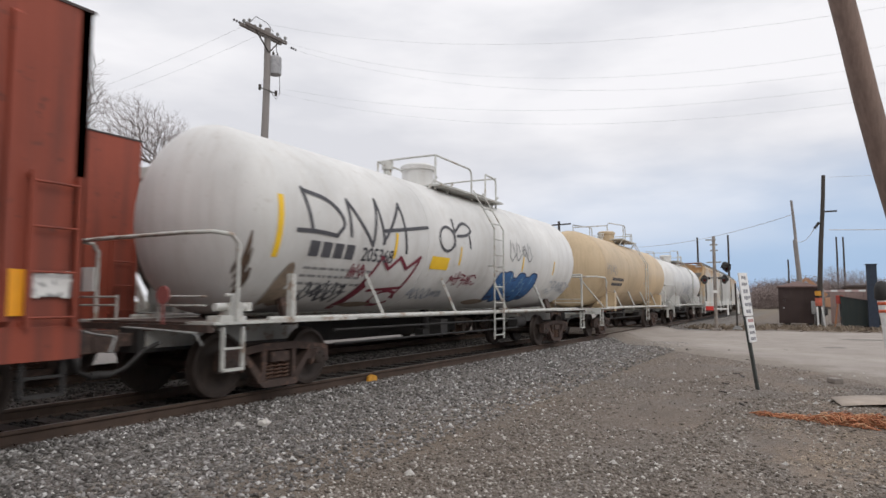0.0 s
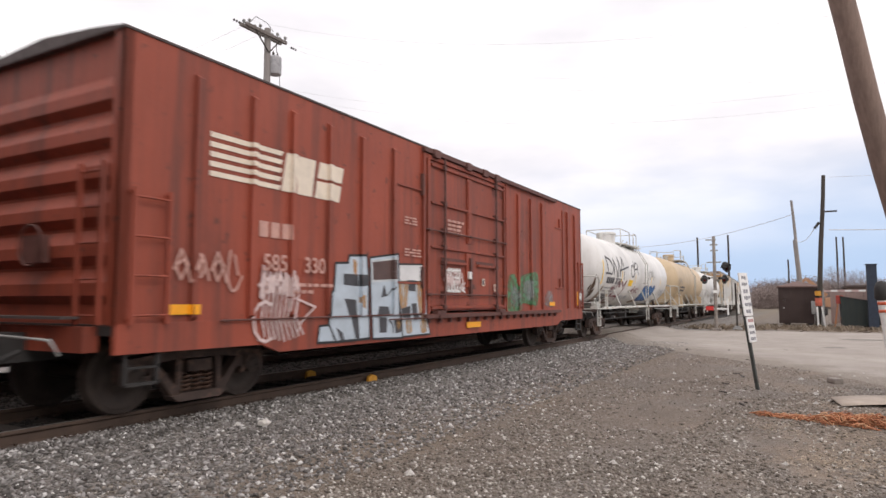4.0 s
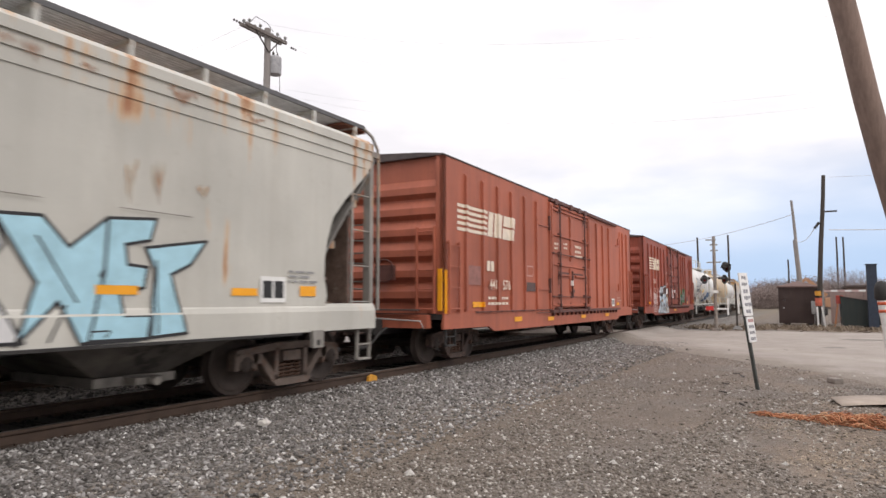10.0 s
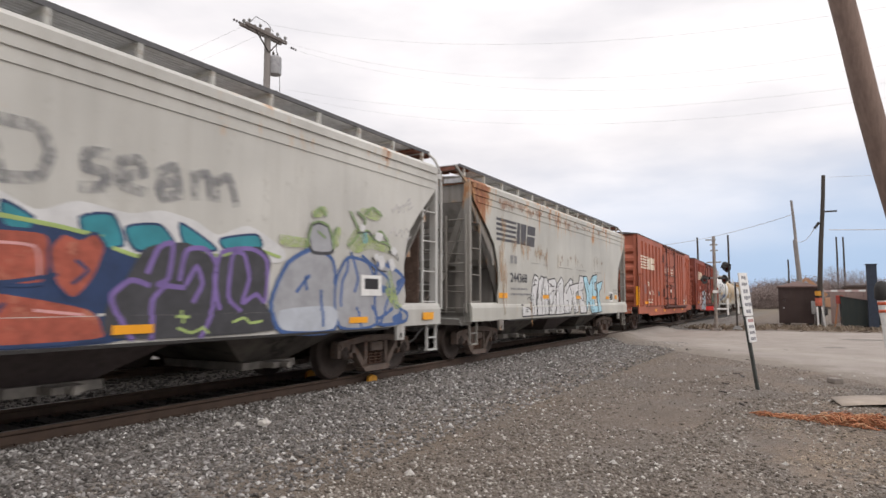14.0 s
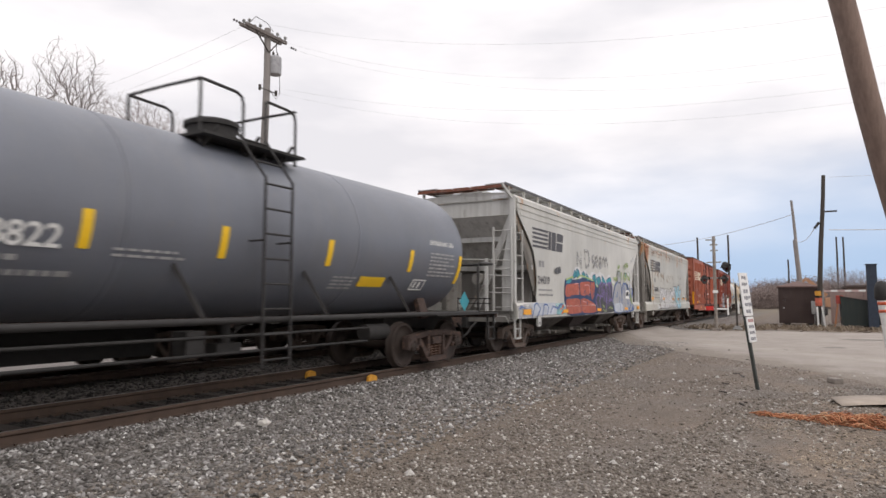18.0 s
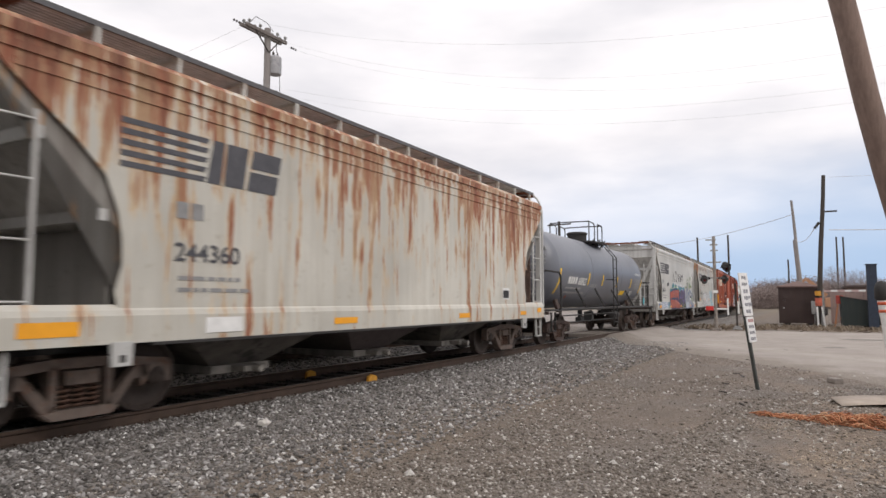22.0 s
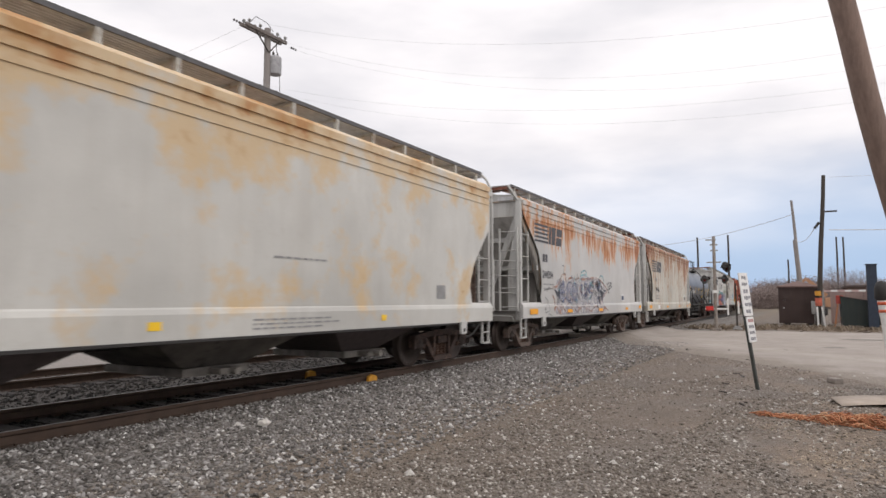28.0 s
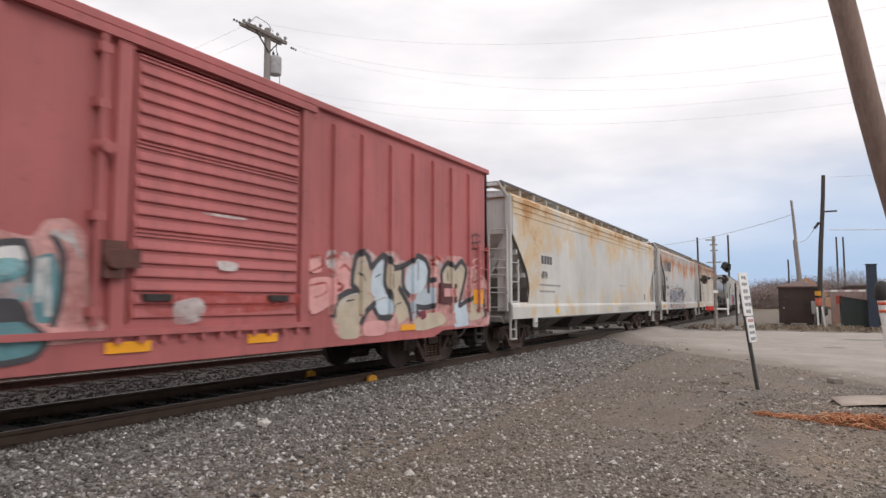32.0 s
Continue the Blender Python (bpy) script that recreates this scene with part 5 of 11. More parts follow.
# ---- tank car ----
def tank_car(label, paint_of, half=7.25, tank=6.6, R=1.34, zc=2.45, dome_x=-1.5, group="cars of the passing freight train", gear="rusty", rail_of=None, full=True, ladder_x=0.6, dome_r=0.36, rails=(-1.7, 0.1, 1.35), inset=2.05, valve=0.95, short_ladder=False, rh=1.0, open_end=False, dome_h=1.0):
    car = thing("tank_car", label, "tank car", group)
    rail_of = rail_of or M_BLACK
    s = Solid()
    cap = 0.62
    prof = []
    for i in range(9):
        a = math.pi / 2 * i / 8
        prof.append((-tank + cap - cap * math.cos(a), R * math.sin(a)))
    nseg = 10
    for i in range(1, nseg):
        prof.append((-(tank - cap) + 2 * (tank - cap) * i / nseg, R))
    prof += [(-a, r) for a, r in prof[:9][::-1]]
    s.lathe(prof, "x", (0, 0, zc), 64)
    shell = part("tank_shell", s, paint_of, car)
    for x in ((-tank / 3, tank / 3) if open_end else (-tank + cap, -tank / 3, tank / 3, tank - cap)):
        b = Solid()
        b.lathe([(x - 0.02, R), (x - 0.02, R + 0.003), (x + 0.02, R + 0.003), (x + 0.02, R)], "x", (0, 0, zc), 64)
        part("weld_band", b, paint_of, shell)
    # stub sills, bolsters and saddles
    for g in (-1, 1):
        d = Solid()
        x0, x1 = sorted((g * (half - 3.0), g * half))
        d.box(x0, x1, -0.25, 0.25, 0.72, 1.05)
        part("stub_sill", d, rail_of, car)
        if open_end:
            part("end_deck", Solid().box(x0, x1, -1.02, 1.02, 1.055, 1.088), M_TRUCK, car)
            for y0, y1 in ((-1.55, -1.02), (1.02, 1.55)):
                part("side_deck", Solid().box(x0, x1, y0, y1, 1.055, 1.09), rail_of, car)
            part("end_sill", Solid().box(g * half - 0.05, g * half + 0.05, -1.50, 1.50, 0.96, 1.05), M_TRUCK, car)
        else:
            part("end_deck", Solid().box(x0, x1, -1.55, 1.55, 1.055, 1.09), rail_of, car)
            part("end_sill", Solid().box(g * half - 0.05, g * half + 0.05, -1.55, 1.55, 0.88, 1.10), rail_of, car)
        xb = g * (half - inset - 0.35)
        for sy in (-1, 1):
            sd = Solid()
            if open_end:
                sd.beam((xb, sy * 0.95, 1.0), (xb, sy * 0.80, 1.45), 0.30, 0.10)
                part("saddle", sd, M_TRUCK, car)
                continue
            sd.add([(xb - 0.15, sy * 1.52, 0.98), (xb + 0.15, sy * 1.52, 0.98), (xb + 0.15, sy * 1.52, 1.68), (xb - 0.15, sy * 1.52, 1.68),
                    (xb - 0.15, sy * 0.5, 0.98), (xb + 0.15, sy * 0.5, 0.98), (xb + 0.15, sy * 1.0, 1.75), (xb - 0.15, sy * 1.0, 1.75)],
                   [(0, 1, 2, 3), (4, 7, 6, 5), (0, 4, 5, 1), (3, 2, 6, 7), (0, 3, 7, 4), (1, 5, 6, 2)])
            sd.box(xb - 0.9, xb + 1.2, min(sy * 1.0, sy * 1.03), max(sy * 1.0, sy * 1.03), 1.26, 1.34)
            part("saddle", sd, paint_of, car)
        # hand rail round the end
        h = Solid()
        e, q = half, half - (0.40 if open_end and rail_of is not M_BLACK else 1.05)
        for sy in (-1, 1):
            h.tube([(g * q, sy * 1.52, 1.09), (g * q, sy * 1.52, 2.12), (g * (q + 0.10), sy * 1.50, 2.24), (g * (e - 0.05), sy * 1.42, 2.26), (g * (e + 0.02), sy * 0.9, 2.26), (g * (e + 0.02), 0, 2.26)], 0.03, 8)
            if open_end:
                for z in (1.30, 1.42):
                    h.tube([(g * (e - 0.02), sy * 1.35, z), (g * (e - 0.02), sy * 0.45, z)], 0.016, 6)
                h.tube([(g * (e - 0.02), sy * 0.45, 1.05), (g * (e - 0.02), sy * 0.45, 1.45)], 0.016, 6)
                continue
            h.tube([(g * (e + 0.0), sy * 0.85, 2.26), (g * (e - 0.02), sy * 0.85, 1.05)], 0.025, 6)
            h.tube([(g * (e + 0.0), sy * 0.8, 2.2), (g * (q + 0.1), sy * 1.45, 1.1)], 0.025, 6)
        part("end_handrail", h, rail_of, car)
        step_iron(car, g * (half - 0.35), rail_of, -1.5, 1.02, 0.55, 0.34)
        p = Solid()
        p.box(min(g * (half + 0.03), g * (half + 0.05)), max(g * (half + 0.03), g * (half + 0.05)), 0.9, 1.2, 1.5, 1.85)
        part("placard", p, M_WHITE, car)
    # long side sill tubes
    for sy in (-1, 1):
        t = Solid()
        t.tube([(-half + 1.0, sy * 1.50, 1.10), (half - 1.0, sy * 1.50, 1.10)], 0.045, 8)
        part("side_rail", t, rail_of, car)
        for i in range(4):
            x = -tank * 0.55 + tank * 1.1 * i / 3
            b = Solid()
            b.beam((x, sy * 1.49, 1.10), (x - 0.25, sy * 1.17, zc - 0.62), 0.05, 0.05)
            part("rail_bracket", b, rail_of, car)
    if full:
        t = Solid()
        for z in (0.62, 0.86):
            t.tube([(-half + 3.2, -0.9, z), (half - 4.5, -0.9, z)], 0.025, 6)
        t.box(-1.0, -0.7, -0.9, -0.6, 0.62, 0.95)
        t.lathe([(half - 4.2, 0.0), (half - 4.2, 0.16), (half - 3.5, 0.16), (half - 3.5, 0.0)], "x", (0, -0.6, 0.75), 16, sharp=(1, 2))
        part("brake_gear", t, M_BLACK, car, "brake pipes, reservoir and valve under the tank")
        # side ladder over the shell
        lx = ladder_x
        s = Solid()
        rise = [(-1.60, 0.45), (-1.60, min(3.1, zc + 0.62)), (-1.04, zc + R - 0.02)]
        for g in (-0.27, 0.27):
            s.tube([(lx + g, y, z) for y, z in rise], 0.022, 6)
            s.tube([(lx + g, -1.60, 2.2), (lx + g, -R + 0.03, 2.2)], 0.016, 6)
        if short_ladder:
            s = Solid()
            for g in (-0.22, 0.22):
                s.tube([(lx + g, -1.56, 0.45), (lx + g, -1.56, 1.5), (lx + g, -1.47, 2.05)], 0.035, 6)
                s.tube([(lx + g, -1.47, 2.05), (lx + g, -R, 2.08)], 0.03, 6)
        lad = part("side_ladder", s, rail_of, car)
        for i in range(10):
            z = 0.55 + (zc + R - 0.65) * i / 9
            y = -1.60 if z < rise[1][1] else -1.60 + 0.56 * (z - rise[1][1]) / (rise[2][1] - rise[1][1])
            r = Solid()
            r.tube([(lx - 0.28, y, z), (lx + 0.28, y, z)], 0.017, 6)
            part("rung", r, rail_of, lad)
        # dome, platform and safety rail
        top = zc + R
        d = Solid()
        q = dome_r
        d.lathe([(top - 0.12, q)] + [(top + u * dome_h, q * k) for u, k in ((0.36, 1.0), (0.37, 1.12), (0.46, 1.12), (0.51, 0.95), (0.53, 0.0))], "z", (dome_x, -0.05, 0), 24, sharp=(1, 2, 3))
        part("dome", d, paint_of if rail_of is not M_BLACK else M_BLACK, car, "manway dome with bolted cover")
        d = Solid()
        d.lathe([(top - 0.05, 0.09), (top + 0.18, 0.09), (top + 0.18, 0.13), (top + 0.36, 0.13), (top + 0.38, 0.0)], "z", (dome_x - valve, -0.05, 0), 14, sharp=(1, 2, 3))
        if valve:
            part("relief_valve", d, rail_of, car)
        a, hump, b = rails
        p = Solid()
        for y0, y1 in ((-1.02, -0.45), (0.45, 1.02)):
            low = 0.16 if open_end else 0.0
            p.box(max(dome_x - 1.0, a - 0.1) if open_end else dome_x - 1.0, b, y0, y1, top + 0.03 - low, top + 0.07 - low)
        p.box(dome_x + q + 0.1, b, -0.45, 0.45, top + 0.03, top + 0.07)
        for x in (dome_x - 0.7, dome_x + 0.1, b - 0.25):
            p.beam((x, -0.98, top + 0.04), (x - 0.1, -0.80, top - 0.26), 0.05, 0.04)
        part("platform", p, rail_of, car, "walkway platform round the dome")
        h = Solid()
        for sy in (-1, 1):
            y = sy * 0.80
            if open_end:
                up = top + rh
                for x0, x1 in ((a, hump), (b - 0.68, b)):
                    h.tube([(x0, y, top - 0.22), (x0, y, up - 0.02), (x0 + 0.03, y, up), (x1 - 0.14, y, up - 0.02), (x1 - 0.03, y, up - 0.07), (x1, y, up - 0.18), (x1, y, top - 0.22)], 0.024, 7)
                continue
            h.tube([(a + 0.02, y * 0.95, top + 0.28 * rh), (a, y * 0.95, top + 0.50 * rh), (a + 0.10, y, top + 0.62 * rh), (hump - 0.30, y, top + 0.80 * rh), (hump - 0.08, y, top + 0.76 * rh), (hump, y, top + 0.60 * rh), (hump, y, top + 0.0)], 0.024, 7)
            h.tube([(hump - 0.4, y, top + 0.78 * rh), (hump - 0.4, y, top + 0.0)], 0.022, 7)
            h.tube([(hump, y, top + 0.40 * rh), (b - 0.32, y, top + 0.50 * rh), (b - 0.08, y, top + 0.53 * rh), (b, y, top + 0.44 * rh), (b, y, top - 0.02)], 0.022, 7)
            h.tube([(b - 0.36, y, top + 0.49 * rh), (b - 0.36, y, top + 0.05)], 0.022, 7)
        if open_end:
            for x in (a, b):
                h.tube([(x, -0.8, top + rh), (x, 0.0, top + rh + 0.01), (x, 0.8, top + rh)], 0.024, 7)
        else:
            h.tube([(b, -0.8, top + 0.44 * rh), (b, 0.8, top + 0.44 * rh)], 0.022, 7)
            h.tube([(a, -0.76, top + 0.50 * rh), (a, 0.76, top + 0.50 * rh)], 0.022, 7)
        part("safety_rail", h, rail_of, car)
        v = Solid()
        v.lathe([(0.62, 0.10), (1.15, 0.10)], "z", (dome_x + 0.4, 0, 0), 12)
        v.box(dome_x + 0.15, dome_x + 0.65, -0.12, 0.12, 0.52, 0.70)
        part("bottom_outlet", v, M_BLACK, car)
    running_gear(car, (-half + inset, half - inset), gear)
    couplers(car, half + 0.05)
    zs = [zc + i * 0.10 for i in range(-14, 15)]
    flank = Flank(lambda mx, mz, x, z: math.sqrt(max(0.01, R * R - (z - zc) ** 2)) + 0.003, (), zs)
    return car, flank


def tape(flank, car, rows, material=None, name="reflective_strip"):
    for x0, x1, z0, z1 in rows:
        flank.lay(name, [rect(x0, x1, z0, z1)], material or M_ORANGE, car)


# ---- the train that pulls away ----
FREIGHT = []   # (car, place of its middle along the line at the start)
ONCOMING = []


def side_ribs(xs, w=0.09, z0=1.12, z1=4.16):
    return [(x, w, z0, z1) for x in xs]


def build_freight():
    # leading cars, far up the line
    for c, mk in ((110.6, "w"), (93.4, "h"), (78.0, "h2"), (62.6, "h")):
        if mk == "w":
            car, _ = tank_car("white tank car near the head of the train", M_TANK_W, 7.25, 6.6, 1.40, 2.5, rail_of=M_PALE)
        else:
            car, _ = hopper("pale grey covered hopper car further up the train", M_HOP2 if mk == "h2" else M_HOPE)
        FREIGHT.append((car, c))
    car, fl = tank_car("dirty white tank car with graffiti traces", M_TANK_W, 7.3, 6.8, 1.45, 2.55, rail_of=M_PALE, dome_x=-0.4, rails=(-3.0, 0.2, 1.6), ladder_x=1.0)
    scrawl(fl, car, -3, 3, 1.6, 2.6, G_PALE, 5, 6, 0.05)
    FREIGHT.append((car, 46.9))
    car, fl = tank_car("weathered tan tank car with grimy streaks", M_TANK_Y, 7.3, 6.8, 1.50, 2.62, rail_of=M_PALE, dome_x=-0.4, rails=(-3.0, 0.2, 1.6), ladder_x=1.0)
    small_print(fl, car, -5.0, 2.3, 2.0, 2, M_STENCIL, 3, 0.12, 0.2)
    scrawl(fl, car, -6.0, -4.4, 2.4, 2.8, M_FADED, 9, 4, 0.03)
    FREIGHT.append((car, 30.8))

    # white tank car with scrawls
    car, fl = tank_car("dirty white tank car with black, red and blue graffiti", M_TANK_W, 8.0, 7.50, 1.47, 2.63, rail_of=M_PALE, dome_x=-0.62, dome_r=0.38, rails=(-1.08, 0.76, 2.25), ladder_x=0.65, inset=1.7, valve=1.3, rh=0.60, open_end=True)
    tape(fl, car, [(-6.82, -6.70, 2.0, 2.92), (-3.72, -3.64, 2.15, 2.62), (-1.1, -1.04, 2.15, 2.55), (2.55, 2.62, 2.15, 2.55), (5.0, 5.07, 2.15, 2.55)], M_YELLOW)
    fl.lay("route_label", [rect(-2.30, -1.55, 2.02, 2.28)], M_YELLOW, car)
    k = []
    for p in ([(-6.28, 3.09), (-6.15, 2.78), (-6.05, 2.46)], [(-6.38, 2.43), (-5.93, 2.45), (-5.44, 2.42)], [(-5.44, 2.42), (-5.20, 2.66), (-5.61, 2.99), (-6.24, 3.06)], [(-5.06, 2.45), (-5.17, 3.05)], [(-5.17, 3.05), (-4.42, 2.34)], [(-4.42, 2.34), (-4.31, 3.17)], [(-4.31, 3.17), (-4.07, 2.40)], [(-4.11, 2.40), (-3.52, 3.20)], [(-3.52, 3.20), (-3.30, 2.28)], [(-4.11, 2.62), (-2.54, 2.84)],
              [(-1.41, 3.13), (-1.39, 2.56)], [(-1.39, 2.85), (-0.92, 3.15), (-0.50, 2.99), (-0.81, 2.82), (-1.27, 2.78)], [(-0.69, 2.81), (-0.63, 2.56)]):
        k += stroke(rounded(p), 0.066)
    k += stroke(arc(-1.72, 2.68, 0.33, 0.26, 0, 350, 14), 0.06)
    fl.lay("black_tag", k, M_STENCIL, car, "large black sprayed scrawl")
    marks(fl, car, -6.05, -4.85, 2.06, 2.30, 4, M_STENCIL)
    lettering("205368", 0.25, M_STENCIL, car, -4.70, -math.sqrt(1.47 ** 2 - 0.56 ** 2), 2.06, 18, 0.95)
    small_print(fl, car, -6.05, 1.90, 1.9, 4, M_FADED, 21, 0.04, 0.12)
    r = stroke([(-4.5, 1.30), (-4.05, 2.15), (-3.75, 1.95), (-3.45, 2.18), (-3.15, 1.98), (-2.75, 2.22), (-3.05, 1.45)], 0.07)
    r += stroke([(-4.45, 1.28), (-4.25, 1.6)], 0.2) + stroke([(-4.0, 1.55), (-3.0, 1.62)], 0.05) + stroke(arc(-3.3, 1.42, 0.35, 0.14, 0, 330), 0.05)
    fl.lay("maroon_tag", r, G_MAROON, car, "maroon sprayed tag")
    scrawl(fl, car, -4.9, -4.45, 1.75, 2.0, G_MAROON, 31, 2, 0.03)
    scrawl(fl, car, -5.75, -4.65, 1.38, 1.65, M_STENCIL, 13, 5, 0.05)
    scrawl(fl, car, -1.3, 0.0, 1.72, 1.98, G_MAROON, 14, 5, 0.03)
    scrawl(fl, car, -2.6, -1.2, 1.42, 1.62, G_PALE, 15, 6, 0.03)
    scrawl(fl, car, 1.6, 3.2, 2.45, 2.9, M_FADED, 16, 4, 0.035)
    letters(fl, car, bubbles(1.25, 3.75, 1.36, 2.12, 6, 3, 0.75), [G_BLUE], G_NAVY, 0.035, "blue bubble lettering")
    counters(fl, car, 1.4, 3.6, 1.5, 2.0, 14, G_SKY, 4, (0.1, 0.25), 0.02)
    scrawl(fl, car, 5.0, 7.0, 1.6, 2.0, G_PALE, 17, 6, 0.03)
    for x, z, w, h in ((-6.35, 1.62, 0.16, 0.34), (-6.1, 1.42, 0.30, 0.14), (-3.9, 1.3, 0.5, 0.05), (0.9, 1.34, 0.6, 0.07)):
        fl.lay("grime_stain", [blob(x, z, w, h, 0.1, 1.7, 12)], M_STAIN, car)
    # valve boxes on the rear deck
    b = Solid()
    b.box(-7.86, -7.62, -1.50, -1.25, 1.09, 1.17)
    b.box(-7.58, -7.38, -1.46, -1.25, 1.09, 1.16)
    b.box(-7.62, -7.40, -1.42, -1.22, 1.16, 1.34)
    b.tube([(-7.80, -1.32, 1.28), (-7.20, -1.32, 1.28)], 0.055, 10)
    b.tube([(-7.24, -1.32, 1.22), (-7.24, -1.32, 1.34)], 0.07, 10)
    b.tube([(-7.5, -1.32, 1.34), (-7.5, -1.32, 1.44)], 0.03, 8)
    b.tube([(-7.62, -1.32, 1.44), (-7.40, -1.32, 1.44)], 0.022, 8)
    part("valve_box", b, M_PALE, car, "pale valve boxes on the deck")
    part("deck_post", Solid().box(-6.60, -6.51, -1.56, -1.46, 1.05, 1.76), M_PALE, car)
    d = Solid()
    d.lathe([(-8.06, 0.0), (-8.06, 0.125), (-8.04, 0.125), (-8.04, 0.0)], "x", (0, -0.62, 1.44), 18, sharp=(1, 2))
    d.tube([(-8.05, -0.62, 1.36), (-8.04, -0.62, 1.05)], 0.016, 6)
    part("red_disc", d, G_DULLRED, car, "round red warning disc on a stalk")
    # oily run down the rounded head
    rnd = random.Random(88)
    for a0, a1, t0, t1 in ((62, 67, -12, -46), (66, 71, -22, -52), (70, 78, -34, -56), (58, 62, -30, -44)):
        s = Solid()
        n = 10
        pts = []
        for i in range(n + 1):
            th = math.radians(t0 + (t1 - t0) * i / n)
            w = math.sin(math.pi * (0.12 + 0.84 * i / n)) * rnd.uniform(0.7, 1.1)
            for a in ((a0 + a1) / 2 - w * (a1 - a0) / 2, (a0 + a1) / 2 + w * (a1 - a0) / 2):
                r = 1.478 * math.sin(math.radians(a))
                pts.append((-6.88 - 0.628 * math.cos(math.radians(a)), -r * math.cos(th), 2.63 + r * math.sin(th)))
        s.add(pts, [(2 * i, 2 * i + 1, 2 * i + 3, 2 * i + 2) for i in range(n)])
        part("grime_stain", s, M_OILRUN, car)
    FREIGHT.append((car, 13.75))

    # red box car
    ribs = side_ribs((-7.35, -6.42, -5.64, -4.80, -3.94, -2.98, 2.86, 3.76, 4.62, 6.87, 7.6))
    car, fl = boxcar("faded red plug-door boxcar with silver graffiti", M_BOX1, ribs)
    emblem(fl, car, -7.15, -4.50, 2.93, 3.50, M_CREAM)
    marks(fl, car, -6.28, -5.62, 2.24, 2.46, 3, M_PINKISH)
    lettering("585", 0.235, M_PINKISH, car, -6.25, -1.60, 1.78, 0, 1.0, lift=0.066)
    lettering("330", 0.235, M_PINKISH, car, -5.42, -1.60, 1.78, 0, 1.0, lift=0.066)
    small_print(fl, car, -6.2, 1.62, 1.4, 2, M_PINKISH, 2)
    shape(fl, car, "painted_letter", [(-5.06, 0.73), (-4.62, 0.72), (-4.46, 1.0), (-5.02, 0.98)], G_PANEL, "pale blue block lettering", 0, G_BLACK, 0.035)
    shape(fl, car, "painted_letter", [(-4.62, 0.72), (-3.72, 0.73), (-3.74, 1.75), (-3.79, 2.13), (-4.28, 2.10), (-4.30, 1.98), (-4.62, 1.96), (-4.66, 1.52), (-4.78, 1.50), (-4.80, 1.0)], G_PANEL, "pale blue block lettering", 0, G_BLACK, 0.04)
    for block in ([(-4.42, 1.80), (-4.04, 1.80), (-4.02, 1.60), (-4.42, 1.62)], [(-4.02, 1.80), (-3.75, 1.80), (-3.74, 1.62), (-4.01, 1.60)], [(-4.40, 1.40), (-4.08, 1.38), (-4.00, 0.72), (-4.12, 0.76), (-4.22, 1.05)], [(-4.62, 0.95), (-4.46, 0.86), (-4.40, 0.74), (-4.50, 0.73)]):
        shape(fl, car, "letter_shade", block, G_CHAR, soft=0)
    shape(fl, car, "painted_letter", [(-3.70, 2.10), (-2.81, 2.22), (-2.79, 1.69), (-2.77, 1.01), (-2.68, 0.69), (-3.63, 0.72)], G_PANEL, "pale blue block lettering", 0, G_BLACK, 0.035)
    shape(fl, car, "letter_shade", [(-3.65, 2.04), (-2.88, 2.13), (-2.86, 1.74), (-3.62, 1.70)], G_UMBER, "dark brown painted block", 0, G_SILVER, 0.035)
    for block in ([(-3.28, 1.66), (-3.18, 1.45), (-3.36, 1.42)], [(-3.42, 1.27), (-3.14, 1.26), (-3.06, 1.10), (-3.46, 1.10)], [(-3.45, 1.08), (-3.21, 1.07), (-3.21, 0.81), (-3.43, 0.81)], [(-2.98, 1.01), (-2.80, 1.04), (-2.73, 0.80), (-2.93, 0.78)]):
        shape(fl, car, "letter_shade", block, G_CHAR, soft=0)
    spray(fl, car, "letter_detail", [[(-3.15, 1.02), (-3.03, 0.94), (-3.00, 0.79)], [(-3.18, 1.45), (-2.96, 1.62)]], 0.03, G_CHAR)
    shape(fl, car, "painted_letter", [(-2.80, 2.03), (-1.88, 2.07), (-1.89, 1.73), (-2.79, 1.71)], G_WHITE, "white block lettering", 0, G_BLACK, 0.035)
    shape(fl, car, "painted_letter", [(-2.80, 1.69), (-1.96, 1.71), (-1.85, 1.54), (-1.81, 0.96), (-1.70, 0.72), (-2.70, 0.71)], G_PANEL, "white and ochre block lettering", 0, G_BLACK, 0.03)
    for k, block in enumerate(([(-2.80, 1.67), (-2.50, 1.71), (-2.53, 1.27), (-2.72, 1.19)], [(-2.20, 1.68), (-1.99, 1.68), (-1.92, 0.99), (-2.06, 1.00)], [(-2.60, 1.00), (-2.42, 1.01), (-2.38, 0.78), (-2.56, 0.77)], [(-2.08, 0.98), (-1.86, 0.99), (-1.83, 0.77), (-2.05, 0.76)], [(-4.18, 2.04), (-4.08, 2.00), (-4.09, 1.79), (-4.16, 1.84)], [(-3.98, 1.45), (-3.82, 1.43), (-3.84, 1.24), (-3.97, 1.26)], [(-2.90, 1.01), (-2.76, 0.98), (-2.79, 0.85), (-2.88, 0.88)])):
        shape(fl, car, "paint_drip", block, G_AMBER, "ochre drips over the lettering" if k == 0 else "", 2)
    for block in ([(-2.50, 1.75), (-2.22, 1.75), (-2.22, 1.54), (-2.48, 1.55)], [(-2.72, 1.22), (-2.40, 1.27), (-2.43, 1.05), (-2.71, 1.06)], [(-2.37, 1.31), (-2.19, 1.32), (-2.12, 1.02), (-2.31, 1.00)]):
        shape(fl, car, "letter_shade", block, G_CHAR, soft=0)
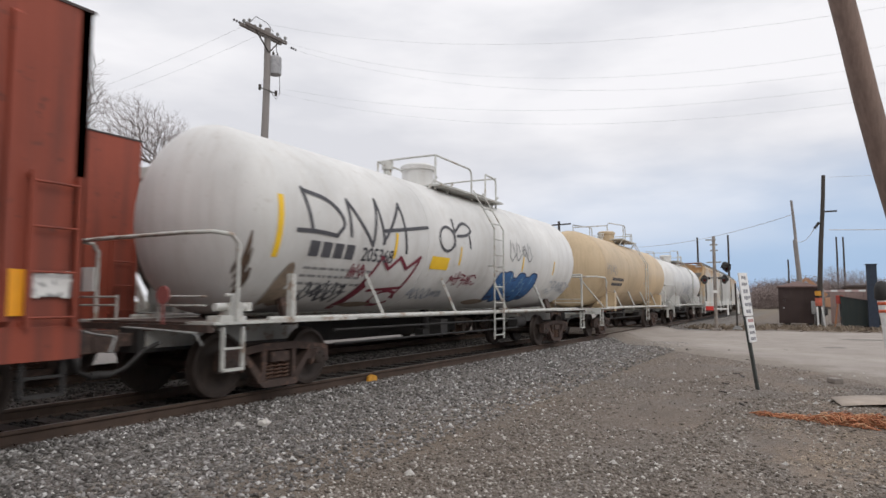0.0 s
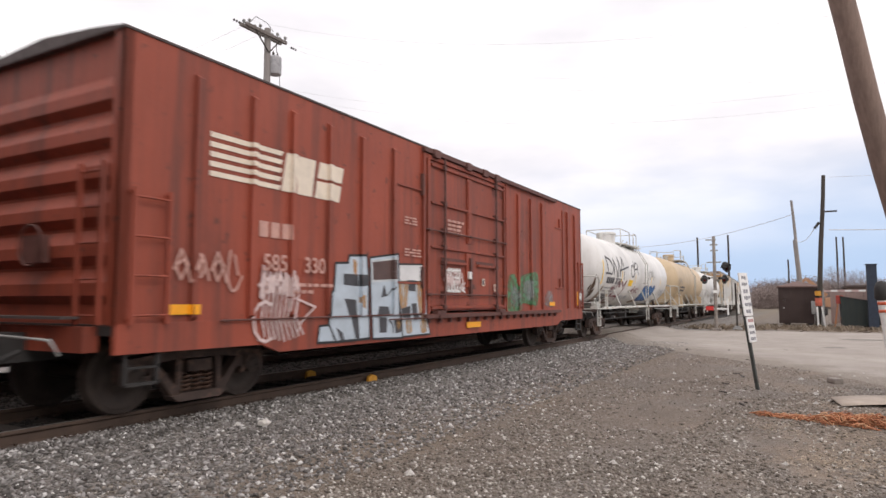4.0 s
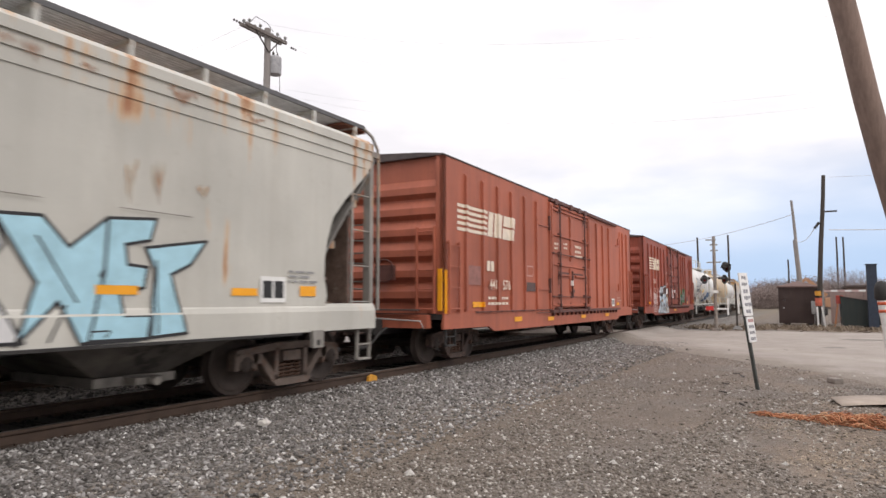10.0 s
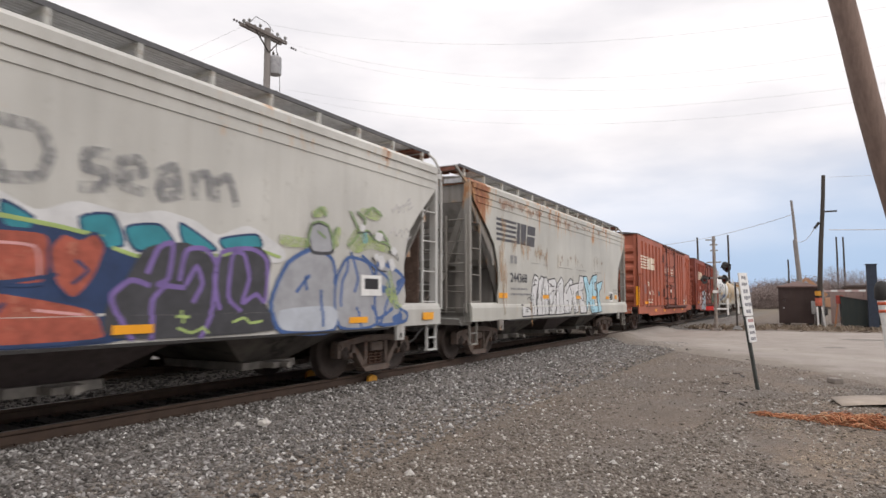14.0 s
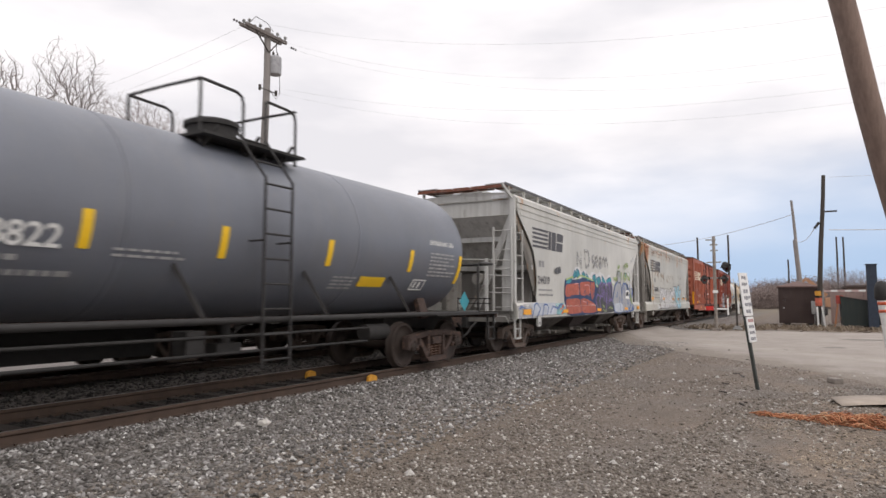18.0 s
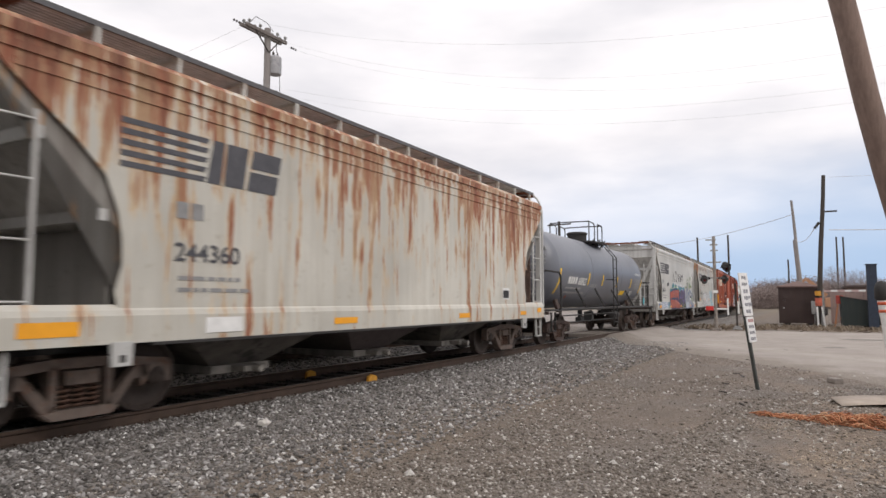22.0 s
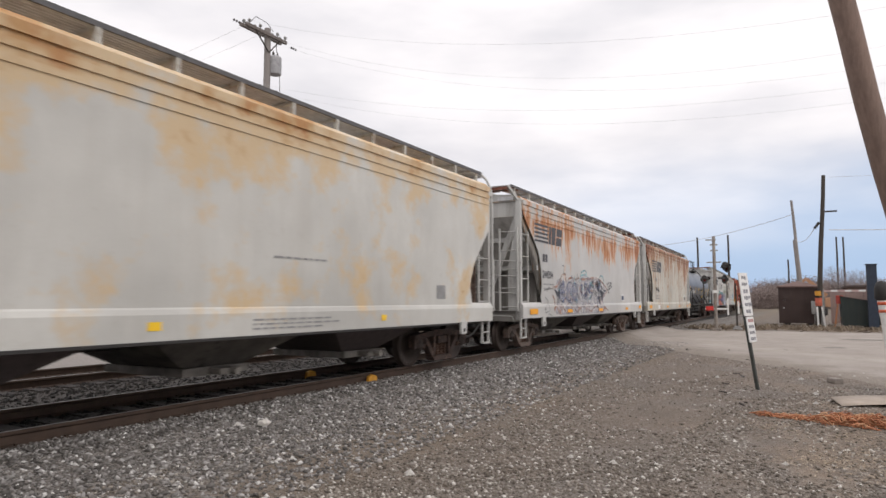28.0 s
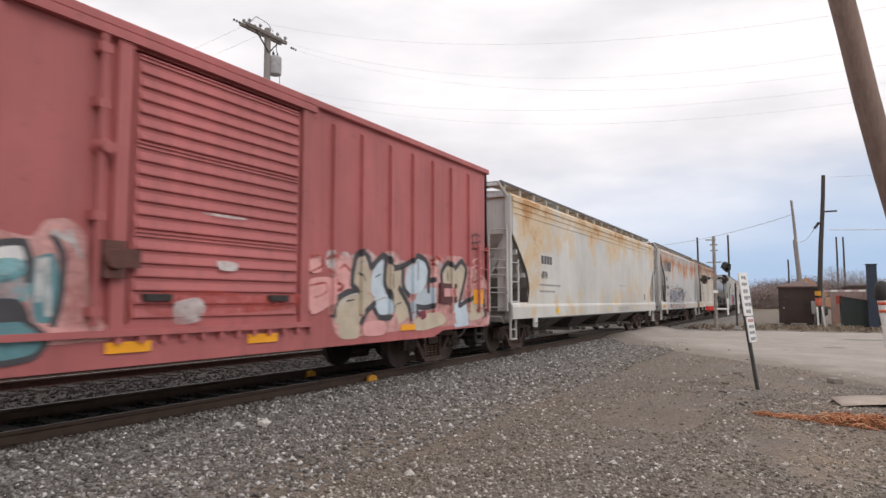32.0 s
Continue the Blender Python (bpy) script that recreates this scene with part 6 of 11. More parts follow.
    spray(fl, car, "black_tag", [[(-2.05, 2.00), (-1.98, 2.00), (-2.05, 1.91), (-1.96, 1.91), (-2.05, 1.83), (-1.96, 1.76)], [(-1.94, 1.72), (-1.90, 1.27)]], 0.03, G_CHAR)
    for block, m in (([(2.22, 1.95), (2.64, 2.03), (2.88, 1.66), (2.95, 1.98), (3.78, 2.13), (4.28, 2.08), (4.18, 1.25), (3.13, 1.31), (2.78, 1.07), (2.14, 1.14)], G_MIST_GREEN), ([(2.48, 1.75), (2.81, 1.63), (2.95, 1.35), (2.75, 1.22), (2.37, 1.27)], G_MIST_GREY), ([(3.23, 1.84), (3.78, 1.94), (3.91, 1.65), (3.78, 1.39), (3.27, 1.43)], G_MIST_GREY)):
        shape(fl, car, "green_patch", block, m, "emerald green sprayed patch" if m is G_MIST_GREEN else "", 2, kind="stuff")
    shape(fl, car, "grey_patch", [(4.66, 1.30), (5.04, 1.67), (5.44, 1.55), (5.39, 1.19)], G_MIST_GREY, "", 2)
    for k in range(5):
        x = -1.02 + k * 0.125
        spray(fl, car, "white_tag", [[(x, 1.98), (x + 0.10, 2.03), (x + 0.02, 1.82), (x + 0.12, 1.86)], [(x - 0.03, 1.78), (x, 1.58), (x + 0.08, 1.57), (x + 0.06, 1.78)]], 0.042, M_WHITE)
    spray(fl, car, "white_tag", [[(-0.44, 1.66), (-0.26, 1.64)], [(-0.34, 1.72), (-0.33, 1.58)], [(-0.22, 1.64), (-0.30, 1.60), (-0.20, 1.55)]], 0.035, M_WHITE)
    for x, z in ((0.66, 1.72), (1.30, 1.60)):
        shape(fl, car, "notice_plate", rect(x, x + 0.12, z, z + 0.14), M_STENCIL if z > 1.65 else M_PINKISH, "", 0, M_CREAM, 0.02)
    for z in (2.22, 2.82):
        for a in (-2.62, -2.36):
            small_print(fl, car, a, z + 0.12, 0.22, 3, M_PINKISH, int(z * 100) + int(a * 10), 0.03, 0.055)
    spray(fl, car, "chalk_loop", [arc(3.15, 2.9, 0.18, 0.32, 20, 300)] + [[(3.5, 2.5), (3.7, 2.7), (3.55, 2.9)]], 0.03, M_CHALK)
    polys = []
    for i in range(9):
        x = -6.22 + i * 0.085
        polys += stroke([(x + 0.05, 1.45), (x - 0.01, 1.1), (x + 0.04 + i * 0.012, 0.80 + 0.02 * abs(i - 4))], 0.032)
    polys += stroke(arc(-6.16, 1.08, 0.22, 0.27, 60, 300), 0.045) + stroke([(-5.55, 1.40), (-5.12, 1.27), (-5.45, 1.05), (-5.52, 0.92)], 0.03)
    tagged(fl.lay("white_tag", polys, M_PINK_WHITE, car, "white sprayed tag of upright strokes"), kind="stuff")
    scrawl(fl, car, -6.28, -5.50, 1.42, 1.78, M_PINK_WHITE, 41, 5, 0.045)
    scrawl(fl, car, -1.20, -0.25, 1.62, 1.98, M_PINK_WHITE, 4, 4, 0.05)
    small_print(fl, car, -0.98, 3.06, 0.62, 4, M_PINKISH, 51, 0.05, 0.085)
    scrawl(fl, car, -7.7, -6.6, 1.5, 2.0, M_PINKISH, 18, 4, 0.03)
    tape(fl, car, [(-0.15, 0.55, 0.78, 0.90), (5.15, 5.60, 1.22, 1.33), (-7.7, -7.25, 1.2, 1.32)])
    tape(fl, car, [(7.60, 7.82, 1.22, 1.66)])
    g = Solid()
    g.box(8.42, 8.80, -0.75, 0.60, 0.92, 1.22)
    g.box(8.36, 8.62, -1.25, -0.80, 0.86, 1.04)
    g.tube([(8.5, -1.1, 0.9), (8.75, -0.9, 0.6), (9.0, -0.5, 0.7)], 0.05, 8)
    part("end_gear", g, M_BLACK, car, "greasy cushioning gear at the end of the frame")
    ladder("end_ladder", car, 8.42, 1.1, 2.9, 0.42, 5, M_BOX_END, -1.18, "y")
    fl.lay("grey_patch", [rect(7.84, 8.22, 1.40, 1.64)], M_FADED, car)
    scrawl(fl, car, 7.86, 8.20, 1.43, 1.62, M_WHITE, 19, 6, 0.05)
    FREIGHT.append((car, -4.66))

    # oxide red box car
    ribs = side_ribs((-7.35, -6.49, -5.65, -4.81, -3.91, -3.03, 3.01, 3.83, 4.67, 6.87, 7.55))
    car, fl = boxcar("oxide red plug-door boxcar with faded cream lettering", M_BOX2, ribs)
    emblem(fl, car, -7.75, -4.57, 2.88, 3.47, M_CREAM)
    marks(fl, car, -6.25, -5.82, 2.06, 2.30, 2, M_CREAM)
    lettering("441", 0.235, M_CREAM, car, -6.22, -1.60, 1.64, 0, 0.95, lift=0.066)
    lettering("576", 0.235, M_CREAM, car, -5.47, -1.60, 1.64, 0, 1.0, lift=0.066)
    small_print(fl, car, -6.2, 1.46, 0.5, 2, M_CREAM, 3, 0.06, 0.13)
    small_print(fl, car, -5.4, 1.46, 0.4, 2, M_CREAM, 4, 0.06, 0.13)
    small_print(fl, car, 0.45, 3.16, 0.8, 3, M_CREAM, 5, 0.08, 0.16)
    small_print(fl, car, -1.55, 3.10, 0.35, 2, M_CREAM, 6, 0.06, 0.13)
    small_print(fl, car, -0.7, 3.16, 0.35, 2, M_CREAM, 7, 0.06, 0.13)
    fl.lay("consolidated_stencil", [rect(5.05, 5.45, 1.16, 1.45)], M_WHITE, car)
    fl.lay("stencil_window", [rect(5.10, 5.40, 1.22, 1.40)], M_FADED, car)
    for a, b, c, d in ((-3.75, -3.30, 2.28, 2.31), (-3.75, -3.30, 2.02, 2.05), (-3.75, -3.72, 2.05, 2.28), (-3.33, -3.30, 2.05, 2.28)):
        fl.lay("stencil_frame", [rect(a, b, c, d)], M_PINKISH, car)
    fl.lay("painted_out_patch", [rect(-3.92, -3.12, 1.62, 1.86)], G_UMBER, car, "dark patch where old lettering was painted out")
    fl.lay("painted_out_patch", [rect(-7.25, -6.6, 1.72, 2.15)], M_PATCH, car)
    small_print(fl, car, 5.9, 1.5, 0.6, 3, M_PINKISH, 8, 0.04, 0.1)
    tape(fl, car, [(-7.02, -6.50, 1.22, 1.34), (-4.68, -4.18, 0.84, 0.96), (-2.2, -1.72, 0.80, 0.91), (1.0, 1.5, 0.80, 0.91), (4.0, 4.5, 0.80, 0.91), (5.75, 6.15, 1.20, 1.30)])
    tape(fl, car, [(-8.33, -8.20, 1.10, 2.0)])
    e = Solid()
    e.box(-8.41, -8.385, -1.60, -1.50, 1.16, 2.02)
    part("reflective_strip", e, M_ORANGE, car)
    FREIGHT.append((car, -24.1))

    # grey hopper with white lettering
    car, fl = hopper("grey covered hopper car with white and blue graffiti", M_HOP1, end_paint=M_END)
    emblem(fl, car, -5.85, -3.25, 2.84, 3.40, M_STENCIL)
    marks(fl, car, -5.0, -4.5, 2.32, 2.52, 2, M_FADED)
    lettering("244368", 0.235, M_STENCIL, car, -5.02, -1.585, 1.85, 0, 1.18)
    small_print(fl, car, -5.0, 1.70, 1.3, 2, M_FADED, 31, 0.05, 0.14)
    body = "white lettering outlined in black"
    for pts in ([(-4.32, 1.26), (-4.17, 1.24), (-3.61, 1.11), (-3.53, 0.96), (-4.29, 0.95)], [(-3.62, 0.96), (-3.57, 1.54), (-3.47, 1.91), (-3.31, 2.09), (-3.08, 2.04), (-2.99, 1.93), (-3.13, 1.61), (-3.22, 1.36), (-3.25, 0.96)], [(-3.24, 0.96), (-3.14, 1.42), (-2.99, 1.93), (-2.80, 2.06), (-2.58, 2.03), (-2.71, 1.55), (-2.84, 0.96)],
                [(-2.85, 0.96), (-2.72, 1.61), (-2.59, 1.99), (-2.40, 2.06), (-2.24, 1.90), (-2.19, 1.62), (-2.27, 0.97)], [(-2.21, 1.98), (-1.64, 2.03), (-1.49, 1.86), (-1.63, 1.57), (-1.49, 1.43), (-1.80, 0.96), (-2.25, 0.96), (-2.12, 1.29), (-2.20, 1.63)], [(-1.70, 0.95), (-1.51, 1.58), (-1.46, 1.86), (-1.06, 2.09), (-0.86, 1.96), (-0.88, 1.59), (-0.91, 0.97)],
                [(-0.91, 0.98), (-0.86, 1.59), (-0.68, 1.83), (-0.14, 2.08), (0.09, 1.98), (-0.04, 1.36), (-0.29, 0.98)], [(-0.25, 1.85), (0.69, 1.95), (0.76, 1.75), (0.38, 1.60), (0.56, 1.01), (0.08, 0.96), (-0.05, 1.60)], [(0.64, 1.86), (0.85, 2.20), (1.20, 2.18), (1.29, 1.89), (1.10, 1.63), (1.49, 0.96), (0.75, 0.96), (0.65, 1.53)]):
        shape(fl, car, "painted_letter", pts, G_WHITE, body, 0, G_BLACK, 0.034)
    body = "pale blue lettering outlined in black"
    for pts in ([(1.19, 2.18), (1.63, 2.20), (1.91, 1.91), (2.30, 2.24), (2.61, 2.20), (2.26, 1.63), (2.71, 0.93), (2.05, 0.92), (1.82, 1.35), (1.42, 0.94), (1.60, 1.54)], [(2.32, 2.25), (2.91, 2.30), (2.84, 2.05), (2.53, 1.98), (2.57, 1.76), (2.82, 1.74), (2.78, 1.51), (2.49, 1.45), (2.53, 1.20), (2.86, 1.20), (2.82, 0.94), (2.13, 0.94), (2.30, 1.65)], [(2.78, 1.96), (3.63, 2.10), (3.40, 1.80), (3.13, 1.67), (3.35, 0.98), (2.86, 0.95), (2.91, 1.71)]):
        shape(fl, car, "painted_letter", pts, G_SKY, body, 0, G_BLACK, 0.036)
    spray(fl, car, "letter_detail", [[(-3.41, 1.77), (-3.32, 1.95), (-3.17, 1.92)], [(-3.38, 1.80), (-3.22, 1.81)], [(-3.46, 1.54), (-3.50, 0.98)], [(-3.04, 1.55), (-3.21, 1.26), (-3.22, 0.98)], [(-2.72, 1.88), (-2.87, 1.36)], [(-2.52, 1.76), (-2.61, 0.99)], [(-2.44, 1.56), (-2.32, 1.36), (-2.37, 0.99)], [(-2.14, 1.86), (-1.95, 1.84), (-2.07, 1.78), (-1.72, 1.80)], [(-2.05, 1.57), (-1.76, 1.68), (-1.81, 1.36), (-1.99, 1.25)], [(-2.04, 1.25), (-2.07, 0.97)], [(-1.40, 1.65), (-1.27, 1.87), (-1.08, 1.88)], [(-1.26, 1.58), (-1.30, 0.97)], [(-0.65, 1.59), (-0.38, 1.76), (-0.25, 1.91)], [(-0.60, 1.36), (-0.43, 1.36), (-0.47, 1.02)], [(0.08, 1.69), (0.24, 1.00)], [(0.90, 1.96), (1.07, 1.97)], [(0.90, 1.71), (1.14, 1.72)], [(0.90, 1.46), (1.19, 1.35)], [(1.59, 1.99), (2.01, 1.35)], [(1.73, 0.96), (1.89, 1.31)], [(2.93, 1.82), (2.95, 1.00)], [(0.00, 1.92), (0.09, 2.11)]], 0.026, G_BLACK)
    spray(fl, car, "small_tag", [[(-0.47, 1.07), (-0.37, 0.97), (-0.29, 1.07)], [(0.05, 1.09), (0.22, 1.08), (0.13, 0.99)], [(2.16, 1.04), (2.36, 1.04), (2.32, 0.98)], [(-4.09, 1.13), (-3.90, 1.13)], [(-4.09, 1.08), (-3.91, 1.08)], [(-3.89, 1.41), (-3.72, 1.46), (-3.64, 1.39)], [(-1.04, 1.09), (-0.73, 1.04)]], 0.018, G_BLACK)
    tape(fl, car, [(-5.75, -5.22, 1.43, 1.56), (-2.7, -2.2, 1.43, 1.53), (0.4, 0.9, 1.43, 1.53), (2.2, 2.7, 1.43, 1.53), (4.05, 4.5, 1.43, 1.53), (5.35, 5.7, 1.43, 1.58)])
    fl.lay("consolidated_stencil", [rect(4.55, 5.05, 1.34, 1.70)], M_WHITE, car)
    fl.lay("stencil_window", [rect(4.60, 4.78, 1.40, 1.64)], G_BLACK, car)
    fl.lay("stencil_window", [rect(4.82, 5.0, 1.40, 1.64)], G_BLACK, car)
    small_print(fl, car, 5.1, 1.80, 0.5, 3, M_FADED, 32, 0.03, 0.07)
    rust_runs(fl, car, [(-3.2, 2.85, 2.42, 0.22), (-2.95, 2.98, 2.40, 0.30), (-2.80, 2.85, 2.45, 0.16), (-2.56, 2.74, 2.42, 0.26), (-2.36, 3.0, 2.05, 0.17), (-1.36, 2.82, 2.30, 0.16), (-1.15, 2.64, 2.35, 0.13), (-0.96, 2.80, 2.46, 0.17),
                        (-0.42, 2.76, 2.42, 0.14), (-0.10, 2.86, 2.58, 0.20), (0.38, 2.96, 2.36, 0.15), (0.63, 2.75, 2.43, 0.13), (1.1, 2.62, 2.40, 0.1), (2.56, 2.96, 2.42, 0.16), (2.90, 3.0, 2.40, 0.17), (3.55, 2.82, 2.6, 0.2)], M_RUNS)
    rust_runs(fl, car, [(-2.37, 2.92, 2.36, 0.09), (-1.45, 3.92, 3.55, 0.34), (-1.15, 3.93, 3.62, 0.30), (-0.62, 3.92, 3.66, 0.26), (-0.30, 3.90, 3.50, 0.34), (-2.12, 3.90, 3.74, 0.24), (-1.72, 3.90, 3.78, 0.26), (0.33, 3.93, 3.78, 0.26), (0.62, 3.85, 3.66, 0.28), (1.18, 3.90, 3.76, 0.22), (1.44, 3.90, 3.66, 0.18), (2.02, 3.86, 3.74, 0.18),
                        (2.91, 2.9, 2.45, 0.06)], M_RUNS_DARK)
    for pts in ([(-5.59, 2.89), (-5.48, 2.89), (-5.48, 2.37), (-5.42, 1.70), (-5.47, 1.36), (-5.43, 1.05), (-5.53, 1.05), (-5.55, 1.74), (-5.61, 2.35)], [(-5.74, 2.72), (-5.62, 2.50), (-5.58, 1.88), (-5.65, 1.87), (-5.71, 2.34)], [(-3.75, 1.30), (-3.66, 1.30), (-3.65, 0.71), (-3.70, 0.71)]):
        shape(fl, car, "rust_run", pts, M_RUNS, "", 2, kind="stuff")
    rust_runs(fl, car, [(-4.75, 3.02, 2.45, 0.34), (-4.2, 2.98, 2.40, 0.30), (-3.85, 3.0, 2.42, 0.35), (-5.45, 3.5, 2.5, 0.3), (-5.35, 2.6, 1.1, 0.2)], M_RUNS)
    rust_runs(fl, car, [(-5.5, 3.95, 3.45, 0.5), (-5.0, 3.95, 3.6, 0.6), (-4.3, 3.95, 3.66, 0.6), (-3.6, 3.9, 3.6, 0.5), (-3.0, 3.95, 3.62, 0.5), (3.2, 3.95, 3.7, 0.4), (4.4, 3.9, 3.74, 0.3)], M_RUNS_DARK)
    for x0, x1, z in ((-3.6, -2.9, 2.39), (-2.69, -2.27, 2.375), (-1.35, -0.03, 2.37), (0.40, 0.50, 2.37), (0.57, 1.61, 2.365), (2.43, 3.39, 2.37)):
        fl.lay("weld_line", [rect(x0, x1, z, z + 0.012)], M_OUTLET, car)
    FREIGHT.append((car, -42.08))

    # grey hopper with the large mural
    car, fl = hopper("grey covered hopper car with a colourful mural", M_HOP2, end_paint=M_END_PALE)
    emblem(fl, car, -6.05, -3.45, 2.85, 3.40, M_STENCIL)
    marks(fl, car, -5.58, -5.1, 2.32, 2.50, 2, M_FADED)
    lettering("244319", 0.225, M_STENCIL, car, -5.68, -1.585, 1.85, 0, 1.05)
    small_print(fl, car, -5.6, 1.70, 1.1, 2, M_FADED, 33, 0.05, 0.14)
    ghost = [[(-2.02, 2.51), (-1.98, 2.93)], [(-1.98, 2.93), (-1.57, 2.49)], [(-1.57, 2.49), (-1.56, 2.99)], [(-1.17, 3.06), (-1.05, 2.52)], [(-1.17, 3.06), (-0.73, 3.05), (-0.60, 2.83), (-0.71, 2.57), (-1.05, 2.52)], [(-0.00, 2.94), (-0.21, 2.91), (-0.22, 2.76), (-0.01, 2.73), (-0.04, 2.58), (-0.25, 2.54)], [(0.18, 2.72), (0.44, 2.81), (0.38, 2.94), (0.17, 2.88), (0.16, 2.65), (0.46, 2.59)], [(0.64, 2.84), (0.87, 2.95), (0.94, 2.62)], [(0.92, 2.79), (0.67, 2.71), (0.71, 2.57), (0.92, 2.63)], [(1.17, 2.64), (1.14, 2.91)], [(1.14, 2.87), (1.33, 2.94), (1.40, 2.67)], [(1.49, 2.66), (1.46, 2.91)], [(1.46, 2.86), (1.69, 2.96), (1.81, 2.64)]]
    for p in ghost:
        spray(fl, car, "faded_letter", [p], 0.13, G_VAGUE, "faint grey sprayed stroke")
    shape(fl, car, "graffiti_background", [(-2.76, 2.06), (-2.59, 2.16), (-2.46, 2.32), (-2.18, 2.47), (-1.81, 2.47), (-1.61, 2.34), (-1.12, 2.41), (-0.70, 2.25), (-0.29, 2.39), (0.29, 2.33), (0.70, 2.41), (1.18, 2.34), (1.54, 2.20), (2.06, 2.37), (2.73, 2.09), (2.64, 1.90), (1.49, 1.85), (0.31, 1.75), (-1.32, 1.91), (-2.75, 1.86)], G_WHITE, "white cloud along the top of the mural", 2, kind="stuff")
    shape(fl, car, "graffiti_background", [(-3.31, 1.99), (-2.85, 2.04), (-2.16, 2.06), (-1.33, 2.14), (-0.36, 2.07), (0.13, 1.95), (0.49, 1.81), (0.68, 1.56), (0.34, 0.95), (-1.28, 0.91), (-3.25, 0.96)], G_NAVY, "navy ground of the mural", 1, kind="stuff")
    for pts in ([(-2.51, 2.12), (-2.41, 2.28), (-2.23, 2.37), (-2.16, 2.17), (-2.41, 2.08)], [(-2.12, 2.39), (-1.92, 2.39), (-1.71, 2.21), (-2.01, 2.12), (-2.13, 2.18)], [(-3.20, 1.95), (-3.01, 2.06), (-2.76, 2.08), (-2.59, 2.06), (-2.76, 1.93), (-3.16, 1.89)], [(-1.52, 2.29), (-1.26, 2.34), (-1.07, 2.15), (-1.39, 2.11)], [(-1.02, 2.30), (-0.73, 2.17), (-0.77, 2.03), (-0.99, 2.07)], [(-0.27, 2.22), (0.09, 2.29), (0.23, 1.97), (-0.13, 1.92)], [(0.25, 2.17), (0.68, 2.24), (0.88, 2.01), (0.39, 1.92)], [(0.95, 2.29), (1.35, 2.12), (1.51, 2.00), (1.06, 1.99)], [(1.57, 2.15), (2.18, 2.26), (2.28, 2.09), (1.71, 2.00)]):
        shape(fl, car, "mural_bubble", pts, G_TEAL, "teal bubble with a dark rim", 2, G_NAVY, 0.03)
    spray(fl, car, "mural_line", [[(-3.20, 2.02), (-2.85, 2.08), (-2.59, 2.13), (-2.49, 2.10)], [(-2.11, 2.07), (-1.69, 2.20), (-1.13, 2.17)], [(0.12, 1.93), (0.49, 1.85), (0.78, 2.01), (1.49, 1.93), (2.18, 2.05), (2.64, 1.98)], [(-1.14, 2.17), (-0.51, 2.11), (-0.04, 2.04)]], 0.045, G_LIME)
    red = "large orange-red letter"
    for pts in ([(-3.27, 1.85), (-2.84, 1.91), (-1.96, 1.97), (-1.89, 1.88), (-1.90, 1.55), (-3.25, 1.48)], [(-3.24, 1.41), (-2.82, 1.45), (-1.80, 1.43), (-1.66, 0.99), (-3.22, 0.96)], [(-1.83, 1.86), (-1.68, 2.00), (-0.67, 2.04), (-0.56, 1.89), (-0.62, 1.53), (-1.36, 1.52), (-1.74, 1.56)], [(-1.73, 1.42), (-1.11, 1.46), (-0.16, 1.29), (0.01, 1.07), (-0.08, 0.95), (-1.62, 0.97)], [(-0.57, 1.86), (-0.43, 2.04), (-0.26, 2.00), (-0.10, 2.07), (0.02, 1.92), (-0.10, 1.59), (-0.30, 1.38), (-0.49, 1.54)]):
        shape(fl, car, "painted_letter", pts, G_ORANGE, red, 1, G_NAVY, 0.035)
    spray(fl, car, "letter_detail", [[(-2.80, 1.51), (-2.28, 1.54), (-1.66, 1.51)], [(-1.37, 1.60), (-1.18, 1.72), (-1.03, 1.53), (-0.49, 1.62)], [(-1.53, 1.52), (-1.30, 1.47), (-1.10, 1.55), (-0.95, 1.46)], [(-1.11, 1.36), (-1.05, 1.23), (-0.97, 1.33)], [(-0.28, 1.77), (-0.17, 1.67), (-0.31, 1.54)]], 0.04, G_NAVY)
    spray(fl, car, "highlight", [[(-2.35, 1.91), (-1.95, 1.92), (-1.91, 1.59)], [(-1.22, 1.90), (-0.71, 1.89), (-0.65, 1.62)], [(-1.48, 1.35), (-1.07, 1.32)], [(-0.68, 1.27), (-0.21, 1.22)]], 0.03, G_PINK)
    shape(fl, car, "painted_letter", [(0.15, 0.96), (0.08, 1.36), (0.25, 1.56), (0.50, 1.96), (1.06, 2.06), (1.51, 1.90), (2.18, 2.10), (2.47, 1.90), (2.35, 1.36), (2.51, 0.96)], G_CHAR, "black letters outlined in purple", 1)
    spray(fl, car, "letter_outline", [[(0.34, 0.95), (0.15, 1.26), (0.12, 1.43), (0.33, 1.59), (0.55, 1.54)], [(0.54, 1.69), (0.67, 1.97), (0.86, 2.03), (0.81, 1.63), (0.68, 1.55), (1.03, 1.52)], [(0.80, 1.56), (0.61, 1.36), (0.59, 0.94)], [(0.97, 1.62), (1.06, 1.97), (1.33, 2.00), (1.51, 1.81), (1.46, 1.28), (1.28, 0.93)], [(1.07, 1.57), (1.21, 1.78), (1.30, 1.57), (1.18, 1.36)], [(1.57, 1.27), (1.49, 1.65), (1.60, 1.98), (2.09, 2.06), (2.39, 1.91), (2.37, 1.36), (2.20, 1.45), (1.96, 1.34), (2.07, 1.66), (1.97, 1.97), (1.78, 1.96), (1.72, 1.42), (1.91, 1.24)]], 0.06, G_PURPLE, "thick purple sprayed lines")
